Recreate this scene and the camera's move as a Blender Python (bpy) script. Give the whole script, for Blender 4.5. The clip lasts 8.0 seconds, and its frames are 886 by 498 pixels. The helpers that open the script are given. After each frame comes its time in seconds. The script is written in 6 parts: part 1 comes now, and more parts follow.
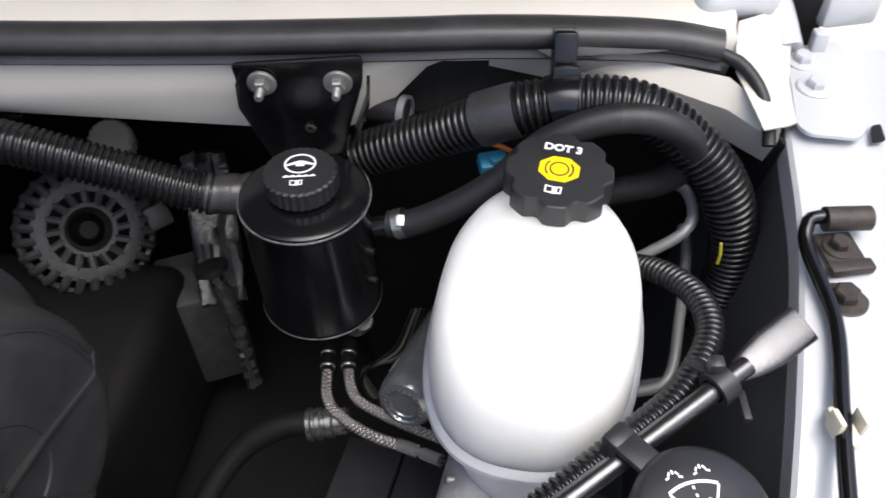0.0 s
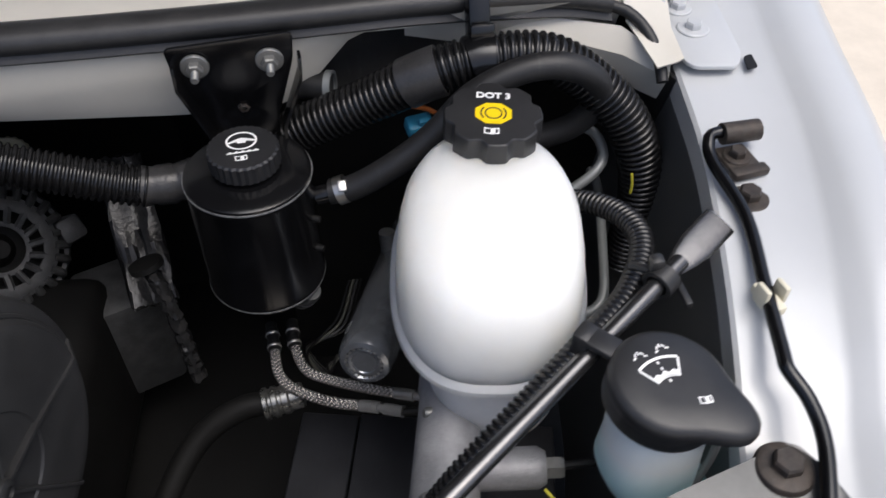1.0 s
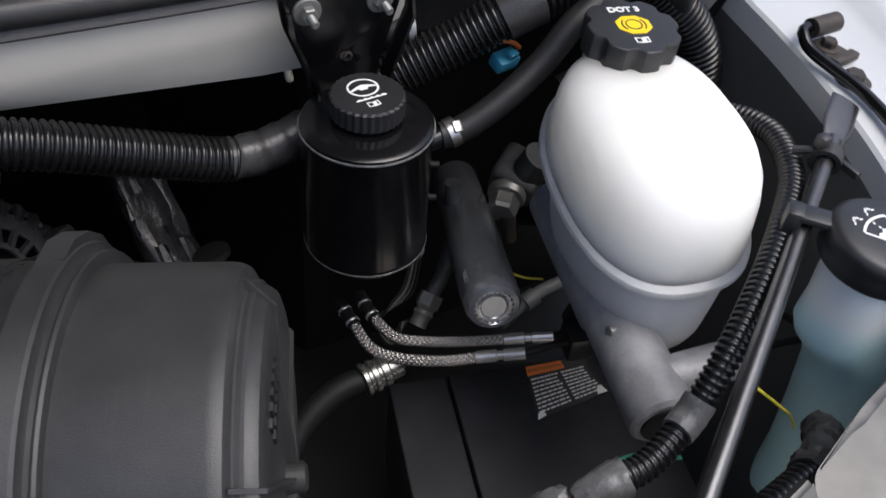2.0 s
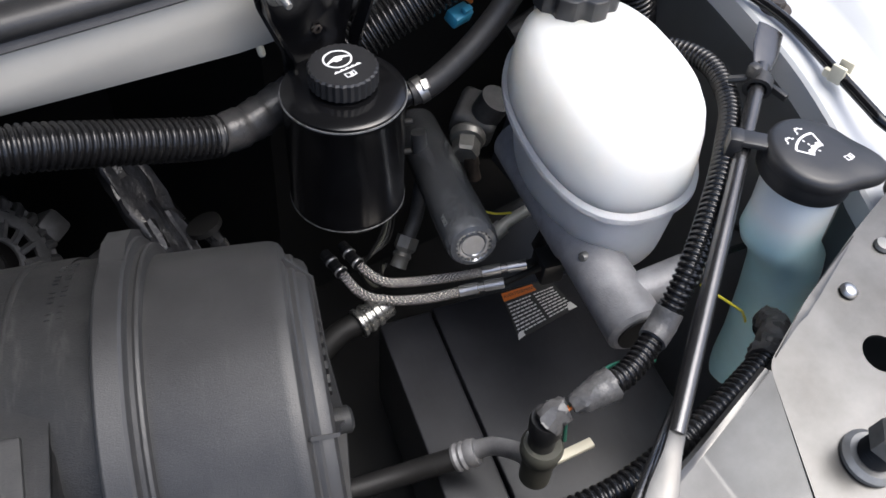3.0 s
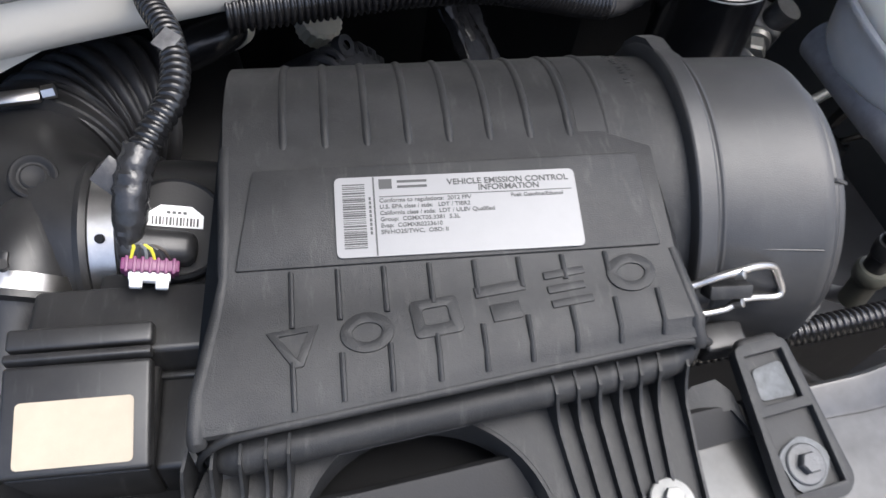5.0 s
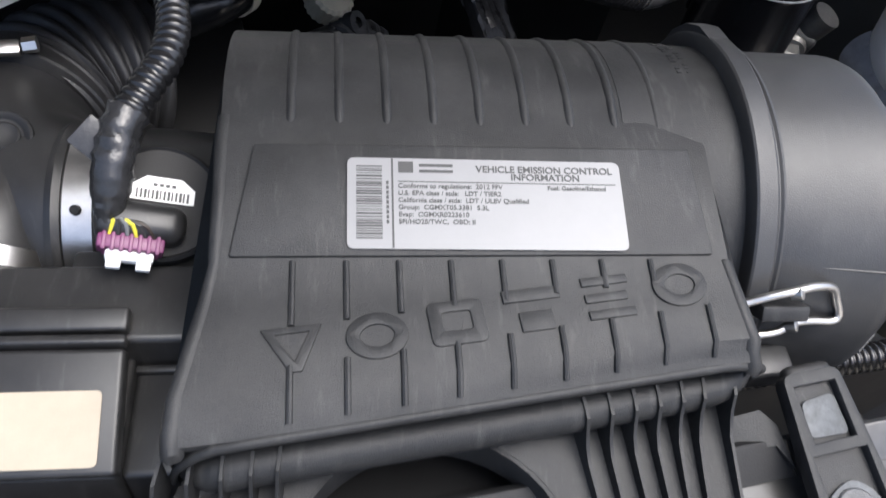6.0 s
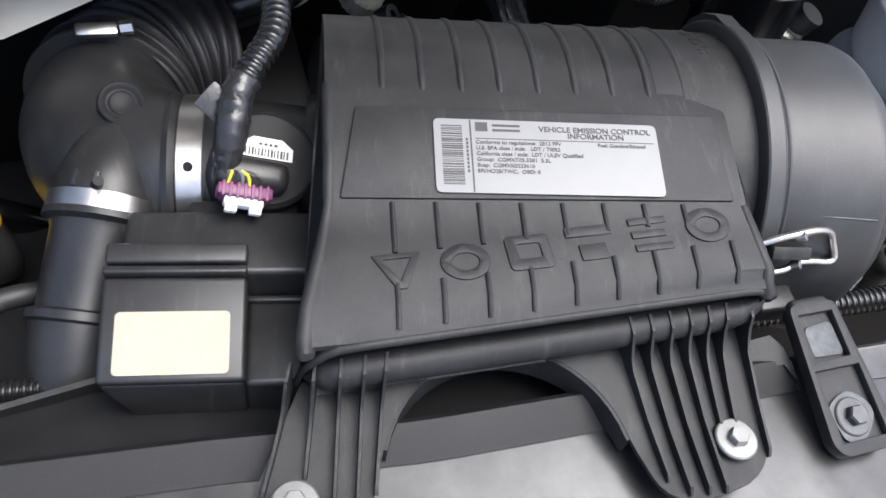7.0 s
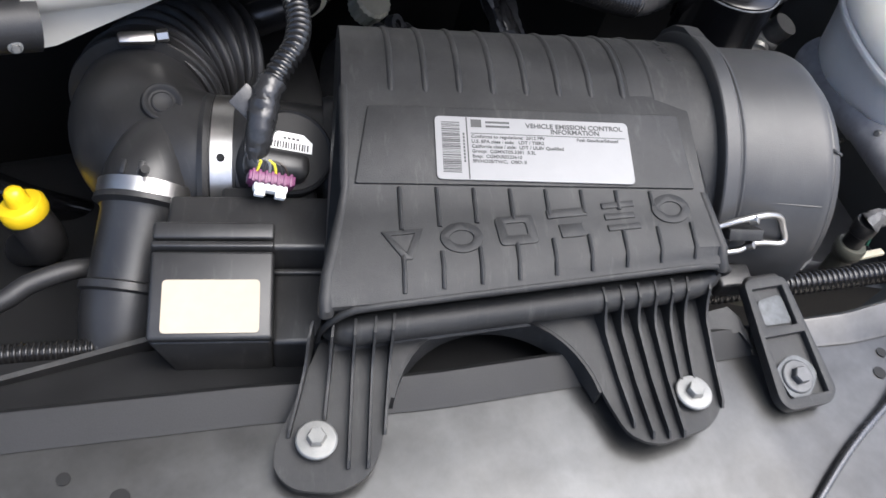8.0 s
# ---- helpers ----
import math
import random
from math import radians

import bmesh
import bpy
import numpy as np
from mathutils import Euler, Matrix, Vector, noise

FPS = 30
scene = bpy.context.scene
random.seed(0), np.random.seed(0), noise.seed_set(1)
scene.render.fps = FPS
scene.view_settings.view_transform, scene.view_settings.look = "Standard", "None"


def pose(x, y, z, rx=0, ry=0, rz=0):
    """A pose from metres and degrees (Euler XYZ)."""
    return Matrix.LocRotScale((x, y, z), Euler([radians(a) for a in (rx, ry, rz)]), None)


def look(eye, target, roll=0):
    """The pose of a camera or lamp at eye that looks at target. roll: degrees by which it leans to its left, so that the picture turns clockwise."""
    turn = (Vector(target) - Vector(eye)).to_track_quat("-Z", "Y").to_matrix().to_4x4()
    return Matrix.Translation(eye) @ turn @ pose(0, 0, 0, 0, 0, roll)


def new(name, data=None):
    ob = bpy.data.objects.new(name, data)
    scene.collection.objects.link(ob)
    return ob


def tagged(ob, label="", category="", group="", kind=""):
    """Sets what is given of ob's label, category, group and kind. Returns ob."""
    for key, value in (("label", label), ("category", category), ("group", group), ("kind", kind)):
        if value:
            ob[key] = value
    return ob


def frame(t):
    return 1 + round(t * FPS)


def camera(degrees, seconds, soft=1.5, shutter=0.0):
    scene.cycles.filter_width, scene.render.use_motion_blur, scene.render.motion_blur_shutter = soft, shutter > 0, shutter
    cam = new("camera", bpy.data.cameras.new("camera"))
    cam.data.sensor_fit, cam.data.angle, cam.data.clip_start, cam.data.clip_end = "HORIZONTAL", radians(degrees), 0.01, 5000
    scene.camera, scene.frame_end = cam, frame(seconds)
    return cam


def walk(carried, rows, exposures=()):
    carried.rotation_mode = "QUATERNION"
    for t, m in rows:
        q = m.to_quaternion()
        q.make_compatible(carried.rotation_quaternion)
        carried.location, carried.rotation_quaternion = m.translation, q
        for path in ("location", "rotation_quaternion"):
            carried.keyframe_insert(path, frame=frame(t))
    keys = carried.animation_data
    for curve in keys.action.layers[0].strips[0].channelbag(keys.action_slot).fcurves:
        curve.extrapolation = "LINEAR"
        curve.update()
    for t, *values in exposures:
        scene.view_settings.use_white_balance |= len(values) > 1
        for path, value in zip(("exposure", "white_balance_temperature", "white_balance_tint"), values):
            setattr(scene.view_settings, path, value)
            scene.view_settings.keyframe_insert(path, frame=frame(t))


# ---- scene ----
cam = camera(57.0, 8.0, shutter=0.3)
PATH = [
    (0, 0.0341, -0.1828, 1.6565, 43.30, 0.91, 0.59),
    (0.2, 0.0198, -0.1827, 1.6542, 43.43, -0.32, -2.30),
    (0.5, 0.0263, -0.2009, 1.6704, 43.53, 0.68, -3.79),
    (0.8, -0.0088, -0.2192, 1.6628, 44.19, -0.93, -8.85),
    (1, -0.0302, -0.2424, 1.6565, 44.12, -0.63, -10.84),
    (1.2, -0.1044, -0.2403, 1.6402, 44.61, -2.57, -14.24),
    (1.5, -0.2094, -0.2290, 1.6131, 45.40, -3.37, -17.77),
    (1.7, -0.2508, -0.1970, 1.6091, 45.04, -3.72, -21.51),
    (2, -0.2959, -0.1789, 1.5958, 45.01, -4.34, -27.58),
    (2.2, -0.3038, -0.1707, 1.6014, 43.40, -4.08, -29.80),
    (3.3, -0.3753, -0.1955, 1.6786, 39.58, -3.88, -35.88),
    (3.5, -0.3980, -0.2265, 1.6950, 39.34, -4.54, -35.83),
    (3.7, -0.4220, -0.2750, 1.7072, 39.10, -4.04, -33.94),
    (4, -0.4749, -0.3192, 1.7142, 38.84, -3.58, -30.69),
    (4.2, -0.5444, -0.3333, 1.7109, 39.18, -3.34, -29.48),
    (4.5, -0.6584, -0.2804, 1.7166, 38.68, -3.91, -29.55),
    (4.7, -0.7092, -0.2366, 1.7015, 38.21, -4.37, -29.44),
    (5.8, -0.6895, -0.1332, 1.6105, 36.87, -7.66, -26.22),
    (6, -0.7023, -0.1482, 1.6139, 37.33, -8.08, -26.38),
    (6.5, -0.7430, -0.1838, 1.6133, 37.88, -8.56, -26.68),
    (6.7, -0.7690, -0.1750, 1.6297, 37.40, -9.34, -27.41),
    (7, -0.7986, -0.1921, 1.6504, 37.79, -9.54, -27.40),
    (7.2, -0.8108, -0.1965, 1.6608, 37.75, -9.91, -26.61),
    (7.5, -0.7969, -0.1997, 1.6692, 37.12, -9.45, -25.60),
    (8, -0.8364, -0.2475, 1.7053, 38.05, -9.64, -27.15),
]
walk(cam, [(row[0], pose(*row[1:])) for row in PATH], [(0.0, 0.70, 6150, 9), (0.5, 0.56, 6150, 9), (1.0, 0.17, 6150, 9), (1.5, 0.07, 6150, 9), (2.0, 0.36, 6100, 9), (3.5, 0.97, 6100, 8), (4.0, 1.03, 6050, 8), (4.5, 1.27, 6000, 8), (6.0, 1.27, 6000, 8), (8.0, 1.37, 6000, 8)])

# ---- world and light ----
world = bpy.data.worlds.new("sky")
scene.world = world
world.use_nodes = True
wn, wl = world.node_tree.nodes, world.node_tree.links
sky = wn.new("ShaderNodeTexSky")
sky.sky_type, sky.sun_disc = "NISHITA", False
sky.sun_elevation, sky.sun_rotation = radians(68), radians(137)
sky.air_density, sky.dust_density, sky.ozone_density = 0.7, 5.0, 0.3
wl.new(sky.outputs["Color"], wn["Background"].inputs["Color"])
wn["Background"].inputs["Strength"].default_value = 0.18
sun = new("sun", bpy.data.lights.new("sun", "SUN"))
sun.data.energy, sun.data.angle, sun.data.color = 1.35, radians(50), (1.0, 0.98, 0.95)
sun.matrix_world = look((0.6, -0.55, 4.2), (0, 0.1, 1.2))
tagged(sun, "soft daylight through thin cloud", "sunlight")

# ---- materials ----
def mat(name, col, rough=0.5, metal=0.0, var=0.25, scale=25.0, bump=0.15, bscale=900.0, dust=0.0, dustcol=(0.3, 0.28, 0.25), sss=0.0, trans=0.0, coat=0.0, spec=0.5, scuff=0.0):
    m = bpy.data.materials.new(name)
    m.use_nodes = True
    n, l = m.node_tree.nodes, m.node_tree.links
    b = n["Principled BSDF"]
    tc = n.new("ShaderNodeTexCoord")
    big = n.new("ShaderNodeTexNoise")
    big.inputs["Scale"].default_value, big.inputs["Detail"].default_value, big.inputs["Roughness"].default_value = scale, 6.0, 0.65
    l.new(tc.outputs["Object"], big.inputs["Vector"])
    fine = n.new("ShaderNodeTexNoise")
    fine.inputs["Scale"].default_value, fine.inputs["Detail"].default_value = bscale, 3.0
    l.new(tc.outputs["Object"], fine.inputs["Vector"])
    ramp = n.new("ShaderNodeValToRGB")
    ramp.color_ramp.elements[0].position, ramp.color_ramp.elements[1].position = 0.3, 0.7
    ramp.color_ramp.elements[0].color = (*[max(0.0, c * (1 - var)) for c in col], 1)
    ramp.color_ramp.elements[1].color = (*[min(1.0, c * (1 + var)) for c in col], 1)
    l.new(big.outputs["Fac"], ramp.inputs["Fac"])
    out = ramp.outputs["Color"]
    if dust:
        spots = n.new("ShaderNodeTexNoise")
        spots.inputs["Scale"].default_value, spots.inputs["Detail"].default_value, spots.inputs["Roughness"].default_value = scale * 0.7, 9.0, 0.78
        l.new(tc.outputs["Object"], spots.inputs["Vector"])
        sr = n.new("ShaderNodeMapRange")
        sr.inputs["From Min"].default_value, sr.inputs["From Max"].default_value = 0.42, 0.72
        sr.inputs["To Min"].default_value, sr.inputs["To Max"].default_value = dust * 0.25, dust
        l.new(spots.outputs["Fac"], sr.inputs["Value"])
        mix = n.new("ShaderNodeMix")
        mix.data_type = "RGBA"
        l.new(sr.outputs["Result"], mix.inputs["Factor"])
        l.new(out, mix.inputs["A"])
        mix.inputs["B"].default_value = (*dustcol, 1)
        out = mix.outputs["Result"]
    if scuff:
        # long pale rub marks that run one way
        mp = n.new("ShaderNodeMapping")
        mp.inputs["Scale"].default_value, mp.inputs["Rotation"].default_value = (150.0, 26.0, 26.0), (0.3, 0.5, 0.9)
        l.new(tc.outputs["Object"], mp.inputs["Vector"])
        rub = n.new("ShaderNodeTexNoise")
        rub.inputs["Scale"].default_value, rub.inputs["Detail"].default_value, rub.inputs["Roughness"].default_value = 1.0, 8.0, 0.7
        l.new(mp.outputs["Vector"], rub.inputs["Vector"])
        ru = n.new("ShaderNodeMapRange")
        ru.inputs["From Min"].default_value, ru.inputs["From Max"].default_value, ru.inputs["To Max"].default_value = 0.56, 0.78, scuff
        l.new(rub.outputs["Fac"], ru.inputs["Value"])
        mz = n.new("ShaderNodeMix")
        mz.data_type = "RGBA"
        l.new(ru.outputs["Result"], mz.inputs["Factor"])
        l.new(out, mz.inputs["A"])
        mz.inputs["B"].default_value = (0.16, 0.155, 0.145, 1)
        out = mz.outputs["Result"]
    l.new(out, b.inputs["Base Color"])
    rr = n.new("ShaderNodeMapRange")
    rr.inputs["To Min"].default_value, rr.inputs["To Max"].default_value = max(0.03, rough * 0.8), min(1.0, rough * 1.2)
    l.new(big.outputs["Fac"], rr.inputs["Value"])
    l.new(rr.outputs["Result"], b.inputs["Roughness"])
    b.inputs["Metallic"].default_value = metal
    b.inputs["Specular IOR Level"].default_value = spec
    if sss:
        b.inputs["Subsurface Weight"].default_value = sss
        b.inputs["Subsurface Radius"].default_value = (0.05, 0.047, 0.043)
        b.inputs["Subsurface Scale"].default_value = 2.2
    if trans:
        b.inputs["Transmission Weight"].default_value = trans
    if coat:
        b.inputs["Coat Weight"].default_value, b.inputs["Coat Roughness"].default_value = coat, 0.08
    if bump:
        bp = n.new("ShaderNodeBump")
        bp.inputs["Strength"].default_value, bp.inputs["Distance"].default_value = bump, 0.0006
        l.new(fine.outputs["Fac"], bp.inputs["Height"])
        l.new(bp.outputs["Normal"], b.inputs["Normal"])
    return m

AIRBOX = mat("moulded_dark_grey_plastic", (0.0085, 0.0088, 0.0095), 0.5, dust=0.17, dustcol=(0.12, 0.118, 0.112), spec=0.33, scuff=0.22, bump=0.5, bscale=1300, scale=24)
AIRCUP = mat("filter_cup_plastic", (0.0165, 0.0164, 0.0168), 0.46, dust=0.10, dustcol=(0.18, 0.178, 0.172), bump=0.3, bscale=1400, scale=26, scuff=0.08, spec=0.55)
PLASTIC = mat("black_plastic", (0.012, 0.0122, 0.013), 0.40, scuff=0.2, dust=0.05, bump=0.12, bscale=1500)
CAPBLACK = mat("cap_black_plastic", (0.02, 0.02, 0.021), 0.38, bump=0.3, bscale=1500)
GLOSS = mat("black_enamel", (0.004, 0.004, 0.0045), 0.2, bump=0.03, bscale=300)
RIMGLINT = mat("worn_rim_glint", (0.30, 0.30, 0.30), 0.35, metal=0.6, var=0.6, scale=160)
RUBBER = mat("black_rubber", (0.010, 0.010, 0.0107), 0.5, scuff=0.15, dust=0.06, dustcol=(0.16, 0.15, 0.14), bump=0.3, bscale=700)
SEAL = mat("weatherstrip_rubber", (0.02, 0.02, 0.021), 0.42, dust=0.08, bump=0.3, bscale=500)
CONDUIT = mat("conduit_plastic", (0.007, 0.007, 0.0076), 0.26, scuff=0.05, dust=0.02, bump=0.1)
TAPE = mat("friction_tape", (0.02, 0.02, 0.021), 0.33, dust=0.25, dustcol=(0.18, 0.17, 0.16), scale=80, bump=0.6, bscale=350)
GREYTAPE = mat("weathered_grey_tape", (0.075, 0.075, 0.076), 0.34, var=0.5, scale=110, dust=0.3, dustcol=(0.26, 0.25, 0.24), bump=1.0, bscale=260)
FOIL = mat("crinkled_black_foil", (0.032, 0.032, 0.033), 0.24, metal=0.3, var=0.4, scale=90, bump=1.0, bscale=190)
PAD = mat("unseen_hood_insulation", (0.022, 0.022, 0.023), 0.9, var=0.2, scale=12, bump=0.8, bscale=160)
# near black: the deep bay's shade is put into this grimy colour
DARK = mat("grimy_metal_with_bay_shade", (0.005, 0.005, 0.005), 0.6, spec=0.3, dust=0.06, dustcol=(0.035, 0.032, 0.028), scale=18)
ALLOY = mat("cast_alloy", (0.29, 0.29, 0.30), 0.5, metal=0.35, var=0.2, scale=60, dust=0.15, dustcol=(0.12, 0.11, 0.1), bump=0.6, bscale=700)
DULLALLOY = mat("dull_cast_alloy", (0.085, 0.087, 0.09), 0.5, metal=0.4, var=0.3, scale=60, dust=0.3, dustcol=(0.03, 0.028, 0.025), bump=0.6, bscale=700)
ZINC = mat("zinc_plate", (0.22, 0.22, 0.21), 0.42, metal=0.6, var=0.15, scale=120, dust=0.12, dustcol=(0.25, 0.22, 0.18))
STEEL = mat("bright_steel", (0.52, 0.505, 0.48), 0.33, metal=1.0, var=0.1, scale=80)
CRIMPZINC = mat("worn_zinc_crimp", (0.25, 0.25, 0.24), 0.28, metal=0.85, var=0.25, scale=160, dust=0.12, dustcol=(0.10, 0.09, 0.08), bump=0.15)
CHROME = mat("polished_crimp", (0.5, 0.49, 0.475), 0.2, metal=0.7, var=0.12, scale=200, bump=0.05)
BRAID = mat("stainless_braid", (0.40, 0.385, 0.365), 0.22, metal=0.88, var=0.25, scale=900, bump=0.8, bscale=1500)
CANSTEEL = mat("grey_painted_canister", (0.30, 0.315, 0.335), 0.2, metal=0.72, var=0.2, scale=70, dust=0.08, bump=0.2)
RUST = mat("rusty_bolt", (0.042, 0.038, 0.034), 0.55, metal=0.4, var=0.45, scale=140, dust=0.22, dustcol=(0.12, 0.065, 0.035), bump=0.5)
WHITEPAINT = mat("white_body_paint", (0.49, 0.50, 0.505), 0.3, var=0.03, scale=6, bump=0.03, bscale=400, coat=0.4)
# inner fender paint, darkened to hold the shade below the ledge
GREYPAINT = mat("shaded_wall_paint", (0.06, 0.064, 0.068), 0.45, var=0.12, scale=14, dust=0.12, dustcol=(0.15, 0.14, 0.13), bump=0.15, bscale=500)
COWLPAINT = mat("cowl_paint", (0.62, 0.585, 0.51), 0.4, var=0.05, scale=8, dust=0.1, dustcol=(0.34, 0.32, 0.28), bump=0.06)
SILVER = mat("silver_grey_sheet_metal", (0.10, 0.10, 0.099), 0.31, metal=0.85, var=0.28, scale=16, dust=0.25, dustcol=(0.10, 0.09, 0.076), bump=0.04, bscale=900)
RADGREY = mat("dark_satin_steel", (0.12, 0.12, 0.124), 0.26, metal=0.9, var=0.2, scale=14, dust=0.2, dustcol=(0.16, 0.15, 0.13), bump=0.2)
RESWHITE = mat("milky_white_plastic", (0.88, 0.855, 0.775), 0.3, var=0.03, scale=14, sss=1.0, bump=0.1, bscale=300)
RESLOW = mat("translucent_white_plastic", (0.93, 0.94, 0.90), 0.34, var=0.05, scale=20, sss=1.0, bump=0.1, bscale=300)
def fluid_tank():
    """Milky plastic that shows the blue fluid inside up to its level."""
    m = mat("tank_plastic_with_blue_fluid", (0.54, 0.83, 0.89), 0.3, var=0.06, scale=20, sss=0.4)
    n, l = m.node_tree.nodes, m.node_tree.links
    b = n["Principled BSDF"]
    old = b.inputs["Base Color"].links[0].from_socket
    tc = n.new("ShaderNodeTexCoord")
    xyz = n.new("ShaderNodeSeparateXYZ")
    l.new(tc.outputs["Object"], xyz.inputs["Vector"])
    mr = n.new("ShaderNodeMapRange")
    mr.inputs["From Min"].default_value, mr.inputs["From Max"].default_value = 0.222, 0.246
    l.new(xyz.outputs["Z"], mr.inputs["Value"])
    mx = n.new("ShaderNodeMix")
    mx.data_type = "RGBA"
    l.new(mr.outputs["Result"], mx.inputs["Factor"])
    l.new(old, mx.inputs["A"])
    mx.inputs["B"].default_value = (0.70, 0.76, 0.77, 1)
    l.new(mx.outputs["Result"], b.inputs["Base Color"])
    return m
BLUETANK = fluid_tank()
WHITE = mat("white_print", (0.82, 0.82, 0.80), 0.5, var=0.02, bump=0)
LABEL = mat("label_paper", (0.185, 0.184, 0.184), 0.32, var=0.04, scale=40, bump=0.05)
CREAM = mat("cream_label", (0.345, 0.295, 0.220), 0.45, var=0.06, scale=40, bump=0.1)
MATTE = mat("matte_black_plastic", (0.010, 0.010, 0.0105), 0.6, var=0.3, scale=20, dust=0.05, dustcol=(0.06, 0.06, 0.058), spec=0.3, bump=0.2)
OXIDE = mat("oxidised_alloy", (0.055, 0.058, 0.060), 0.6, metal=0.2, var=0.5, scale=140, dust=0.4, dustcol=(0.17, 0.18, 0.19), bump=0.4, bscale=500)
BATTERY = mat("battery_case_plastic", (0.022, 0.023, 0.027), 0.36, var=0.3, scale=14, dust=0.06, dustcol=(0.05, 0.05, 0.05), bump=0.15, scuff=0.06)
INK = mat("black_ink", (0.03, 0.03, 0.03), 0.5, var=0.05, bump=0)
YELLOW = mat("yellow_print", (0.85, 0.60, 0.0), 0.45, var=0.03, bump=0)
YELLOWCAP = mat("yellow_plastic", (0.80, 0.55, 0.01), 0.35, var=0.05)
ORANGE = mat("orange_print", (0.75, 0.20, 0.03), 0.5, var=0.1, bump=0)
PURPLE = mat("purple_connector_plastic", (0.13, 0.026, 0.088), 0.4, var=0.1)
TEAL = mat("blue_connector_plastic", (0.05, 0.28, 0.42), 0.4, var=0.1)
YELWIRE = mat("yellow_wire", (0.65, 0.58, 0.05), 0.45, var=0.1)
GREENWIRE = mat("green_wire", (0.02, 0.12, 0.08), 0.45, var=0.1)
BLUECRIMP = mat("blue_crimp", (0.02, 0.12, 0.6), 0.4, var=0.1)
LINE = mat("grey_coated_line", (0.22, 0.23, 0.23), 0.4, metal=0.3, var=0.1)
CLIPCREAM = mat("aged_nylon", (0.62, 0.58, 0.45), 0.5, var=0.1)
OLIVE = mat("olive_grey_plastic", (0.075, 0.076, 0.062), 0.5, var=0.15, scale=60, dust=0.15, dustcol=(0.13, 0.12, 0.10), bump=0.2)
CONCRETE = mat("pale_concrete", (0.62, 0.55, 0.45), 0.9, var=0.12, scale=4, dust=0.4, dustcol=(0.5, 0.44, 0.36), bump=0.6, bscale=120)

# ---- mesh helpers ----
def part(name, bm, material, parent, label="", smooth=40, local=False):
    """Links a bmesh as one mesh under a thing or a part. The bmesh is in world metres unless local."""
    if not local:
        m = Matrix.Identity(4)
        o = parent
        while o is not None:
            m = o.matrix_basis @ m
            o = o.parent
        bm.transform(m.inverted())
    bmesh.ops.recalc_face_normals(bm, faces=bm.faces)
    me = bpy.data.meshes.new(name)
    for f in bm.faces:
        f.smooth = smooth > 0
    if smooth:
        for e in bm.edges:
            if len(e.link_faces) == 2 and e.calc_face_angle(0) > radians(smooth):
                e.smooth = False
    bm.to_mesh(me)
    bm.free()
    me.materials.append(material)
    ob = new(name, me)
    ob.parent = parent
    if label:
        tagged(ob, label)
    return ob

def thing(name, at, label, category, group="", kind="", turn=0.0):
    ob = new(name)
    ob.empty_display_size = 0.01
    ob.matrix_basis = pose(*at, 0, 0, turn)
    return tagged(ob, label, category, group, kind)

def solo(name, bm, material, label, category, kind="", smooth=40):
    ob = part(name, bm, material, None, smooth=smooth)
    return tagged(ob, label, category, "", kind)

def merge(*bms):
    out = bms[0]
    for b in bms[1:]:
        me = bpy.data.meshes.new("tmp")
        b.to_mesh(me)
        b.free()
        out.from_mesh(me)
        bpy.data.meshes.remove(me)
    return out

def bevelled(bm, w, seg=2, angle=30):
    if w > 0:
        es = [e for e in bm.edges if len(e.link_faces) == 2 and e.calc_face_angle(0) > radians(angle)]
        bmesh.ops.bevel(bm, geom=es, offset=w, segments=seg, profile=0.5, affect="EDGES", clamp_overlap=True)
    return bm

def box(size, m, w=0.002, seg=2, taper=None):
    """A bevelled box of that size with its centre at m; taper: x and y scale of its top."""
    bm = bmesh.new()
    bmesh.ops.create_cube(bm, size=1.0)
    for v in bm.verts:
        k = taper if taper and v.co.z > 0 else (1, 1)
        v.co = Vector((v.co.x * size[0] * k[0], v.co.y * size[1] * k[1], v.co.z * size[2]))
    bevelled(bm, w, seg)
    bm.transform(m)
    return bm

def aim(p, d, up=(0, 0, 1)):
    """A pose at p whose z axis points along d."""
    return Matrix.Translation(p) @ Vector(d).to_track_quat("Z", "Y").to_matrix().to_4x4()

def lathe(profile, m, n=40, closed=True):
    """A solid of revolution about z from (radius, height) pairs."""
    bm = bmesh.new()
    rings = []
    for r, z in profile:
        if r < 1e-6:
            rings.append([bm.verts.new((0, 0, z))])
        else:
            rings.append([bm.verts.new((r * math.cos(2 * math.pi * i / n), r * math.sin(2 * math.pi * i / n), z)) for i in range(n)])
    for a, b in zip(rings, rings[1:]):
        for i in range(n):
            j = (i + 1) % n
            if len(a) == 1 and len(b) > 1:
                bm.faces.new((a[0], b[i], b[j]))
            elif len(b) == 1 and len(a) > 1:
                bm.faces.new((a[i], a[j], b[0]))
            elif len(a) > 1:
                bm.faces.new((a[i], a[j], b[j], b[i]))
    if closed:
        for k in (0, -1):
            if len(rings[k]) > 1:
                bm.faces.new(rings[k])
    bm.transform(m)
    return bm

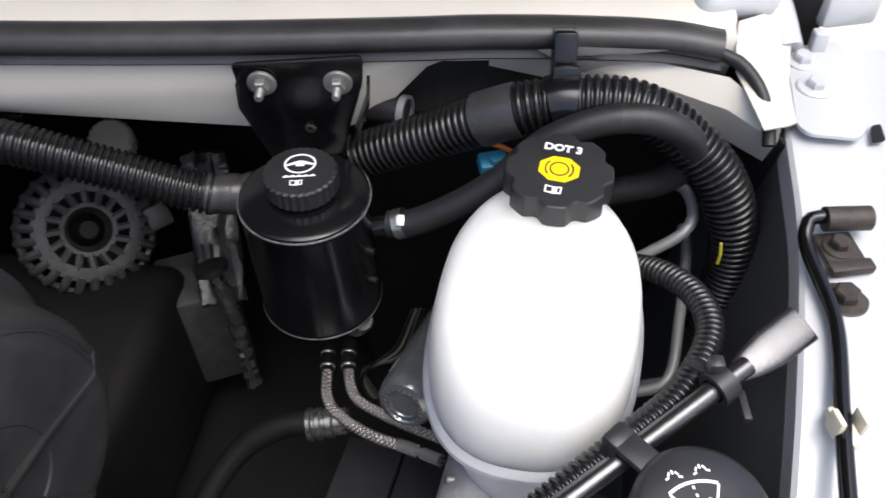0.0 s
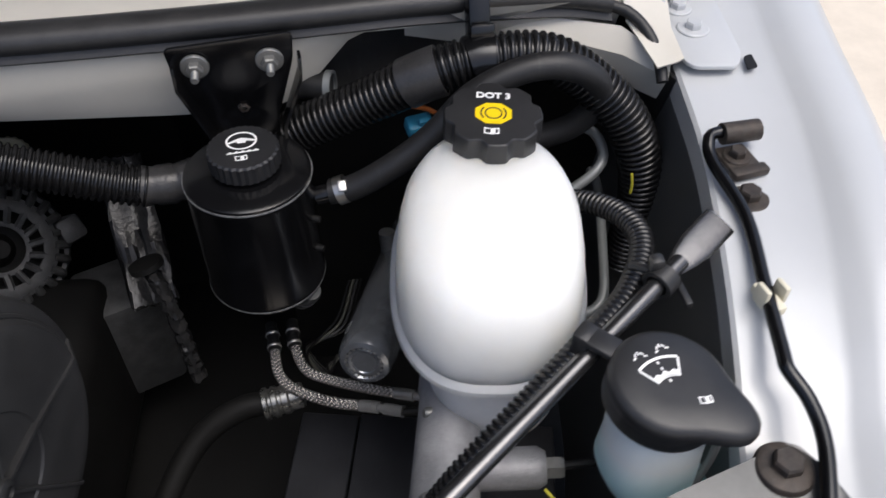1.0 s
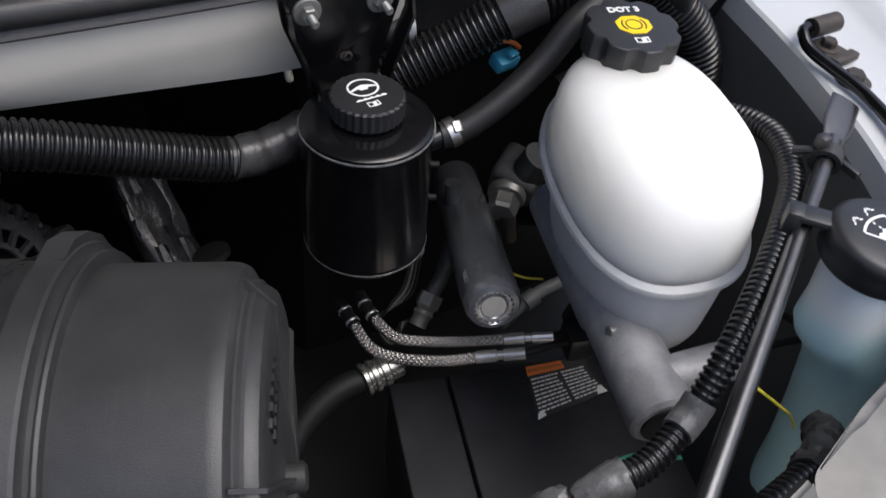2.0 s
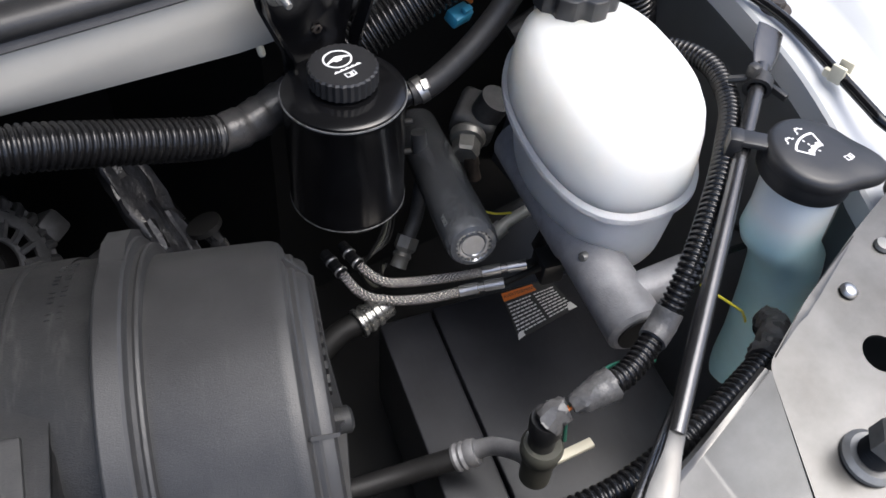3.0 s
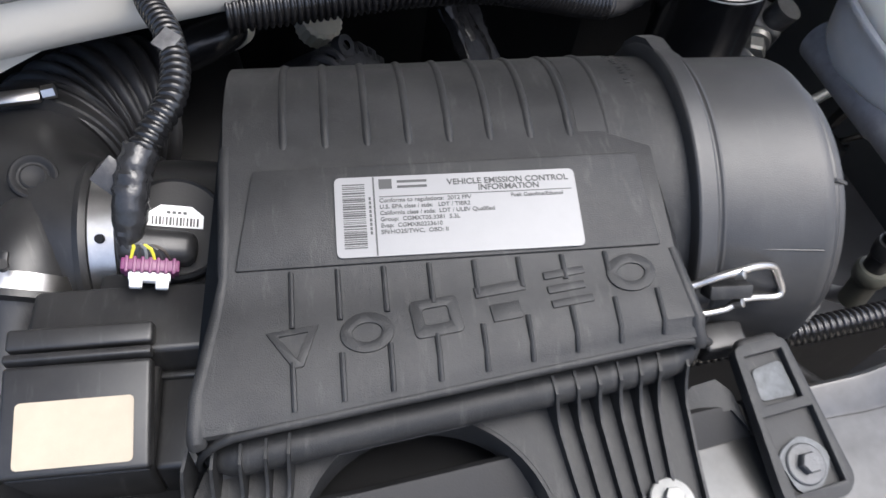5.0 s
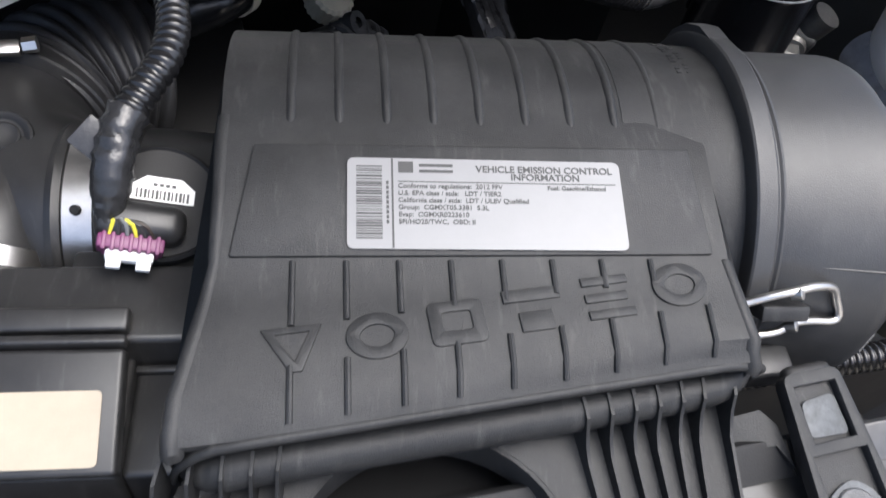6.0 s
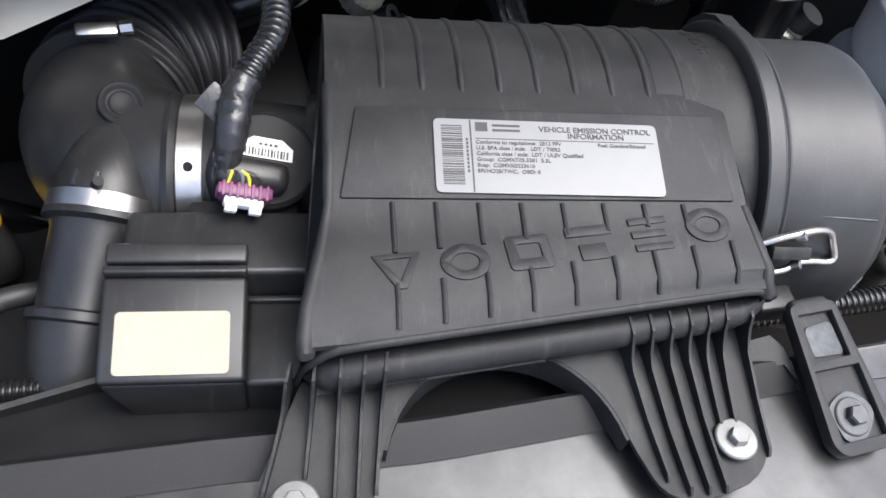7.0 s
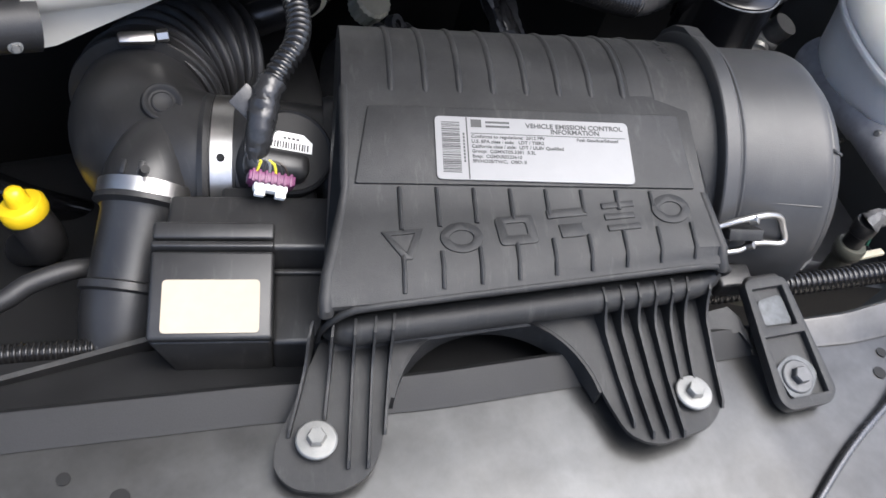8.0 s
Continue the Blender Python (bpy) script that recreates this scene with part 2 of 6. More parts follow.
def spline(pts, step):
    """Evenly spaced points on a smooth curve through pts."""
    p = [Vector(a) for a in pts]
    p = [2 * p[0] - p[1]] + p + [2 * p[-1] - p[-2]]
    fine = []
    for i in range(1, len(p) - 2):
        a, b, c, d = p[i - 1:i + 3]
        for k in range(24):
            t = k / 24
            fine.append(0.5 * (2 * b + (c - a) * t + (2 * a - 5 * b + 4 * c - d) * t * t + (3 * b - a - 3 * c + d) * t ** 3))
    fine.append(p[-2])
    out, need = [fine[0]], step
    for a, b in zip(fine, fine[1:]):
        d = (b - a).length
        while d >= need and d > 0:
            a = a + (b - a) * (need / d)
            out.append(a)
            d, need = (b - a).length, step
        need -= d
    if (out[-1] - fine[-1]).length > step * 0.3:
        out.append(fine[-1])
    return out

def sweep(pts, radius, n=12, flat=1.0, normal=None):
    """A tube along points; radius: a number or one per point; flat squashes it along the normal."""
    bm = bmesh.new()
    rings = []
    side = None
    for i, p in enumerate(pts):
        d = (pts[min(i + 1, len(pts) - 1)] - pts[max(i - 1, 0)]).normalized()
        if side is None:
            ref = Vector(normal) if normal else (Vector((0, 0, 1)) if abs(d.z) < 0.9 else Vector((1, 0, 0)))
            side = d.cross(ref).normalized()
        side = (side - d * side.dot(d)).normalized()
        up = side.cross(d)
        r = radius if isinstance(radius, (int, float)) else radius[i]
        rings.append([bm.verts.new(p + (side * math.cos(2 * math.pi * k / n) + up * flat * math.sin(2 * math.pi * k / n)) * r) for k in range(n)])
    for a, b in zip(rings, rings[1:]):
        for k in range(n):
            bm.faces.new((a[k], a[(k + 1) % n], b[(k + 1) % n], b[k]))
    bm.faces.new(rings[0])
    bm.faces.new(rings[-1])
    return bm

def braided(pts, r, n=64):
    """A woven sleeve: two sets of strands that cross round a tube."""
    bm = bmesh.new()
    rings, side = [], None
    for i, p in enumerate(pts):
        d = (pts[min(i + 1, len(pts) - 1)] - pts[max(i - 1, 0)]).normalized()
        side = d.cross(Vector((0, 0, 1))) if side is None else side
        side = (side - d * side.dot(d)).normalized()
        up = side.cross(d)
        ring = []
        for k in range(n):
            a = 2 * math.pi * k / n
            q = r + 0.0009 * max(math.sin(7 * a + i * 0.9), math.sin(7 * a - i * 0.9))
            ring.append(bm.verts.new(p + (side * math.cos(a) + up * math.sin(a)) * q))
        rings.append(ring)
    for a, b in zip(rings, rings[1:]):
        for k in range(n):
            bm.faces.new((a[k], a[(k + 1) % n], b[(k + 1) % n], b[k]))
    return bm

def crumpled(pts, radii, amp, n=22, seed=1):
    """A wrinkled wrap of tape along points."""
    rnd = random.Random(seed)
    bm = sweep(pts, radii, n)
    for v in bm.verts:
        v.co += Vector((rnd.uniform(-1, 1), rnd.uniform(-1, 1), rnd.uniform(-1, 1))) * amp
    return bm

def tube(pts, r, n=12, step=0.008, flat=1.0, normal=None):
    return sweep(spline(pts, step), r, n, flat, normal)

def corrugated(pts, r, pitch=0.004, depth=0.002, n=18):
    p = spline(pts, pitch / 6)
    return sweep(p, [r - depth * (0.25, 0.0, 0.0, 0.25, 1.0, 1.0)[i % 6] for i in range(len(p))], n)

def plate(outline, holes=(), thick=0.002, m=None, w=0.0):
    """A flat sheet with holes, its top at z = 0, extruded down."""
    bm = bmesh.new()
    edges = []
    for loop in (outline, *holes):
        vs = [bm.verts.new((a, b, 0)) for a, b in loop]
        edges += [bm.edges.new((vs[i], vs[(i + 1) % len(vs)])) for i in range(len(vs))]
    bmesh.ops.triangle_fill(bm, edges=edges, use_beauty=True)
    fs = bm.faces[:]
    ret = bmesh.ops.extrude_face_region(bm, geom=fs)
    bmesh.ops.translate(bm, verts=[v for v in ret["geom"] if isinstance(v, bmesh.types.BMVert)], vec=(0, 0, -thick))
    if w:
        bmesh.ops.recalc_face_normals(bm, faces=bm.faces)
        bmesh.ops.dissolve_limit(bm, angle_limit=0.01, verts=bm.verts, edges=bm.edges)
        bevelled(bm, w, 2, 50)
    if m is not None:
        bm.transform(m)
    return bm

def rounded(pts, r, seg=5):
    """Rounds the corners of a closed outline."""
    out = []
    k = len(pts)
    for i in range(k):
        a, b, c = Vector(pts[i - 1]), Vector(pts[i]), Vector(pts[(i + 1) % k])
        da, dc = (a - b), (c - b)
        q = min(r, da.length * 0.45, dc.length * 0.45)
        s, e = b + da.normalized() * q, b + dc.normalized() * q
        for j in range(seg + 1):
            t = j / seg
            v = s * (1 - t) ** 2 + b * 2 * t * (1 - t) + e * t * t
            out.append((v.x, v.y))
    return out

def ring2(cx, cy, r, n=24, squash=1.0):
    return [(cx + r * math.cos(2 * math.pi * i / n), cy + r * squash * math.sin(2 * math.pi * i / n)) for i in range(n)]

def rect2(x0, y0, x1, y1, r=0.0):
    p = [(x0, y0), (x1, y0), (x1, y1), (x0, y1)]
    return rounded(p, r) if r else p

def surface(nu, nv, fn, thick=0.0):
    """A grid of points fn(u, v), with u and v from 0 to 1, given thickness."""
    bm = bmesh.new()
    g = [[bm.verts.new(fn(i / nu, j / nv)) for j in range(nv + 1)] for i in range(nu + 1)]
    for i in range(nu):
        for j in range(nv):
            bm.faces.new((g[i][j], g[i + 1][j], g[i + 1][j + 1], g[i][j + 1]))
    if thick:
        bmesh.ops.recalc_face_normals(bm, faces=bm.faces)
        bmesh.ops.solidify(bm, geom=bm.faces[:], thickness=thick)
    return bm

def strip(sections, thick=0.0):
    """A skin over cross-sections, each a list of as many points."""
    k, c = len(sections), len(sections[0])
    bm = bmesh.new()
    g = [[bm.verts.new(p) for p in s] for s in sections]
    for i in range(k - 1):
        for j in range(c - 1):
            bm.faces.new((g[i][j], g[i + 1][j], g[i + 1][j + 1], g[i][j + 1]))
    if thick:
        bmesh.ops.recalc_face_normals(bm, faces=bm.faces)
        bmesh.ops.solidify(bm, geom=bm.faces[:], thickness=thick)
    return bm

def letters(text, size, m, depth=0.0002, bold=0.0):
    """The words as a thin solid in the plane of m, starting at its origin."""
    cu = bpy.data.curves.new("words", "FONT")
    cu.body, cu.size, cu.extrude, cu.offset = text, size, depth, bold
    ob = bpy.data.objects.new("words", cu)
    scene.collection.objects.link(ob)
    me = bpy.data.meshes.new_from_object(ob.evaluated_get(bpy.context.evaluated_depsgraph_get()))
    bpy.data.objects.remove(ob)
    bpy.data.curves.remove(cu)
    bm = bmesh.new()
    bm.from_mesh(me)
    bpy.data.meshes.remove(me)
    bm.transform(m)
    return bm

def hexhead(r, h, m):
    bm = lathe([(0, 0), (r, 0), (r, h * 0.8), (r * 0.86, h), (0, h)], Matrix.Identity(4), 6)
    bm.transform(m)
    return bm

def bolt(name, m, label, head=0.006, height=0.006, washer=0.011, material=None, stud=0.0, group="", parent=None):
    """A flanged hex bolt or nut whose axis is the z of m; stud: the length of thread that stands out. Under a parent it is one mesh."""
    material = material or ZINC
    I = Matrix.Identity(4)
    pieces = [("washer", lathe([(0, -0.001), (washer, -0.001), (washer, 0.0008), (washer * 0.93, 0.0016), (head, 0.002), (0, 0.002)], I, 28)),
              ("hex_head", hexhead(head, height + 0.002, I))]
    if stud:
        pieces.append(("thread", lathe([(0, 0), (head * 0.5, 0)] + [(head * (0.5 if i % 2 else 0.43), 0.002 + height + i * stud / 14) for i in range(14)] + [(head * 0.38, 0.003 + height + stud), (0, 0.003 + height + stud)], I, 14)))
    if parent is None:
        top = new(name)
        top.empty_display_size, top.matrix_basis = 0.01, m
        tagged(top, label, "bolt", group)
        for n, b in pieces:
            part(n, b, material, top, local=True, smooth=25)
        return top
    bm = merge(*[b for n, b in pieces])
    bm.transform(m)
    return part(name, bm, material, parent, label, smooth=25)


# ---- the ground and the body of the van ----
solo("ground", plate(rect2(-40, -40, 40, 40), (), 0.1), CONCRETE, "pale beige concrete ground beside the van", "ground", "structure")

# inner edge of the ledge, the crease, the crest and the outer side of the fender, from the rear to the front
INNER = [(0.300, 0.40, 1.282), (0.281, 0.305, 1.277), (0.263, 0.20, 1.270), (0.232, 0.086, 1.262), (0.210, 0.004, 1.240), (0.2014, -0.030, 1.222), (0.180, -0.11, 1.203), (0.155, -0.19, 1.18)]
def fender_section(p, k):
    x, y, z = p
    w = 0.088 - 0.028 * k
    return [(x, y, z - 0.03), (x, y, z - 0.003), (x + 0.003, y, z), (x + w * 0.55, y, z + 0.001), (x + w, y, z + 0.003), (x + w + 0.008, y, z + 0.007), (x + w + 0.018, y, z + 0.014),
            (x + w + 0.028, y, z + 0.018), (x + w + 0.044, y, z + 0.020), (x + w + 0.062, y, z + 0.014), (x + w + 0.080, y, z - 0.008), (x + w + 0.092, y, z - 0.08), (x + w + 0.10, y, z - 0.5)]
fender = thing("fender", (0.40, 0.10, 0.75), "white painted van fender with a flat inner ledge", "fender", kind="structure")
rails = spline(INNER, 0.02)
part("wing_panel", strip([fender_section(p, i / len(rails)) for i, p in enumerate(rails)], 0.0012), WHITEPAINT, fender)
# the wall's shade is put into its dark grey paint
part("inner_fender", strip([[(p[0] + 0.001, p[1], p[2] - 0.026), (p[0] - 0.004, p[1], p[2] - 0.09), (p[0] - 0.02, p[1], p[2] - 0.22), (p[0] - 0.06, p[1], 0.85)] for p in [Vector((0.318, 0.60, 1.29)), Vector((0.309, 0.48, 1.286))] + rails], 0.0015), GREYPAINT, fender, "grey inner fender wall, its shade put into the paint")

# mounting plate of the hood hinge on the ledge
hinge_plate = thing("hinge_plate", (0.315, 0.34, 1.28), "white painted hinge plate bolted on the fender ledge", "bracket")
part("plate", plate(rounded([(0.303, 0.40), (0.284, 0.298), (0.290, 0.287), (0.326, 0.281), (0.338, 0.30), (0.352, 0.385), (0.35, 0.41)], 0.008), (), 0.004, pose(0, 0, 1.2875), 0.001), WHITEPAINT, hinge_plate)
bolt("plate_bolt", pose(0.311, 0.343, 1.288), "", 0.0075, 0.006, 0.0145, WHITEPAINT, parent=hinge_plate)
bolt("plate_bolt", pose(0.311, 0.378, 1.288), "", 0.0075, 0.006, 0.0125, WHITEPAINT, parent=hinge_plate)
part("side_flange", strip([[(0.2985, 0.405, 1.2865), (0.2975, 0.405, 1.300)], [(0.2945, 0.372, 1.2865), (0.2930, 0.372, 1.303)], [(0.2930, 0.362, 1.2865), (0.2915, 0.361, 1.296)], [(0.2860, 0.315, 1.2865), (0.2850, 0.314, 1.291)], [(0.2845, 0.300, 1.2865), (0.2840, 0.299, 1.2872)]], 0.003), WHITEPAINT, hinge_plate)
part("hinge_arm", merge(tube([(0.297, 0.385, 1.295), (0.292, 0.42, 1.315), (0.29, 0.50, 1.33)], 0.014, 12), box((0.05, 0.09, 0.03), pose(0.35, 0.46, 1.31, 0, 0, 10), 0.006), box((0.012, 0.012, 0.018), pose(0.328, 0.398, 1.295), 0.002)), WHITEPAINT, hinge_plate)
solo("drain_notch", plate(rounded([(0.3355, 0.281), (0.346, 0.283), (0.349, 0.303), (0.3405, 0.300)], 0.003), (), 0.001, pose(0, 0, 1.2835)), DARK, "black drain slot beside the hinge plate", "slot")

# cowl: lit upper face, crease, turned-under lower face
def cowl_line(x):
    return 0.362 + 0.03 * max(0.0, -x - 0.35) ** 1.3 + 0.008 * max(0.0, x) / 0.25
cowl = thing("cowl_panel", (-0.3, 0.38, 1.25), "off-white painted cowl panel below the windscreen", "panel", kind="structure")
def cowl_section(x):
    y = cowl_line(x)
    low = float(np.interp(x, [-0.05, 0.012, 0.10, 0.135, 0.22], [0.0, 0.062, 0.064, 0.030, 0.024]))
    d = 0.018 * max(0.0, min(1.0, (x + 0.36) / 0.22)) * max(0.0, min(1.0, (0.06 - x) / 0.08))
    b = 0.012 * math.sin(max(-1.0, min(1.0, (x + 0.2) / 0.25)) * 1.5)
    return [(x, y + 0.16, 1.335), (x, y + 0.05, 1.325), (x, y + 0.012, 1.318), (x, y, 1.308), (x, y - 0.002, 1.30), (x, y - 0.003, 1.272 + b * 0.5 + low * 0.42), (x, y, 1.260 + b * 0.5 + low * 0.58), (x, y + 0.004, 1.249 - 0.6 * d + b * 0.25 + low * 0.75), (x, y + 0.010, 1.240 - d + low * 0.88), (x, y + 0.05, 1.237 - d + low * 0.92)]
part("cowl_face", strip([cowl_section(-0.82 + 1.07 * i / 80) for i in range(81)], 0.0015), COWLPAINT, cowl)
# side panel between the cowl and the fender
part("cowl_side", strip([[(0.25, 0.375, 1.318), (0.25, 0.366, 1.30), (0.25, 0.352, 1.288), (0.262, 0.30, 1.272)], [(0.275, 0.395, 1.312), (0.272, 0.37, 1.292), (0.275, 0.345, 1.282), (0.279, 0.30, 1.276)], [(0.305, 0.42, 1.306), (0.302, 0.39, 1.288), (0.29, 0.345, 1.281), (0.284, 0.30, 1.279)]], 0.0015), COWLPAINT, cowl)
part("cowl_top", box((1.3, 0.25, 0.01), pose(-0.25, 0.60, 1.333), 0.003), WHITEPAINT, cowl)
part("hood_spring_mount", merge(box((0.07, 0.07, 0.03), pose(0.25, 0.425, 1.318, 0, 0, 12), 0.012, 3)), WHITEPAINT, cowl)
solo("hood_bump_stop", lathe([(0, 0), (0.017, 0), (0.017, 0.006), (0.013, 0.008), (0.016, 0.012), (0.013, 0.017), (0.015, 0.022), (0.010, 0.028), (0, 0.028)], pose(0.222, 0.418, 1.331), 28), RUBBER, "black rubber hood bump stop on the cowl", "bump stop")

# rubber seal along the cowl's lip
seal_pts = [(x, cowl_line(x) + 0.004, 1.3145 - 0.014 * max(0.0, (x - 0.02) / 0.22) ** 1.6 + 0.002 * math.sin(x * 9)) for x in [-0.85 + 0.05 * i for i in range(22)] if x < 0.225] + [(0.238, 0.368, 1.301)]
seal = thing("weatherstrip", (-0.3, 0.36, 1.30), "black rubber weatherstrip along the cowl lip", "seal")
p = spline(seal_pts, 0.012)
part("bulb", sweep(p, 0.0165, 14, 0.72), SEAL, seal)
part("lip", strip([[(a.x, a.y - 0.010, a.z - 0.008), (a.x, a.y - 0.014, a.z - 0.014), (a.x, a.y - 0.012, a.z - 0.0165), (a.x, a.y - 0.004, a.z - 0.012)] for a in p], 0.001), SEAL, seal)
part("drain_cord", tube([(0.236, 0.362, 1.298), (0.252, 0.353, 1.294), (0.264, 0.335, 1.284), (0.270, 0.315, 1.268), (0.270, 0.300, 1.255)], 0.0052, 12), RUBBER, seal)

# firewall, engine and floor of the bay; their near-black colour holds the deep shade
firewall = solo("firewall", strip([[(x, 0.43 + d, 1.32), (x, 0.44 + d, 1.2), (x, 0.45 + d, 1.0), (x, 0.47 + d, 0.70)] for x, d in ((-1.4, 0.2), (-0.6, 0.2), (-0.2, 0.2), (-0.08, 0.02), (0.2, 0.0), (0.34, 0.0))], 0.004), DARK, "sheet metal firewall behind the engine bay, shade in its colour", "firewall", "structure")
solo("cowl_liner", strip([[(-0.045, 0.40, 1.30), (-0.045, 0.395, 1.225)], [(0.08, 0.395, 1.30), (0.08, 0.39, 1.22)], [(0.20, 0.372, 1.262), (0.20, 0.385, 1.22)], [(0.27, 0.345, 1.262), (0.27, 0.375, 1.20)], [(0.284, 0.30, 1.258), (0.284, 0.33, 1.17)]], 0.003), PLASTIC, "black plastic liner below the cowl", "liner", "structure")
part("cowl_corner", strip([[(0.06, 0.383, 1.298), (0.06, 0.384, 1.285), (0.06, 0.386, 1.272)], [(0.12, 0.378, 1.296), (0.12, 0.374, 1.283), (0.12, 0.378, 1.262)], [(0.19, 0.366, 1.288), (0.19, 0.355, 1.274), (0.19, 0.362, 1.246)], [(0.245, 0.350, 1.284), (0.245, 0.335, 1.264), (0.245, 0.345, 1.232)], [(0.279, 0.312, 1.270), (0.277, 0.305, 1.256), (0.277, 0.318, 1.226)]], 0.0015), COWLPAINT, cowl, "shaded painted corner below the seal")
solo("bay_floor", plate(rect2(-1.4, -0.6, 0.42, 0.72), (), 0.02, pose(0, 0, 0.70)), DARK, "grimy floor of the engine bay, deep shade in its colour", "floor", "structure")
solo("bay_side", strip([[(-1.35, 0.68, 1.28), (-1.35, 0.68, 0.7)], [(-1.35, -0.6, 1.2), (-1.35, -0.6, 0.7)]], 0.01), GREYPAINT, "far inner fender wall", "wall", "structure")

# raised hood over the bay, open above and behind the view
hood = thing("hood", (-0.45, 0.50, 1.36), "white painted hood standing open over the engine bay", "hood", kind="structure")
part("hood_skin", strip([[(x, 0.56 - k * 0.34 + 0.03 * math.sin(k * 3.1), 1.36 + k * 0.78) for k in (0, 0.25, 0.5, 0.75, 1.0)] for x in (-1.35, -0.9, -0.45, 0.0, 0.36)], 0.02), WHITEPAINT, hood)
# unseen pad, added so that glossy parts reflect dark from above
part("added_dark_pad", strip([[(x, 0.535 - k * 0.33 + 0.03 * math.sin(k * 3.1), 1.37 + k * 0.74) for k in (0, 0.25, 0.5, 0.75, 1.0)] for x in (-1.30, -0.9, -0.45, 0.0, 0.32)], 0.012), PAD, hood, "unseen black insulation pad, added to darken reflections")
# lower end of the cowl by the intake, with a black drain duct
part("cowl_gusset", strip([[(-0.905, 0.405, 1.30), (-0.880, 0.405, 1.245)], [(-0.86, 0.402, 1.30), (-0.855, 0.402, 1.205)], [(-0.83, 0.40, 1.30), (-0.830, 0.40, 1.192)], [(-0.80, 0.398, 1.30), (-0.800, 0.398, 1.195)], [(-0.76, 0.396, 1.30), (-0.760, 0.396, 1.210)], [(-0.71, 0.394, 1.30), (-0.710, 0.394, 1.228)], [(-0.66, 0.392, 1.30), (-0.65, 0.392, 1.25)]], 0.002), COWLPAINT, cowl, "pale painted gusset below the cowl")
dd = thing("drain_duct", (-0.92, 0.38, 1.24), "black rubber drain duct below the cowl", "duct")
part("duct", tube([(-1.05, 0.355, 1.262), (-0.94, 0.365, 1.250), (-0.85, 0.372, 1.243), (-0.812, 0.374, 1.238)], 0.0235, 18), RUBBER, dd)
bolt("duct_screw", aim((-0.833, 0.3505, 1.236), (0, -1, 0.2)), "", 0.004, 0.003, 0.006, ZINC, parent=dd)

# ---- radiator support ----
support = thing("radiator_support", (-0.3, -0.15, 0.9), "silver grey sheet metal radiator support", "radiator support", kind="structure")
# raised corner with the hood bolt
CORNER = [(0.228, -0.030), (0.150, -0.046), (0.070, -0.066), (0.014, -0.085), (-0.036, -0.179), (-0.027, -0.192), (0.019, -0.199), (0.057, -0.188), (0.115, -0.160), (0.170, -0.130), (0.215, -0.098), (0.245, -0.060)]
def tilt(x, y):
    return 1.206 + 0.14 * (y + 0.11) + 0.055 * x
bm = plate(rounded(CORNER, 0.008), (ring2(0.0870, -0.1215, 0.0135),), 0.0025)
for v in bm.verts:
    v.co.z += tilt(v.co.x, v.co.y)
part("corner_plate", bm, SILVER, support)
# rim that turns down from the corner plate
edge = rounded(CORNER, 0.008)
part("corner_flange", strip([[(a + o * u, b - o * w, tilt(a, b) - h) for o, h in ((0.0, 0.0005), (0.004, 0.001), (0.008, 0.003), (0.011, 0.007), (0.012, 0.012), (0.012, 0.05))] for a, b in edge + edge[:1] for u, w in [((0.0, 1.0) if b < -0.185 else (0.5, 0.85) if a > 0.05 and b < -0.06 else (0.0, 0.0))]], 0.0015), SILVER, support)
# lower middle panel, from the corner to the far side
def panel_back(x):
    return float(np.interp(x, [-1.3, -0.911, -0.757, -0.639, -0.5175, -0.337, -0.281, -0.216, -0.19, -0.08, 0.012, 0.04], [0.13, 0.036, -0.0065, -0.044, -0.0725, -0.1105, -0.126, -0.136, -0.118, -0.106, -0.088, -0.080]))
def panel_front(x):
    return float(np.interp(x, [-1.3, -0.50, -0.26, -0.236, -0.203, -0.16, -0.117, -0.047, 0.04], [-0.32, -0.32, -0.30, -0.206, -0.186, -0.200, -0.210, -0.205, -0.20]))
def crease(v):
    return 0.012 - 0.050 * v
def panel_z(x, k):
    base = float(np.interp(x + 0.030 * k, [-1.3, -0.7, -0.4, -0.200, -0.184, -0.063, 0.040], [1.168, 1.176, 1.183, 1.179, 1.187, 1.186, 1.186]))
    z = base - 0.004 * k - 0.05 * max(0.0, k - 0.72) ** 2
    # the sloping face up to the crease of the corner
    x0, x1 = -0.056 - 0.012 * k, crease(k)
    if x > x0:
        y = panel_back(x) * (1 - k) + panel_front(x) * k
        q = min(1.0, (x - x0) / (x1 - x0))
        z = z * (1 - q) + tilt(x1, y) * q
    # long dimple near the front edge
    if -0.14 < x < -0.02:
        y = panel_back(x) * (1 - k) + panel_front(x) * k
        z -= 0.0075 * min(1.0, (x + 0.14) / 0.06) * math.exp(-((y + 0.163 + 0.14 * (x + 0.11)) / 0.0075) ** 2)
    return z
def panel(u, v):
    x0, x1 = -0.056 - 0.012 * v, crease(v)
    x = float(np.interp(u, [0.0, 0.5, 0.65, 0.85, 1.0], [-1.3, -0.24, -0.17, x0, x1]))
    return Vector((x, panel_back(x) * (1 - v) + panel_front(x) * v, panel_z(x, v)))
part("upper_panel", surface(240, 44, panel, 0.002), SILVER, support, "silver grey upper tie panel")
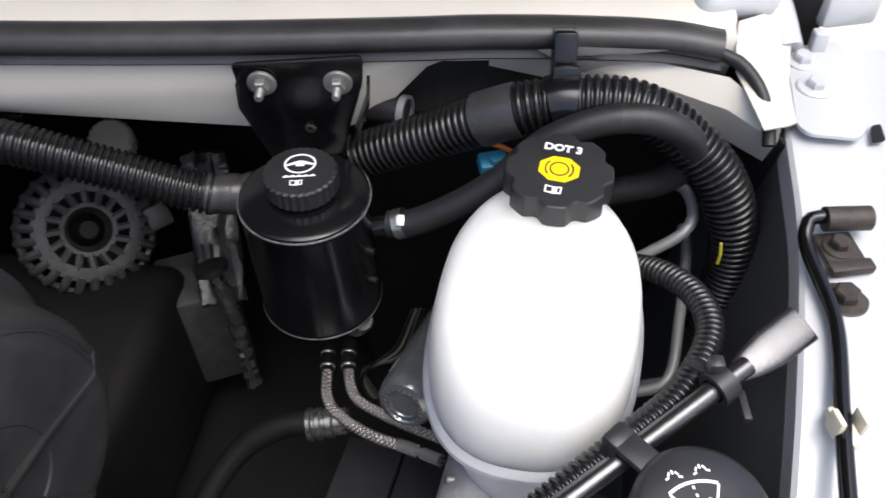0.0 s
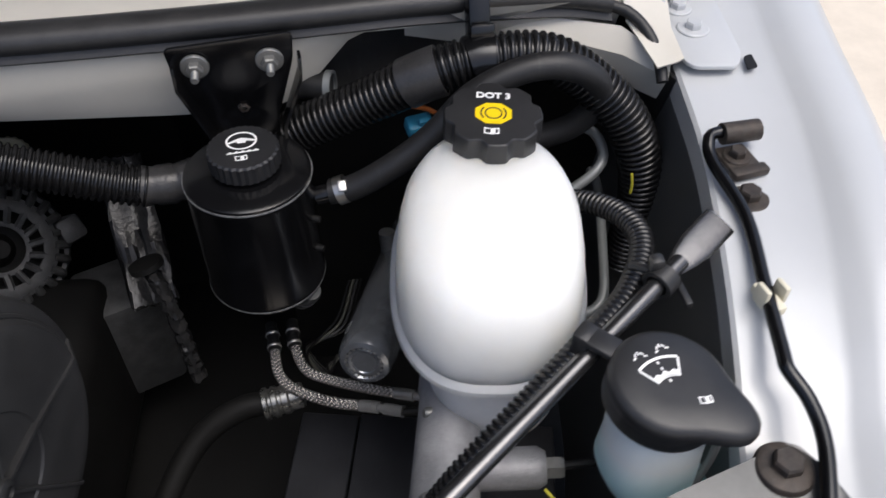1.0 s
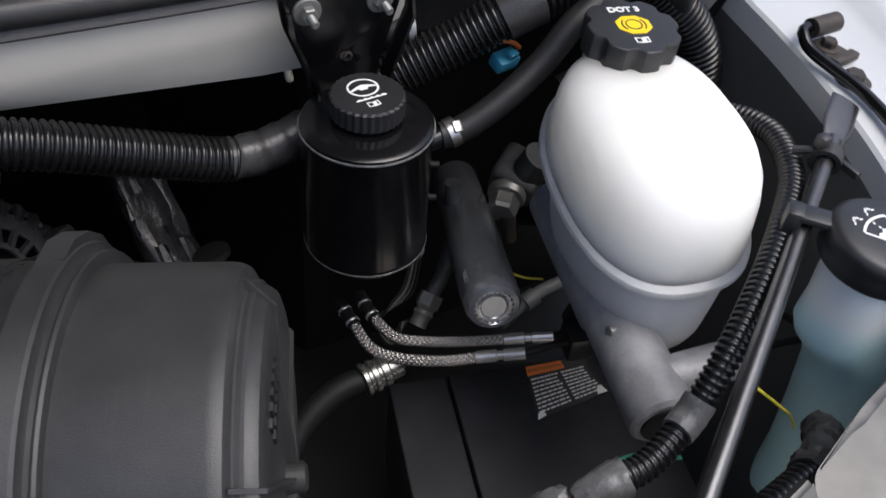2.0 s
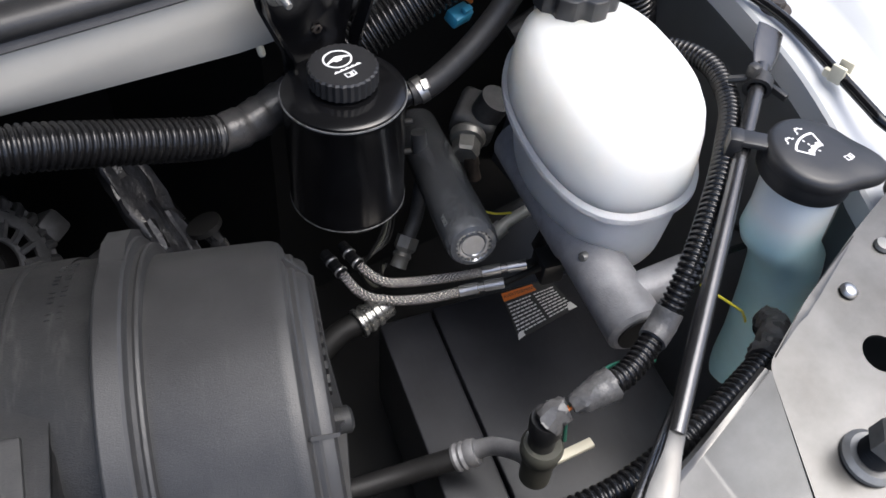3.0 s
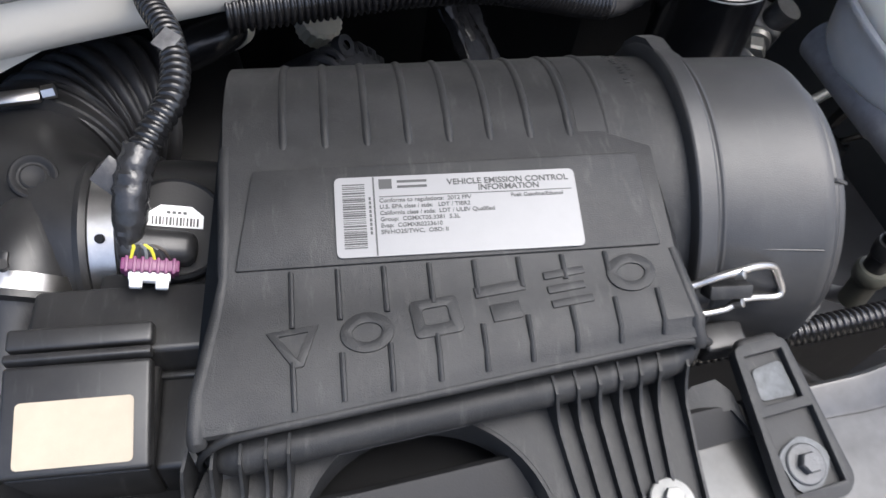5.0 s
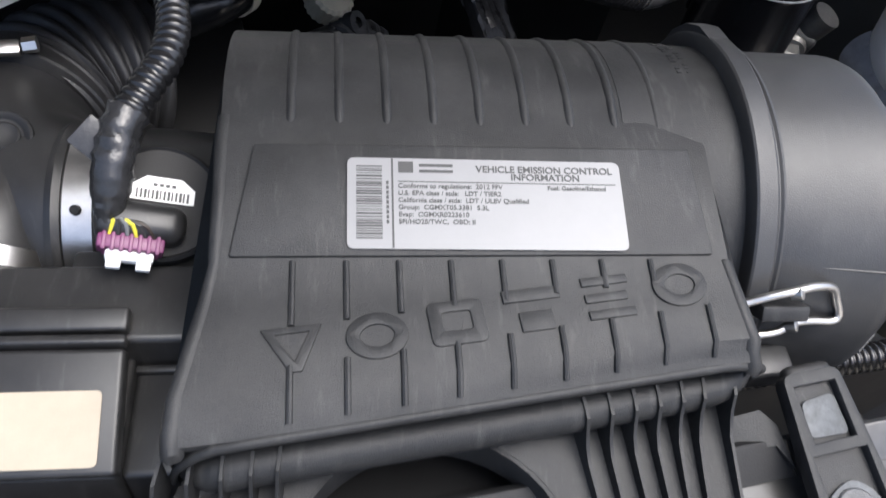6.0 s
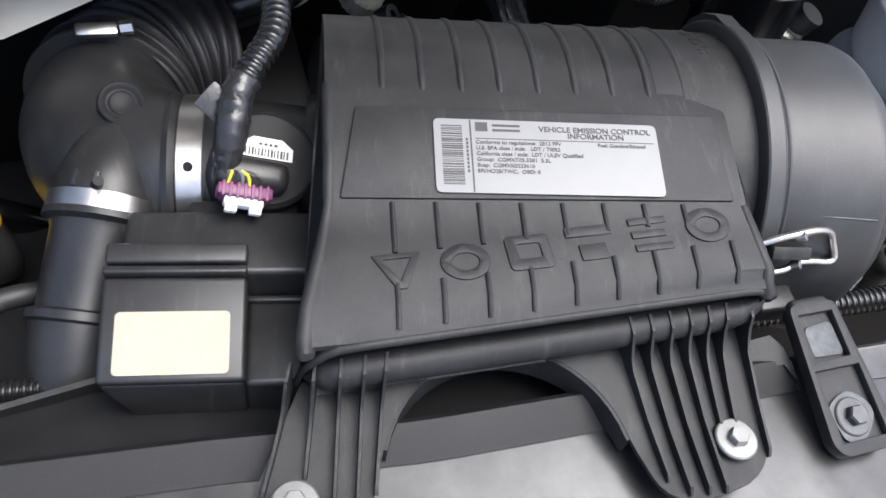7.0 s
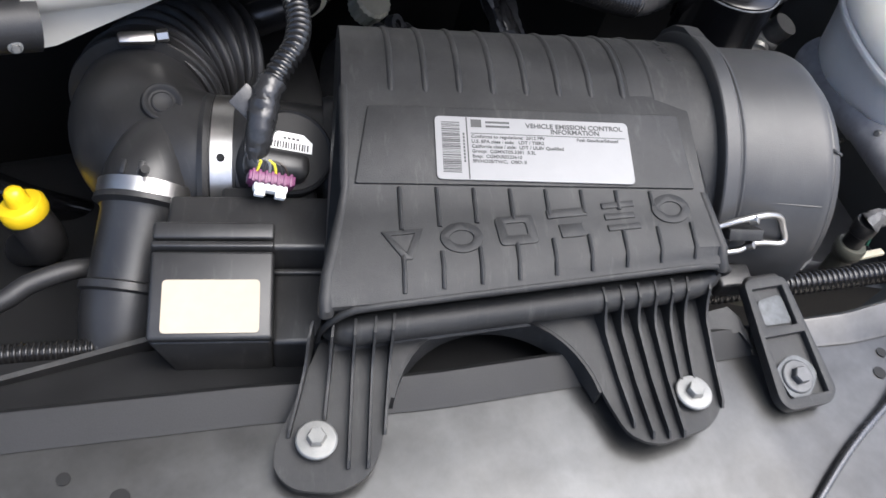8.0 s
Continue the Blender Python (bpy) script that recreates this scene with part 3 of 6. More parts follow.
def back_wall(x):
    y, z = panel_back(x), panel_z(x, 0)
    h = float(np.interp(x, [-1.3, -0.36, -0.205, -0.19, -0.06, 0.0], [0.010, 0.014, 0.016, 0.006, 0.004, 0.001]))
    d = float(np.interp(x, [-1.3, -0.5, -0.34, -0.21, -0.19, 0.0], [0.026, 0.022, 0.018, 0.024, 0.005, 0.003]))
    return [(x, y - 0.0005, z + 0.0012), (x, y + d * 0.12, z + h * 0.12 + 0.001), (x, y + d * 0.9, z + h * 0.95), (x, y + d, z + h), (x, y + d + 0.003, z + h - 0.002), (x, y + d + 0.004, z + h - 0.05)]
part("back_wall", strip([back_wall(-0.375 + 0.011 * i) for i in range(36)], 0.002), SILVER, support)
def front_roll(x):
    y, z = panel_front(x), panel_z(x, 1)
    return [(x, y + 0.0005, z)] + [(x, y - 0.016 * math.sin(radians(a)), z - 0.016 * (1 - math.cos(radians(a)))) for a in (15, 35, 55, 75, 90)] + [(x, y - 0.016, z - 0.08)]
part("front_roll", strip([front_roll(-1.3 + 0.0121 * i) for i in range(105)], 0.002), SILVER, support)
# black plastic rail and the shroud ledge behind it
def rail(x):
    w = back_wall(x)
    y, z = w[3][1], w[3][2]
    return [w[0], w[1], w[2], (x, y, z), (x, y + 0.004, z - 0.003), (x, y + 0.012, z - 0.030), (x, y + 0.018, z - 0.034), (x, y + 0.070, z - 0.052), (x, y + 0.074, z - 0.10)]
part("shroud_rail", strip([rail(-1.3 + 0.0225 * i) for i in range(42)], 0.002), MATTE, support, "black plastic rail along the radiator shroud")
for x, y, r in ((-0.2615, -0.143, 0.0045), (-0.2785, -0.157, 0.0055), (-0.150, -0.165, 0.004), (-0.8805, 0.0045, 0.0045), (-0.8522, -0.0215, 0.0065)):
    k = (panel_back(x) - y) / (panel_back(x) - panel_front(x))
    part("punched_hole", lathe([(0, 0), (r, 0), (r, 0.0006), (0, 0.0006)], pose(x, y, panel_z(x, k) + 0.0004), 16), DARK, support)
bolt("strut_bolt", pose(-0.1447, -0.1339, 1.1955), "", 0.0075, 0.007, 0.0125, RUST, parent=support)
# hood adjuster: large bolt with a thick stem and a wide washer
adj = thing("hood_adjuster", (0.021, -0.163, 1.20), "thick zinc bolt with washers on the radiator support corner", "bolt")
am = aim((0.021, -0.163, tilt(0.021, -0.163)), (0.05, -0.12, 1))
part("washer", lathe([(0, 0), (0.0185, 0), (0.0185, 0.003), (0.015, 0.006), (0, 0.006)], am, 32), ZINC, adj)
part("stem", lathe([(0, 0), (0.0115, 0)] + [(0.0115 - 0.0012 * (i % 2), 0.005 + i * 0.0014) for i in range(13)] + [(0.011, 0.024), (0, 0.024)], am, 24), DARK, adj)
part("hex_head", hexhead(0.0145, 0.018, am @ pose(0, 0, 0.022, 0, 0, 20)), ZINC, adj, smooth=25)
# raised rib pressed into the corner
part("pressed_rib", tube([(0.158, -0.094, tilt(0.158, -0.094)), (0.150, -0.108, tilt(0.15, -0.108) + 0.001), (0.128, -0.112, tilt(0.128, -0.112) + 0.001), (0.14, -0.128, tilt(0.14, -0.128))], 0.006, 10, flat=0.4), SILVER, support)
solo("corner_rivet", lathe([(0, 0), (0.0065, 0), (0.0062, 0.002), (0.004, 0.004), (0, 0.0046)], aim((0.1035, -0.0775, tilt(0.1035, -0.0775) + 0.001), (0.05, -0.14, 1)), 20), STEEL, "domed steel rivet on the radiator support", "rivet")
cb = thing("corner_bolt", (0.2162, -0.0447, 1.222), "rusty hex bolt on a round rubber pad", "bolt")
part("pad", lathe([(0, 0), (0.0175, 0), (0.0180, 0.003), (0.0165, 0.006), (0.013, 0.0075), (0, 0.0075)], pose(0.2162, -0.0447, 1.2225), 28), RUST, cb)
part("hex_head", hexhead(0.0095, 0.008, pose(0.2162, -0.0447, 1.229)), RUST, cb, smooth=20)
# ground wire with a crimped eyelet
gw = thing("ground_wire", (0.165, -0.06, 1.21), "white ground wire with a blue crimped eyelet", "wire")
part("screw", lathe([(0, 0), (0.0065, 0), (0.0055, 0.003), (0, 0.0035)], aim((0.156, -0.066, tilt(0.156, -0.066) + 0.001), (0, -0.1, 1)), 18), ZINC, gw)
part("crimp", tube([(0.166, -0.066, tilt(0.166, -0.066) + 0.004), (0.188, -0.070, tilt(0.19, -0.07) + 0.006)], 0.0042, 10), BLUECRIMP, gw)
part("wire", tube([(0.186, -0.070, tilt(0.19, -0.07) + 0.006), (0.205, -0.078, tilt(0.2, -0.08) + 0.006), (0.22, -0.10, tilt(0.21, -0.1)), (0.225, -0.13, 1.17)], 0.003, 8), WHITE, gw)
# headlamp bucket in front of the corner
hl = thing("headlamp_housing", (0.0, -0.30, 1.0), "black plastic headlamp housing with ribs", "headlamp")
part("floor", plate(rect2(-0.24, -0.48, 0.22, -0.19), (), 0.01, pose(0, 0, 1.03)), PLASTIC, hl)
for i, x in enumerate((-0.21, -0.10, 0.0, 0.11)):
    part("rib", box((0.005, 0.22, 0.11), pose(x, -0.33, 1.09, -8, 0, 12), 0.001), PLASTIC, hl)
part("wall", box((0.44, 0.005, 0.13), pose(-0.02, -0.225, 1.09, 0, 0, 3), 0.001), PLASTIC, hl)
solo("release_cable", tube([(-0.03, -0.060, 1.165), (-0.075, -0.081, 1.188), (-0.115, -0.100, 1.1965), (-0.156, -0.119, 1.1965), (-0.206, -0.1416, 1.1925), (-0.26, -0.1664, 1.189), (-0.30, -0.181, 1.187), (-0.37, -0.2008, 1.186), (-0.5, -0.25, 1.180), (-0.7, -0.31, 1.165)], 0.0033, 12), RADGREY, "grey hood release cable across the radiator support", "cable")

# brace from the fender to the support
brace = thing("brace_rod", (0.05, 0.0, 1.21), "dark steel brace rod with flattened ends", "rod")
A, B = Vector((0.247, 0.131, 1.256)), Vector((-0.150, -0.139, 1.1895))
d = (B - A).normalized()
part("bar", sweep([A + d * (A - B).length * k for k in (0.10, 0.3, 0.5, 0.7, 0.80)], 0.0064, 16), RADGREY, brace)
sq = [A + d * (A - B).length * k for k in (0.0, 0.06, 0.09, 0.115)]
part("flat_end", sweep(sq, [0.0125, 0.0125, 0.010, 0.0066], 16, 0.2, (0.3, -0.2, 1)), RADGREY, brace)
nz = Vector((0.04, -0.06, 1.0)); nz = (nz - d * nz.dot(d)).normalized()
fm = Matrix.Translation(B + nz * 0.004) @ Matrix((d, nz.cross(d), nz)).transposed().to_4x4()
L = (A - B).length
part("flat_end", plate([(-0.215 * L, -0.0050), (-0.17 * L, -0.0062), (-0.06, -0.0095), (-0.02, -0.0125), (0.0, -0.0140)] + [(0.014 * math.sin(radians(t)), -0.014 * math.cos(radians(t))) for t in range(15, 180, 15)] + [(0.0, 0.0140), (-0.02, 0.0125), (-0.06, 0.0095), (-0.17 * L, 0.0062), (-0.215 * L, 0.0050)], (), 0.0032, fm, 0.0006), SILVER, brace, "flattened end of bare steel")
cm = Vector((0.189, 0.0915, 1.2465))
part("cable_clip", merge(lathe([(0.008, -0.006), (0.0115, -0.006), (0.0115, 0.006), (0.008, 0.006), (0.008, -0.006)], aim(cm, d), 20, False), box((0.010, 0.010, 0.012), Matrix.Translation(cm + Vector((-0.004, 0.006, 0.012))), 0.003), box((0.005, 0.02, 0.006), Matrix.Translation(cm + Vector((0.012, -0.012, -0.004))), 0.001), tube([cm + Vector((-0.006, 0.008, 0.004)), cm + Vector((-0.016, 0.018, 0.0))], 0.003, 8)), PLASTIC, brace, "black nylon cable clip")

# ---- power steering reservoir on its bracket ----
ps = thing("power_steering_reservoir", (-0.082, 0.286, 1.09), "glossy black power steering reservoir with a ribbed screw cap", "reservoir")
PX, PY = -0.0865, 0.286
part("body", lathe([(0, 1.094), (0.040, 1.094), (0.049, 1.097), (0.0525, 1.104), (0.0525, 1.108), (0.0515, 1.110), (0.0515, 1.214), (0.0525, 1.217), (0.0515, 1.2225), (0.048, 1.2245), (0.035, 1.226), (0.026, 1.227), (0, 1.227)], pose(PX, PY, 0), 64), GLOSS, ps)
# pale rings paint in the highlight along the worn rims
for z, r in ((1.2195, 0.0522), (1.1035, 0.0522)):
    part("rim_edge", lathe([(r - 0.0008, -0.0007), (r + 0.0005, -0.0007), (r + 0.0007, 0.0), (r + 0.0004, 0.0008), (r - 0.0008, 0.0008)], pose(PX, PY, z), 64, False), RIMGLINT, ps, "worn rim edge, its bright highlight put into the colour")
part("neck", lathe([(0.0245, 1.226), (0.0245, 1.236), (0.022, 1.236), (0.022, 1.226)], pose(PX, PY, 0), 40, False), GLOSS, ps)
def knurl(r, depth, n, z0, z1, m, round_top=0.0015):
    bm = bmesh.new()
    k = n * 4
    prof = [r - depth * (0.5 - 0.5 * math.cos(2 * math.pi * n * i / k)) for i in range(k)]
    rows = [(1.0, z0), (1.0, z1 - round_top), (1 - round_top / r, z1), (0.5, z1 + 0.0002)]
    vs = [[bm.verts.new((q * s * math.cos(2 * math.pi * i / k), q * s * math.sin(2 * math.pi * i / k), z)) for i, q in enumerate(prof)] for s, z in rows]
    for a, b in zip(vs, vs[1:]):
        for i in range(k):
            bm.faces.new((a[i], a[(i + 1) % k], b[(i + 1) % k], b[i]))
    bm.faces.new(vs[-1])
    bm.faces.new(vs[0])
    bm.transform(m)
    return bm
pscap = part("cap", knurl(0.0290, 0.0012, 30, 1.231, 1.247, pose(PX, PY, 0)), CAPBLACK, ps, "black ribbed plastic cap", smooth=30)
# steering wheel mark, fluid waves and book mark, turned with the cap
cmark = pose(PX, PY, 1.2474, 0, 0, 4)
def arc(cx, cy, r, a0, a1, w, n=18):
    out = [(cx + (r + w / 2) * math.cos(a0 + (a1 - a0) * i / n), cy + (r + w / 2) * math.sin(a0 + (a1 - a0) * i / n)) for i in range(n + 1)]
    return out + [(cx + (r - w / 2) * math.cos(a1 - (a1 - a0) * i / n), cy + (r - w / 2) * math.sin(a1 - (a1 - a0) * i / n)) for i in range(n + 1)]
marks = [plate(ring2(0, 0.0075, 0.0125, 40, 0.9), (ring2(0, 0.0075, 0.0108, 40, 0.9),), 0.0003),
         plate([(-0.011, 0.0068), (-0.004, 0.010), (0, 0.0112), (0.004, 0.010), (0.011, 0.0068), (0.0105, 0.0052), (0.004, 0.0068), (0.003, 0.0045), (-0.003, 0.0045), (-0.004, 0.0068), (-0.0105, 0.0052)], (), 0.0003)]
for i in range(5):
    marks.append(plate([(-0.0125 + i * 0.005, -0.0068), (-0.010 + i * 0.005, -0.0052), (-0.0075 + i * 0.005, -0.0068), (-0.0075 + i * 0.005, -0.0078), (-0.0125 + i * 0.005, -0.0078)], (), 0.0003))
def book(cx, cy, s):
    return plate([(cx - s, cy - 0.55 * s), (cx - s, cy + 0.6 * s), (cx, cy + 0.45 * s), (cx + s, cy + 0.6 * s), (cx + s, cy - 0.55 * s), (cx, cy - 0.7 * s)],
                 (rect2(cx - 0.8 * s, cy - 0.42 * s, cx - 0.12 * s, cy + 0.36 * s), rect2(cx + 0.5 * s, cy - 0.4 * s, cx + 0.8 * s, cy + 0.36 * s)), 0.0003)
marks.append(book(-0.002, -0.014, 0.0048))
bm = merge(*marks)
bm.transform(cmark)
part("symbol", bm, WHITE, pscap, smooth=0)
# outlet on the side and return at the bottom
part("outlet", tube([(-0.034, 0.284, 1.188), (-0.012, 0.283, 1.193)], 0.0088, 14), GLOSS, ps)
part("drain_fitting", merge(lathe([(0.009, -0.012), (0.011, -0.008), (0.011, 0.02), (0.009, 0.024)], aim((-0.058, 0.272, 1.076), (0.25, -0.35, 0.6)), 16), lathe([(0.0118, 0.0), (0.0118, 0.006)], aim((-0.058, 0.272, 1.076), (0.25, -0.35, 0.6)), 16)), DULLALLOY, ps)
for z, x in ((1.18, 0.0545), (1.145, 0.0545)):
    part("stud", lathe([(0, 0), (0.003, 0), (0.003, 0.008), (0, 0.008)], aim((PX + 0.046, PY - 0.02, z), (0.9, -0.4, 0)), 10), DARK, ps)

bracket = thing("reservoir_bracket", (-0.083, 0.335, 1.25), "black enamelled steel bracket with two studs", "bracket")
bm = plate(rounded([(-0.050, 0.038), (0.050, 0.044), (0.048, 0.020), (0.030, -0.035), (0.026, -0.13), (-0.026, -0.13), (-0.030, -0.035), (-0.047, 0.012)], 0.006), (ring2(0.001, -0.022, 0.0035, 12),), 0.003, None, 0.0008)
bm.transform(Matrix.Translation((-0.086, 0.333, 1.273)) @ pose(0, 0, 0, 90, 0, 0))
part("plate", bm, GLOSS, bracket)
part("side_flange", strip([[(-0.1315, 0.333, 1.302), (-0.1320, 0.322, 1.300)], [(-0.1305, 0.333, 1.285), (-0.1315, 0.316, 1.283)], [(-0.1135, 0.333, 1.238), (-0.1145, 0.315, 1.238)], [(-0.110, 0.333, 1.19), (-0.111, 0.326, 1.19)]], 0.0025), GLOSS, bracket)
part("side_flange", strip([[(-0.0345, 0.333, 1.300), (-0.0340, 0.324, 1.298)], [(-0.0355, 0.333, 1.285), (-0.0350, 0.318, 1.283)], [(-0.0530, 0.333, 1.238), (-0.0525, 0.317, 1.238)], [(-0.056, 0.333, 1.19), (-0.0555, 0.326, 1.19)]], 0.0025), GLOSS, bracket)
part("hollow_rivet", lathe([(0.0025, 0), (0.0045, 0), (0.0045, 0.0012), (0.0025, 0.0018)], aim((-0.083, 0.3325, 1.251), (0, -1, 0)), 6, False), RUST, bracket)
for x in (-0.1145, -0.0565):
    bolt("bracket_nut", aim((x, 0.3315, 1.2945), (0, -1, -0.10)), "zinc flange nut on a stud holding the reservoir bracket", 0.0068, 0.006, 0.0112, ZINC, 0.009, "bracket nuts")

# ---- brake fluid reservoir on the master cylinder ----
br = thing("brake_reservoir", (0.085, 0.165, 1.11), "milky white brake fluid reservoir with a black lobed cap", "reservoir")
def egg(th, k=1.0):
    c, s = math.cos(th), math.sin(th)
    e = 0.80
    x = 0.074 * math.copysign(abs(c) ** e, c) * k
    y = 0.103 * math.copysign(abs(s) ** e, s) * k
    x *= 1 - 0.20 * max(0.0, y / 0.103) ** 2
    return x, y
def res_shell(levels, n=72, left=()):
    bm = bmesh.new()
    rows = []
    for lv, (k, zf, zb) in enumerate(levels):
        row = []
        tuck = left[lv] if left else 1.0
        for i in range(n):
            x, y = egg(2 * math.pi * i / n, k)
            t = (y / 0.103 + 1) / 2
            x = x * tuck if x < 0 else x
            row.append(bm.verts.new((x, y, zf * (1 - t) + zb * t)))
        rows.append(row)
    for a, b in zip(rows, rows[1:]):
        for i in range(n):
            bm.faces.new((a[i], a[(i + 1) % n], b[(i + 1) % n], b[i]))
    bm.faces.new(rows[0])
    bm.faces.new(rows[-1])
    bm.transform(pose(0.087, 0.163, 0, 0, 0, -11))
    return bm
part("lower_shell", res_shell([(0.66, 1.094, 1.094), (0.79, 1.095, 1.095), (0.845, 1.099, 1.099), (0.872, 1.108, 1.108), (0.885, 1.12, 1.125), (0.908, 1.15, 1.172), (0.93, 1.180, 1.220)], 72, (0.58, 0.60, 0.63, 0.67, 0.71, 0.82, 0.97)), RESLOW, br, "translucent greyish lower half")
part("seam_flange", res_shell([(0.93, 1.178, 1.218), (0.985, 1.179, 1.219), (1.0, 1.182, 1.222), (0.995, 1.186, 1.226), (0.95, 1.188, 1.228)]), RESLOW, br)
part("upper_shell", res_shell([(0.945, 1.186, 1.226), (0.93, 1.21, 1.238), (0.905, 1.232, 1.252), (0.865, 1.247, 1.263), (0.80, 1.257, 1.272), (0.70, 1.263, 1.280), (0.5, 1.268, 1.284), (0.25, 1.272, 1.283)]), RESWHITE, br)
part("filler_neck", lathe([(0.031, 1.255), (0.031, 1.292), (0.026, 1.292)], pose(0.1015, 0.229, 0), 40), RESWHITE, br)
def lobed(r, depth, n, z0, z1, m):
    bm = bmesh.new()
    k = 128
    prof = []
    for i in range(k):
        a = 2 * math.pi * i / k
        s = 0.5 + 0.5 * math.cos(n * a)
        prof.append(r - depth * max(0.0, (s - 0.45) / 0.55) ** 1.3)
    rows = [(1.0, z0), (1.01, z0 + 0.003), (1.0, z1 - 0.0022), (0.985, z1 - 0.0007), (0.96, z1), (0.5, z1 + 0.0003)]
    vs = [[bm.verts.new((q * s * math.cos(2 * math.pi * i / k), q * s * math.sin(2 * math.pi * i / k), z)) for i, q in enumerate(prof)] for s, z in rows]
    for a, b in zip(vs, vs[1:]):
        for i in range(k):
            bm.faces.new((a[i], a[(i + 1) % k], b[(i + 1) % k], b[i]))
    bm.faces.new(vs[-1])
    bm.faces.new(vs[0])
    bm.transform(m)
    return bm
capm = aim((0.1015, 0.229, 1.278), (0.0, -0.05, 1))
brcap = part("cap", lobed(0.0365, 0.0042, 8, 0.0, 0.020, capm @ pose(0, 0, 0, 0, 0, 14)), CAPBLACK, br, "black lobed screw cap with white and yellow print", smooth=30)
cm = capm @ pose(0, 0, 0.0206, 0, 0, -14)
oct_ = [(0.0145 * math.cos(radians(22.5 + 45 * i)), 0.0125 * math.sin(radians(22.5 + 45 * i)) - 0.001) for i in range(8)]
bm = plate(oct_, (), 0.0003)
bm.transform(cm)
part("warning_mark", bm, YELLOW, brcap, smooth=0)
bm = merge(plate(ring2(0, -0.001, 0.0066, 30), (ring2(0, -0.001, 0.0056, 30),), 0.0003), plate(arc(0, -0.001, 0.0092, radians(-40), radians(40), 0.0011), (), 0.0003), plate(arc(0, -0.001, 0.0092, radians(140), radians(220), 0.0011), (), 0.0003))
bm.transform(cm @ pose(0, 0, 0.0003))
part("brake_symbol", bm, INK, brcap, smooth=0)
part("fluid_grade", letters("DOT 3", 0.0088, cm @ pose(-0.0135, 0.0165, 0), 0.0002, 0.00035), WHITE, brcap, "white printed letters", smooth=0)
bm = book(-0.001, -0.0205, 0.0056)
bm.transform(cm)
part("book_symbol", bm, WHITE, brcap, smooth=0)

mc = thing("master_cylinder", (0.03, 0.08, 1.10), "cast alloy brake master cylinder under the reservoir", "master cylinder")
ma = Vector((0.257, 0.966, 0.0)).normalized()
m0 = Vector((0.0255, 0.016, 1.1125))
part("barrel", lathe([(0, 0), (0.022, 0), (0.0255, 0.003), (0.0255, 0.10), (0.0275, 0.105), (0.0275, 0.24), (0, 0.24)], aim(m0, ma), 36), ALLOY, mc)
part("end_plug", lathe([(0, 0), (0.0185, 0), (0.0185, 0.003), (0, 0.003)], aim(m0 - ma * 0.0018, ma), 28), DARK, mc)
part("port_boss", lathe([(0, 0), (0.014, 0), (0.0155, 0.01), (0.0155, 0.062), (0.012, 0.068), (0, 0.068)], aim(m0 + ma * 0.032 + Vector((0.004, 0, 0.006)), (0.985, -0.17, 0.06)), 28), ALLOY, mc)
part("flare_nut", merge(hexhead(0.0085, 0.014, aim(m0 + ma * 0.032 + Vector((0.070, -0.012, 0.010)), (0.985, -0.17, 0.06)))), ZINC, mc, smooth=20)
part("brake_line", tube([(0.104, 0.034, 1.124), (0.14, 0.032, 1.124), (0.18, 0.03, 1.12), (0.21, 0.08, 1.08)], 0.0032, 8), DARK, mc)
part("saddle", box((0.035, 0.13, 0.03), pose(0.052, 0.125, 1.115, 0, 0, -15), 0.008, 3), ALLOY, mc)
part("side_stud", lathe([(0, 0), (0.0045, 0), (0.0045, 0.010), (0.003, 0.012), (0, 0.012)], aim((0.036, 0.092, 1.128), (-0.9, -0.1, 0.3)), 14), ZINC, mc)
pv = thing("proportioning_valve", (0.0855, 0.325, 1.03), "cast alloy valve body with a zinc hex fitting", "valve")
vd = (-0.5, -0.55, -0.10)
part("fitting_nut", merge(hexhead(0.0155, 0.020, aim((0.0895, 0.330, 1.045), vd)), lathe([(0, 0), (0.020, 0), (0.0205, 0.004), (0.0185, 0.010), (0, 0.010)], aim((0.096, 0.337, 1.047), vd), 24)), ZINC, pv, smooth=20)
part("fitting_stem", lathe([(0, 0), (0.009, 0), (0.009, 0.012), (0.0075, 0.014), (0.0075, 0.030), (0, 0.030)], aim((0.0855, 0.318, 1.036), (0.05, -0.35, -0.9)), 16), RUST, pv)
part("valve_body", merge(box((0.05, 0.05, 0.04), pose(0.118, 0.352, 1.052, 10, -12, 35), 0.008, 3), lathe([(0, 0), (0.016, 0), (0.018, 0.004), (0.018, 0.03), (0, 0.03)], aim((0.120, 0.340, 1.062), (0.2, -0.3, 0.9)), 24)), DULLALLOY, pv)

# ---- steel accumulator can beside the reservoir ----
acc = thing("accumulator_can", (-0.006, 0.19, 1.06), "grey painted steel can lying at an angle", "canister")
ax = Vector((0.381, 1.0, -0.2547)).normalized()
a0 = Vector((-0.0121, 0.1849, 1.0758))
part("shell", lathe([(0, 0.002), (0.016, 0.002), (0.0175, 0), (0.022, 0.0015), (0.0245, 0.006), (0.0255, 0.014), (0.0255, 0.235), (0.022, 0.242), (0, 0.244)], aim(a0, ax), 48), CANSTEEL, acc)
am = aim(a0, ax)
part("end_disc", lathe([(0, 0.0022), (0.0105, 0.0022), (0.0118, 0.0004), (0.0140, 0.0), (0.0142, 0.003), (0, 0.003)], am @ pose(0, 0, 0.0005), 30), CANSTEEL, acc)
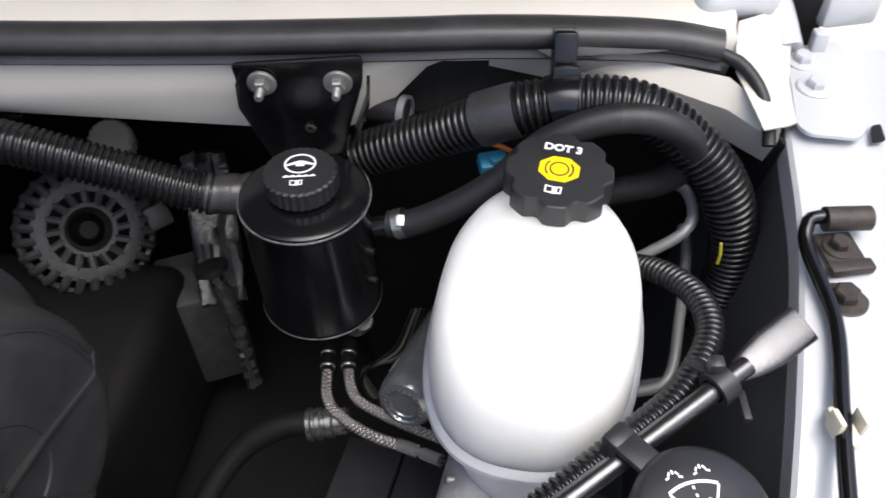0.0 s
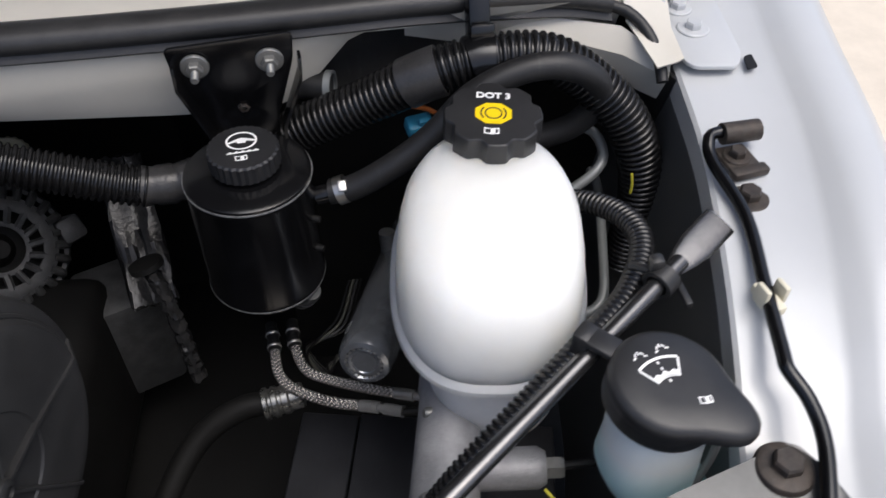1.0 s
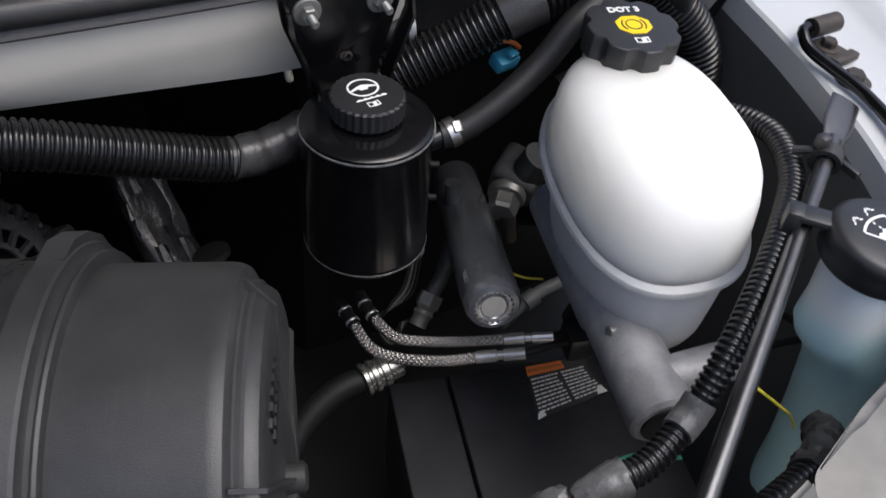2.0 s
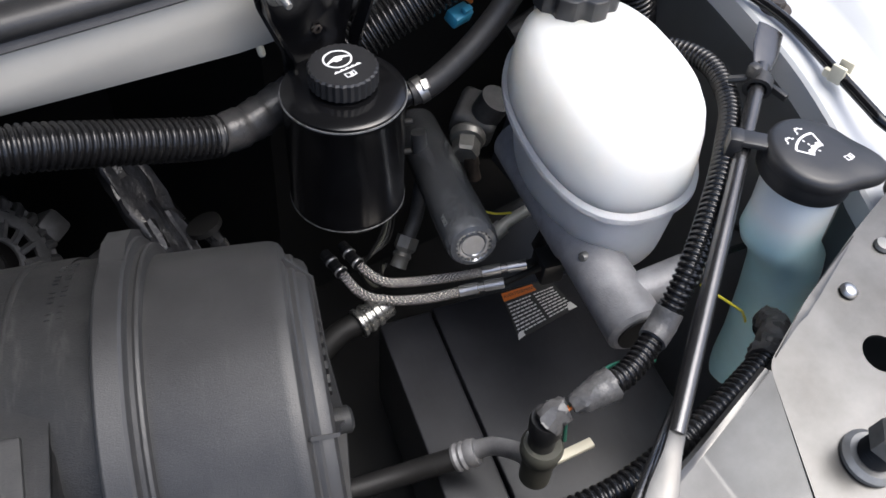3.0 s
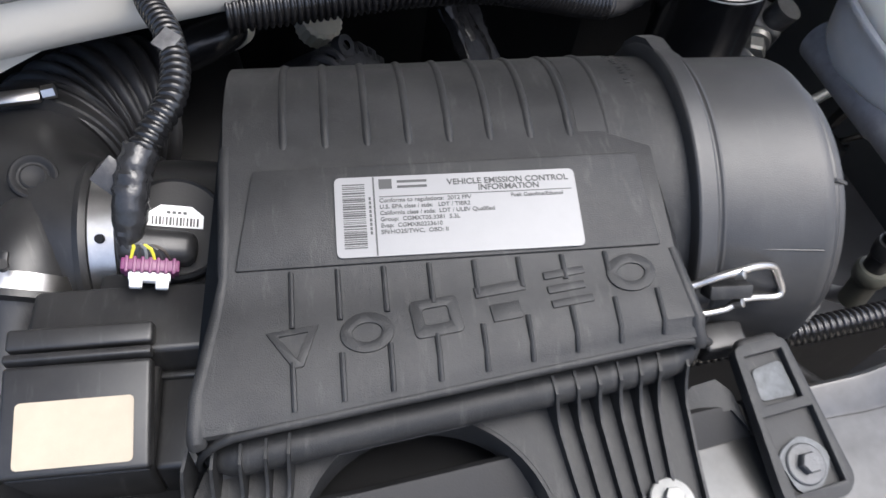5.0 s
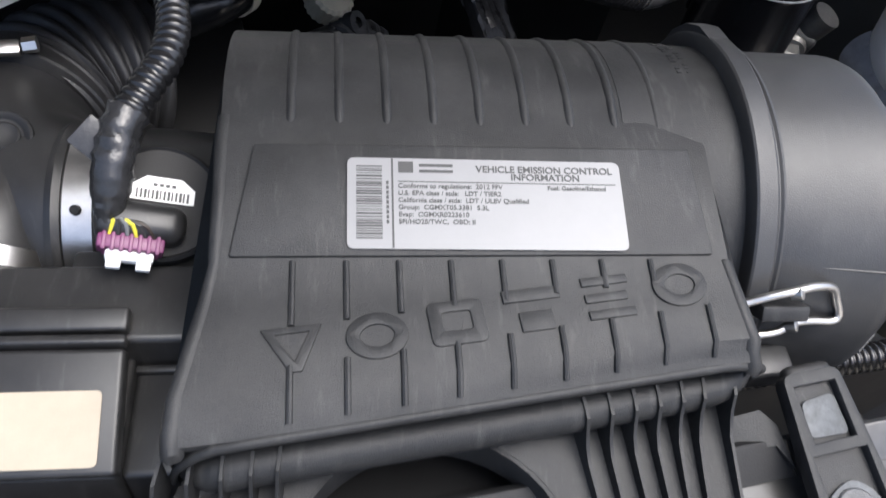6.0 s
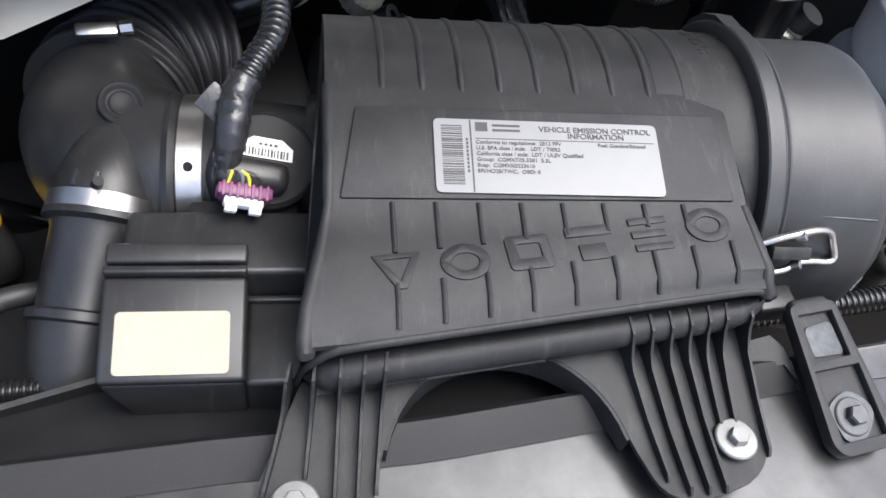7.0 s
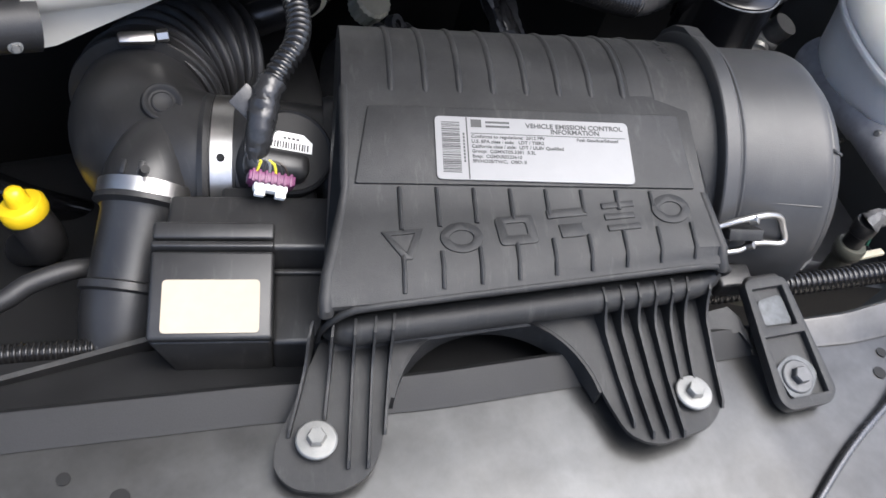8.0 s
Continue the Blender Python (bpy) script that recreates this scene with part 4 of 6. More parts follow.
# stamped marks round the end, and a code on the side
part("stamping", merge(*[box((0.0022, 0.0034, 0.0006), am @ pose(0.0168 * math.cos(radians(t)), 0.0168 * math.sin(radians(t)), 0.0008, 0, 0, t + 90), 0.0) for t in range(0, 360, 18)]), ZINC, acc, smooth=0)
side = Vector((-0.55, -0.2, 0.45))
side = (side - ax * side.dot(ax)).normalized()
part("stamped_code", letters("1285A", 0.0062, Matrix.Translation(a0 + ax * 0.020 + side * 0.0257) @ Matrix((ax, side.cross(ax), side)).transposed().to_4x4(), 0.0002, 0.0001), LINE, acc, smooth=0)

# ---- washer fluid bottle ----
wb = thing("washer_bottle", (0.155, 0.02, 0.95), "milky washer fluid bottle part filled with blue fluid", "bottle")
def neck(levels, n=40):
    bm = bmesh.new()
    rows = []
    for x, y, rx, ry, z in levels:
        rows.append([bm.verts.new((x + rx * math.copysign(abs(math.cos(a)) ** 0.8, math.cos(a)), y + ry * math.copysign(abs(math.sin(a)) ** 0.8, math.sin(a)), z)) for a in [2 * math.pi * i / n for i in range(n)]])
    for a, b in zip(rows, rows[1:]):
        for i in range(n):
            bm.faces.new((a[i], a[(i + 1) % n], b[(i + 1) % n], b[i]))
    bm.faces.new(rows[0])
    bm.faces.new(rows[-1])
    return bm
part("tank", neck([(0.205, -0.012, 0.031, 0.030, 0.90), (0.200, -0.010, 0.031, 0.030, 1.00), (0.191, -0.006, 0.0305, 0.030, 1.07), (0.184, -0.002, 0.031, 0.030, 1.12), (0.178, 0.001, 0.032, 0.030, 1.14), (0.166, 0.005, 0.033, 0.030, 1.155), (0.161, 0.007, 0.0335, 0.030, 1.168), (0.1615, 0.008, 0.0315, 0.029, 1.190), (0.162, 0.010, 0.031, 0.029, 1.21), (0.163, 0.011, 0.031, 0.030, 1.238)]), BLUETANK, wb, "milky tank showing blue fluid to its shoulder")
WA = math.degrees(math.atan2(-0.025 - 0.014, 0.203 - 0.163))
wm = pose(0.1625, 0.0135, 1.236, 3, 3, 0)
def cap_outline(k=1.0):
    out = []
    for i in range(64):
        a = 2 * math.pi * i / 64
        r = 0.0375
        dd = (a - radians(WA) + math.pi) % (2 * math.pi) - math.pi
        r += 0.021 * math.exp(-(dd / 0.42) ** 2)
        out.append((r * k * math.cos(a), r * k * math.sin(a)))
    return out
bm = bmesh.new()
rows = [[bm.verts.new((x, y, z)) for x, y in cap_outline(k)] for k, z in ((0.97, 0.001), (1.0, 0.003), (1.0, 0.009), (0.985, 0.0115), (0.93, 0.0135), (0.86, 0.0150), (0.45, 0.0155))]
for a, b in zip(rows, rows[1:]):
    for i in range(64):
        bm.faces.new((a[i], a[(i + 1) % 64], b[(i + 1) % 64], b[i]))
bm.faces.new(rows[0])
bm.faces.new(rows[-1])
bm.transform(wm)
wcap = part("cap", bm, CAPBLACK, wb, "black oval cap with a white windscreen symbol")
part("cap_skirt", lathe([(0.0355, -0.012), (0.037, -0.010), (0.037, 0.004), (0.0355, 0.004)], wm, 44), CAPBLACK, wb)
part("cap_tether", merge(box((0.034, 0.017, 0.006), Matrix.Translation((0.134, 0.046, 1.247)) @ pose(0, 0, 0, 0, 0, -48), 0.0025), box((0.012, 0.017, 0.02), Matrix.Translation((0.124, 0.057, 1.241)) @ pose(0, 0, 0, 0, 0, -48), 0.003)), CAPBLACK, wb)
sm = wm @ pose(-0.003, 0.004, 0.0157, 0, 0, 14)
marks = [plate(arc(0, -0.020, 0.030, radians(62), radians(118), 0.0018), (), 0.0003), plate(arc(0, -0.020, 0.0165, radians(62), radians(118), 0.0014), (), 0.0003),
         plate([(0.0134, 0.0062), (0.0148, 0.0058), (0.0082, -0.0062), (0.0070, -0.0055)], (), 0.0003), plate([(-0.0134, 0.0062), (-0.0148, 0.0058), (-0.0082, -0.0062), (-0.0070, -0.0055)], (), 0.0003),
         plate([(-0.0095, -0.002), (-0.006, 0.000), (-0.003, -0.0012), (0.0, 0.0010), (0.003, -0.0012), (0.006, 0.000), (0.0095, -0.002), (0.0075, -0.0055), (0, -0.0037), (-0.0075, -0.0055)], (), 0.0003)]
for i in range(5):
    for sx in (-1, 1):
        a = radians(20 + i * 34)
        marks.append(plate(rect2(-0.0012, -0.0006, 0.0012, 0.0006), (), 0.0003, pose(sx * (0.004 + 0.0045 * (1 - math.cos(a)) * 0.9), 0.0125 + 0.005 * math.sin(a), 0, 0, 0, math.degrees(a) * sx)))
for i in range(4):
    marks.append(plate(rect2(-0.0007, -0.0009, 0.0007, 0.0009), (), 0.0003, pose(0, -0.0085 + i * 0.0045 + 0.002, 0.0001)))
bm = merge(*marks)
bm.transform(sm)
part("windscreen_symbol", bm, WHITE, wcap, smooth=0)
bm = book(0.017, -0.021, 0.0042)
bm.transform(wm @ pose(-0.002, 0.003, 0.0157))
part("book_symbol", bm, WHITE, wcap, smooth=0)
part("overflow_tube", tube([(0.186, -0.006, 1.235), (0.197, -0.006, 1.215), (0.194, -0.012, 1.18), (0.176, -0.02, 1.15)], 0.0028, 8), LINE, wb)

# ---- hoses and conduits ----
main = thing("main_harness_conduit", (-0.1, 0.34, 1.17), "thick black corrugated wiring conduit with taped joints", "conduit")
MP = [(-0.56, 0.375, 1.240), (-0.480, 0.36, 1.2416), (-0.413, 0.345, 1.2455), (-0.335, 0.333, 1.238), (-0.266, 0.335, 1.210), (-0.205, 0.337, 1.183), (-0.180, 0.338, 1.174)]
part("left_run", corrugated(MP, 0.0185, 0.0058, 0.0028, 22), CONDUIT, main)
part("tape_wrap", sweep(spline([(-0.186, 0.338, 1.175), (-0.150, 0.342, 1.1725), (-0.10, 0.348, 1.182)], 0.004), [0.0178 + 0.0012 * math.sin(i * 1.7) * math.sin(i * 0.6) for i in range(24)][:len(spline([(-0.186, 0.338, 1.175), (-0.150, 0.342, 1.1725), (-0.10, 0.348, 1.182)], 0.004))], 22), TAPE, main, "black friction tape")
RP = [(-0.10, 0.348, 1.182), (-0.0417, 0.349, 1.210), (0.015, 0.337, 1.2396), (0.0666, 0.322, 1.2715), (0.1138, 0.317, 1.2855), (0.170, 0.310, 1.285), (0.218, 0.298, 1.252), (0.248, 0.286, 1.209), (0.262, 0.28, 1.149), (0.262, 0.28, 1.06)]
part("right_run", corrugated(RP, 0.0205, 0.0060, 0.0030, 22), CONDUIT, main)
part("tape_band", sweep(spline([(0.052, 0.326, 1.263), (0.0666, 0.322, 1.2715), (0.080, 0.320, 1.277)], 0.004), 0.0217, 22), TAPE, main)
part("strap_clip", merge(sweep(spline([(0.104, 0.317, 1.283), (0.1138, 0.317, 1.2858), (0.123, 0.316, 1.2862)], 0.004), 0.0225, 22), box((0.018, 0.02, 0.05), pose(0.113, 0.335, 1.308, -20, 0, 0), 0.003), box((0.02, 0.006, 0.012), pose(0.113, 0.318, 1.3105, -20, 0, 0), 0.002)), GLOSS, main, "black nylon strap clip")

rh = thing("return_hose", (0.05, 0.285, 1.22), "matt black rubber hose with a worm clamp", "hose")
part("hose", tube([(-0.022, 0.284, 1.191), (-0.002, 0.281, 1.1955), (0.033, 0.280, 1.2155), (0.067, 0.283, 1.240), (0.098, 0.286, 1.272), (0.137, 0.288, 1.290), (0.173, 0.287, 1.292), (0.201, 0.287, 1.277), (0.212, 0.295, 1.248), (0.196, 0.304, 1.218), (0.165, 0.312, 1.20), (0.12, 0.32, 1.18)], 0.0112, 16, 0.006), RUBBER, rh)
cd = Vector((0.022, -0.002, 0.008))
part("hose_clamp", merge(lathe([(0.0118, -0.004), (0.0126, -0.004), (0.0126, 0.004), (0.0118, 0.004), (0.0118, -0.004)], aim((-0.012, 0.2825, 1.193), cd), 24, False), box((0.0075, 0.010, 0.005), aim((-0.012, 0.276, 1.2025), (0, -0.6, 0.9)), 0.0012)), STEEL, rh, "bright steel worm clamp")

side = thing("side_harness_conduit", (0.12, 0.06, 1.2), "black split corrugated conduit to the pressure switch", "conduit")
part("sleeve", corrugated([(0.155, 0.255, 1.175), (0.18, 0.222, 1.203), (0.198, 0.186, 1.219), (0.199, 0.145, 1.227), (0.172, 0.100, 1.229), (0.132, 0.066, 1.227), (0.088, 0.035, 1.218), (0.040, 0.006, 1.198), (0.008, -0.008, 1.168), (-0.030, -0.020, 1.157), (-0.058, -0.021, 1.155)], 0.0098, 0.0050, 0.0016, 18), CONDUIT, side)
part("tape_band", sweep(spline([(0.016, -0.005, 1.176), (0.006, -0.009, 1.167), (-0.006, -0.013, 1.164)], 0.004), [0.0108, 0.0112, 0.0109, 0.0114, 0.0110, 0.0113, 0.011, 0.011, 0.011][:len(spline([(0.016, -0.005, 1.176), (0.006, -0.009, 1.167), (-0.006, -0.013, 1.164)], 0.004))], 16), GREYTAPE, side)
te = spline([(-0.050, -0.021, 1.155), (-0.066, -0.019, 1.152), (-0.082, -0.015, 1.146)], 0.003)
part("tape_end", crumpled(te, [0.0125 - 0.00005 * i * i for i in range(len(te))], 0.0009, 20, 5), GREYTAPE, side, "crumpled grey weathered tape", smooth=38)
tf = spline([(-0.084, -0.014, 1.143), (-0.092, -0.012, 1.140), (-0.098, -0.011, 1.134)], 0.003)
part("tape_tail", crumpled(tf, [0.0085 + 0.0006 * i for i in range(len(tf))], 0.0014, 16, 8), GREYTAPE, side, smooth=24)
sw = thing("pressure_switch", (-0.0974, -0.0117, 1.09), "round black switch plugged on a metal line", "switch")
part("plug", lathe([(0, 0), (0.0105, 0), (0.0105, 0.020), (0.0125, 0.022), (0.0130, 0.034), (0.0120, 0.038), (0, 0.038)], aim((-0.0974, -0.0117, 1.096), (0.02, 0.05, 1)), 24), PLASTIC, sw)
part("wires", merge(*[tube([(-0.094 + 0.003 * i, -0.012, 1.132), (-0.090 + 0.002 * i, -0.016 + 0.003 * i, 1.142), (-0.082, -0.016, 1.144)], 0.0012, 6) for i in range(3)]), ORANGE, sw)
part("body", lathe([(0, -0.02), (0.0125, -0.02), (0.0125, 0.012), (0.0155, 0.015), (0.0165, 0.020), (0.0165, 0.027), (0.0145, 0.030), (0, 0.030)], aim((-0.0975, -0.014, 1.07), (0.02, 0.05, 1)), 32), OLIVE, sw, "olive grey plastic collar")
part("wing_clip", box((0.034, 0.008, 0.005), pose(-0.078, -0.028, 1.092, 0, 0, -8), 0.0015), CLIPCREAM, sw)
acl = thing("refrigerant_line", (-0.1, 0.05, 1.0), "dull aluminium refrigerant line with a crimped hose end", "pipe")
part("pipe", tube([(-0.094, 0.054, 0.974), (-0.083, 0.044, 0.985), (-0.078, 0.018, 1.01), (-0.088, -0.005, 1.04), (-0.097, -0.012, 1.075)], 0.0085, 14), ALLOY, acl)
part("crimp", merge(lathe([(0, 0), (0.0125, 0), (0.0135, 0.003), (0.012, 0.006), (0.0135, 0.009), (0.012, 0.012), (0.0135, 0.016), (0.012, 0.022), (0, 0.022)], aim((-0.112, 0.062, 0.962), (0.75, -0.4, 0.5)), 24)), ALLOY, acl)
part("hose", tube([(-0.11, 0.061, 0.963), (-0.16, 0.085, 0.94), (-0.24, 0.11, 0.93), (-0.34, 0.13, 0.92)], 0.0105, 14), RUBBER, acl)
front = thing("front_harness_conduit", (-0.1, -0.08, 1.15), "black corrugated conduit along the radiator support with a taped end", "conduit")
part("sleeve", corrugated([(0.13, -0.035, 1.10), (0.092, -0.060, 1.140), (0.04, -0.072, 1.153), (-0.02, -0.080, 1.156), (-0.10, -0.0825, 1.154), (-0.175, -0.067, 1.152), (-0.245, -0.050, 1.150), (-0.31, -0.032, 1.147), (-0.40, -0.005, 1.135)], 0.0108, 0.0058, 0.0018, 18), CONDUIT, front)
solo("left_front_conduit", corrugated([(-1.05, 0.165, 1.12), (-0.915, 0.146, 1.12), (-0.86, 0.131, 1.12), (-0.78, 0.11, 1.12)], 0.009, 0.0042, 0.0018, 16), CONDUIT, "black corrugated conduit in front of the inlet pipe", "conduit")
solo("left_hose", tube([(-1.05, 0.19, 1.11), (-0.91, 0.1916, 1.12), (-0.874, 0.2, 1.125), (-0.83, 0.205, 1.12), (-0.78, 0.21, 1.08)], 0.0085, 14), RUBBER, "black rubber vacuum hose", "hose")

# braided lines and the hose behind them
for pts, nm in (([(-0.092, 0.318, 0.985), (-0.090, 0.29, 0.984), (-0.087, 0.2527, 0.985), (-0.0707, 0.2269, 0.99), (-0.0387, 0.2008, 1.0), (-0.0034, 0.1823, 1.01), (0.0258, 0.1644, 1.02)], "a"), ([(-0.070, 0.318, 0.985), (-0.0697, 0.2904, 0.985), (-0.0619, 0.2564, 0.985), (-0.0426, 0.2361, 0.99), (-0.0036, 0.2102, 1.0), (0.034, 0.1886, 1.01), (0.0615, 0.1725, 1.017)], "b")):
    pts = [(a - 0.007, b + 0.003, c - 0.002) for a, b, c in pts]
    bl = thing("braided_line", pts[3], "stainless braided brake line with crimped ends", "brake line", "braided lines")
    full = spline(pts, 0.0007)
    k = len(full)
    mid = full[int(k * 0.16):int(k * 0.80)]
    part("braid", braided(mid, 0.0046), BRAID, bl, smooth=60)
    e1 = full[int(k * 0.79):]
    part("end_ferrule", sweep(e1, [0.0060 if j < len(e1) * 0.42 else (0.0044 if j < len(e1) * 0.55 else 0.0058) for j in range(len(e1))], 24), CHROME, bl, "bright crimped ferrule")
    e2 = full[:int(k * 0.17)]
    up = part("upper_ferrule", sweep(e2, [0.0068 if (j // 12) % 2 else 0.0060 for j in range(len(e2))], 20), MATTE, bl, "black crimped ferrule")
    for f in (0.36, 0.80):
        g = e2[int(len(e2) * f):int(len(e2) * f) + 6]
        part("crimp_ring", sweep(g, [0.0070, 0.0076, 0.0078, 0.0078, 0.0076, 0.0070][:len(g)], 24), CHROME, up, "bright steel ring")
    e = full[-1]
    part("hard_line", tube([e, e + Vector((0.03, -0.004, 0.002)), e + Vector((0.075, -0.012, 0.004))], 0.0036, 10), DARK, bl)
hf = thing("pressure_hose", (-0.09, 0.231, 0.96), "black rubber hose with a zinc crimped end", "hose")
part("crimp", lathe([(0, 0), (0.0148, 0), (0.0162, 0.001), (0.0162, 0.0045), (0.0138, 0.0062), (0.0138, 0.0085), (0.0158, 0.0100), (0.0158, 0.0140), (0.0136, 0.0156), (0.0136, 0.0180), (0.0150, 0.0195), (0.0150, 0.0250), (0.0128, 0.0270), (0.0128, 0.0380), (0.0115, 0.040), (0, 0.040)], aim((-0.112, 0.233, 0.968), (0.95, 0.05, 0.10)), 32), CRIMPZINC, hf, smooth=25)
part("hose", tube([(-0.10, 0.233, 0.968), (-0.135, 0.236, 0.962), (-0.18, 0.222, 0.94), (-0.22, 0.18, 0.90), (-0.25, 0.12, 0.84)], 0.0125, 16), DARK, hf)

# hard lines behind the brake reservoir
solo("upper_brake_line", tube([(0.17, 0.33, 1.19), (0.2147, 0.320, 1.20), (0.226, 0.2985, 1.19), (0.2155, 0.2822, 1.18), (0.1835, 0.2753, 1.16), (0.14, 0.27, 1.13)], 0.0048, 10), LINE, "grey coated steel line bent in a hook", "pipe")
solo("lower_brake_line", tube([(0.236, 0.34, 1.13), (0.2349, 0.3113, 1.13), (0.2127, 0.2247, 1.12), (0.203, 0.193, 1.113), (0.190, 0.182, 1.108), (0.1613, 0.1829, 1.10), (0.10, 0.19, 1.09)], 0.0046, 10), LINE, "grey coated steel line with a right-angle bend", "pipe")
bc = thing("blue_connector", (0.0627, 0.3304, 1.21), "blue plastic wiring connector with a latch", "connector")
part("housing", box((0.024, 0.016, 0.014), pose(0.0627, 0.330, 1.216, 20, 0, 12), 0.003), TEAL, bc)
part("latch", box((0.010, 0.006, 0.005), pose(0.066, 0.323, 1.225, 20, 0, 12), 0.001), TEAL, bc)
solo("orange_wire", tube([(0.05, 0.335, 1.235), (0.068, 0.332, 1.232), (0.08, 0.335, 1.222)], 0.0022, 8), ORANGE, "orange wire beside the blue connector", "wire")

# hood prop rod on the ledge
pr = thing("prop_rod", (0.24, 0.05, 1.26), "black hood prop rod lying on the fender ledge", "rod")
part("rod", tube([(0.302, 0.200, 1.2865), (0.270, 0.200, 1.2865), (0.262, 0.194, 1.284), (0.2595, 0.177, 1.278), (0.2615, 0.122, 1.273), (0.2475, 0.062, 1.269), (0.2365, 0.012, 1.264), (0.2345, 0.0, 1.2625), (0.240, -0.02, 1.257), (0.238, -0.045, 1.252), (0.224, -0.080, 1.246), (0.20, -0.13, 1.235)], 0.0048, 12, 0.004), GLOSS, pr)
part("pivot_bracket", merge(lathe([(0, -0.015), (0.0085, -0.015), (0.0085, 0.015), (0, 0.015)], aim((0.2895, 0.1995, 1.2855), (1, 0.03, 0)), 20), box((0.026, 0.034, 0.004), pose(0.283, 0.180, 1.2735, 0, 0, 6), 0.0015), box((0.030, 0.010, 0.007), pose(0.285, 0.166, 1.274, 0, 0, 8), 0.002)), RUST, pr, "brown steel pivot bracket")
bolt("pivot_bolt", pose(0.2815, 0.1825, 1.2755), "", 0.0065, 0.006, 0.0105, RUST, parent=pr)
part("rod_clip", merge(box((0.010, 0.026, 0.008), pose(0.246, 0.052, 1.2665, 0, 0, 10), 0.002), box((0.004, 0.012, 0.016), pose(0.240, 0.052, 1.271, 0, 0, 10), 0.0015), box((0.004, 0.012, 0.014), pose(0.2545, 0.054, 1.271, 0, 0, 10), 0.0015)), CLIPCREAM, pr, "aged cream nylon clip")
bolt("ledge_bolt", pose(0.2768, 0.1461, 1.2665), "rusty flange bolt on the white fender ledge", 0.0085, 0.007, 0.0155, RUST)

# the fender and what is bolted on it stand a little lower
ledge = bpy.data.objects["ledge_bolt"]
for ob in (fender, hinge_plate, pr, ledge, bpy.data.objects["drain_notch"]):
    ob.matrix_basis = pose(0.003, 0.007, -0.014) @ ob.matrix_basis

# ---- air cleaner: its own frame, x along the filter, y to the rear ----
# it rises two degrees towards the filter cup
AC = pose(-0.5, 0.1, 1.27, 0, 0, -21.5) @ pose(0, 0, 0, 0, -2, 0) @ pose(0, 0, -1.27)
ac = thing("air_cleaner", (-0.5, 0.1, 1.08), "large dark grey ribbed plastic air cleaner with a white label", "air cleaner", turn=-21.5)
def acp(name, bm, material=None, label="", parent=None, smooth=40):
    bm.transform(AC)
    return part(name, bm, material or AIRBOX, parent or ac, label, smooth)
CY, CZ, CR = 0.060, 1.183, 0.1135
RY, RZ = 0.051, 1.190
def top_profile(x):
    """Cross-section of the hood over the filter: round at the rear, a sloping flat, a step, then the front panel to the mouth."""
    out = []
    for i in range(15):
        a = radians(-20 + i * 8.9)
        out.append((CY + CR * math.cos(a), CZ + CR * math.sin(a)))
    out += [(0.010, 1.2925), (-0.020, 1.2848), (-0.0548, 1.2760), (-0.0560, 1.2752), (-0.080, 1.2715)]
    lip = -0.149 + 0.038 * min(1.0, max(0.0, (x + 0.148) / 0.275))
    out += [(lip * 0.7 + -0.080 * 0.3, 1.2675 + 0.0), (lip + 0.006, 1.262), (lip, 1.2585), (lip - 0.0005, 1.255)]
    return out
def flared(b):
    """Widens a piece of the hood at both ends towards the mouth."""
    for v in b.verts:
        k = min(1.0, max(0.0, (-0.050 - v.co.y) / 0.085)) ** 1.2
        v.co.x += k * (0.011 * min(1.0, max(0.0, (v.co.x - 0.100) / 0.028)) - 0.0155 * min(1.0, max(0.0, (-0.112 - v.co.x) / 0.030)))
    return b
bm = strip([[(x, y, z) for y, z in top_profile(x)] for x in [-0.145 + 0.0275 * i for i in range(11)]], 0.003)
acp("hood", flared(bm))
# end walls of the hood
def end_wall(x, z0=1.12, thick=0.003):
    pr = top_profile(x)
    b = bmesh.new()
    a1 = [b.verts.new((x, y, z)) for y, z in pr]
    a2 = [b.verts.new((x, pr[-1][0] + 0.01, z0)), b.verts.new((x, pr[0][0], z0))]
    b.faces.new(a1 + a2)
    bmesh.ops.solidify(b, geom=b.faces[:], thickness=thick)
    return b
acp("side_wall", flared(end_wall(-0.145)))
acp("side_wall", flared(end_wall(0.130)))
# rounded corner beads along both ends of the flat
for x in (-0.143, 0.1285):
    pr = top_profile(x)[17 if x > 0 else 14:]
    acp("corner_bead", flared(sweep([Vector((x, y, z - 0.0035)) for y, z in pr], 0.0045, 10)))
# body ribs over the rear curve
for i in range(9):
    x = -0.1073 + 0.0267 * i
    acp("rib", sweep([Vector((x, CY + (CR - 0.0018) * math.cos(radians(a)), CZ + (CR - 0.0018) * math.sin(radians(a)))) for a in range(16, 113, 6)], 0.0033, 10), smooth=60)
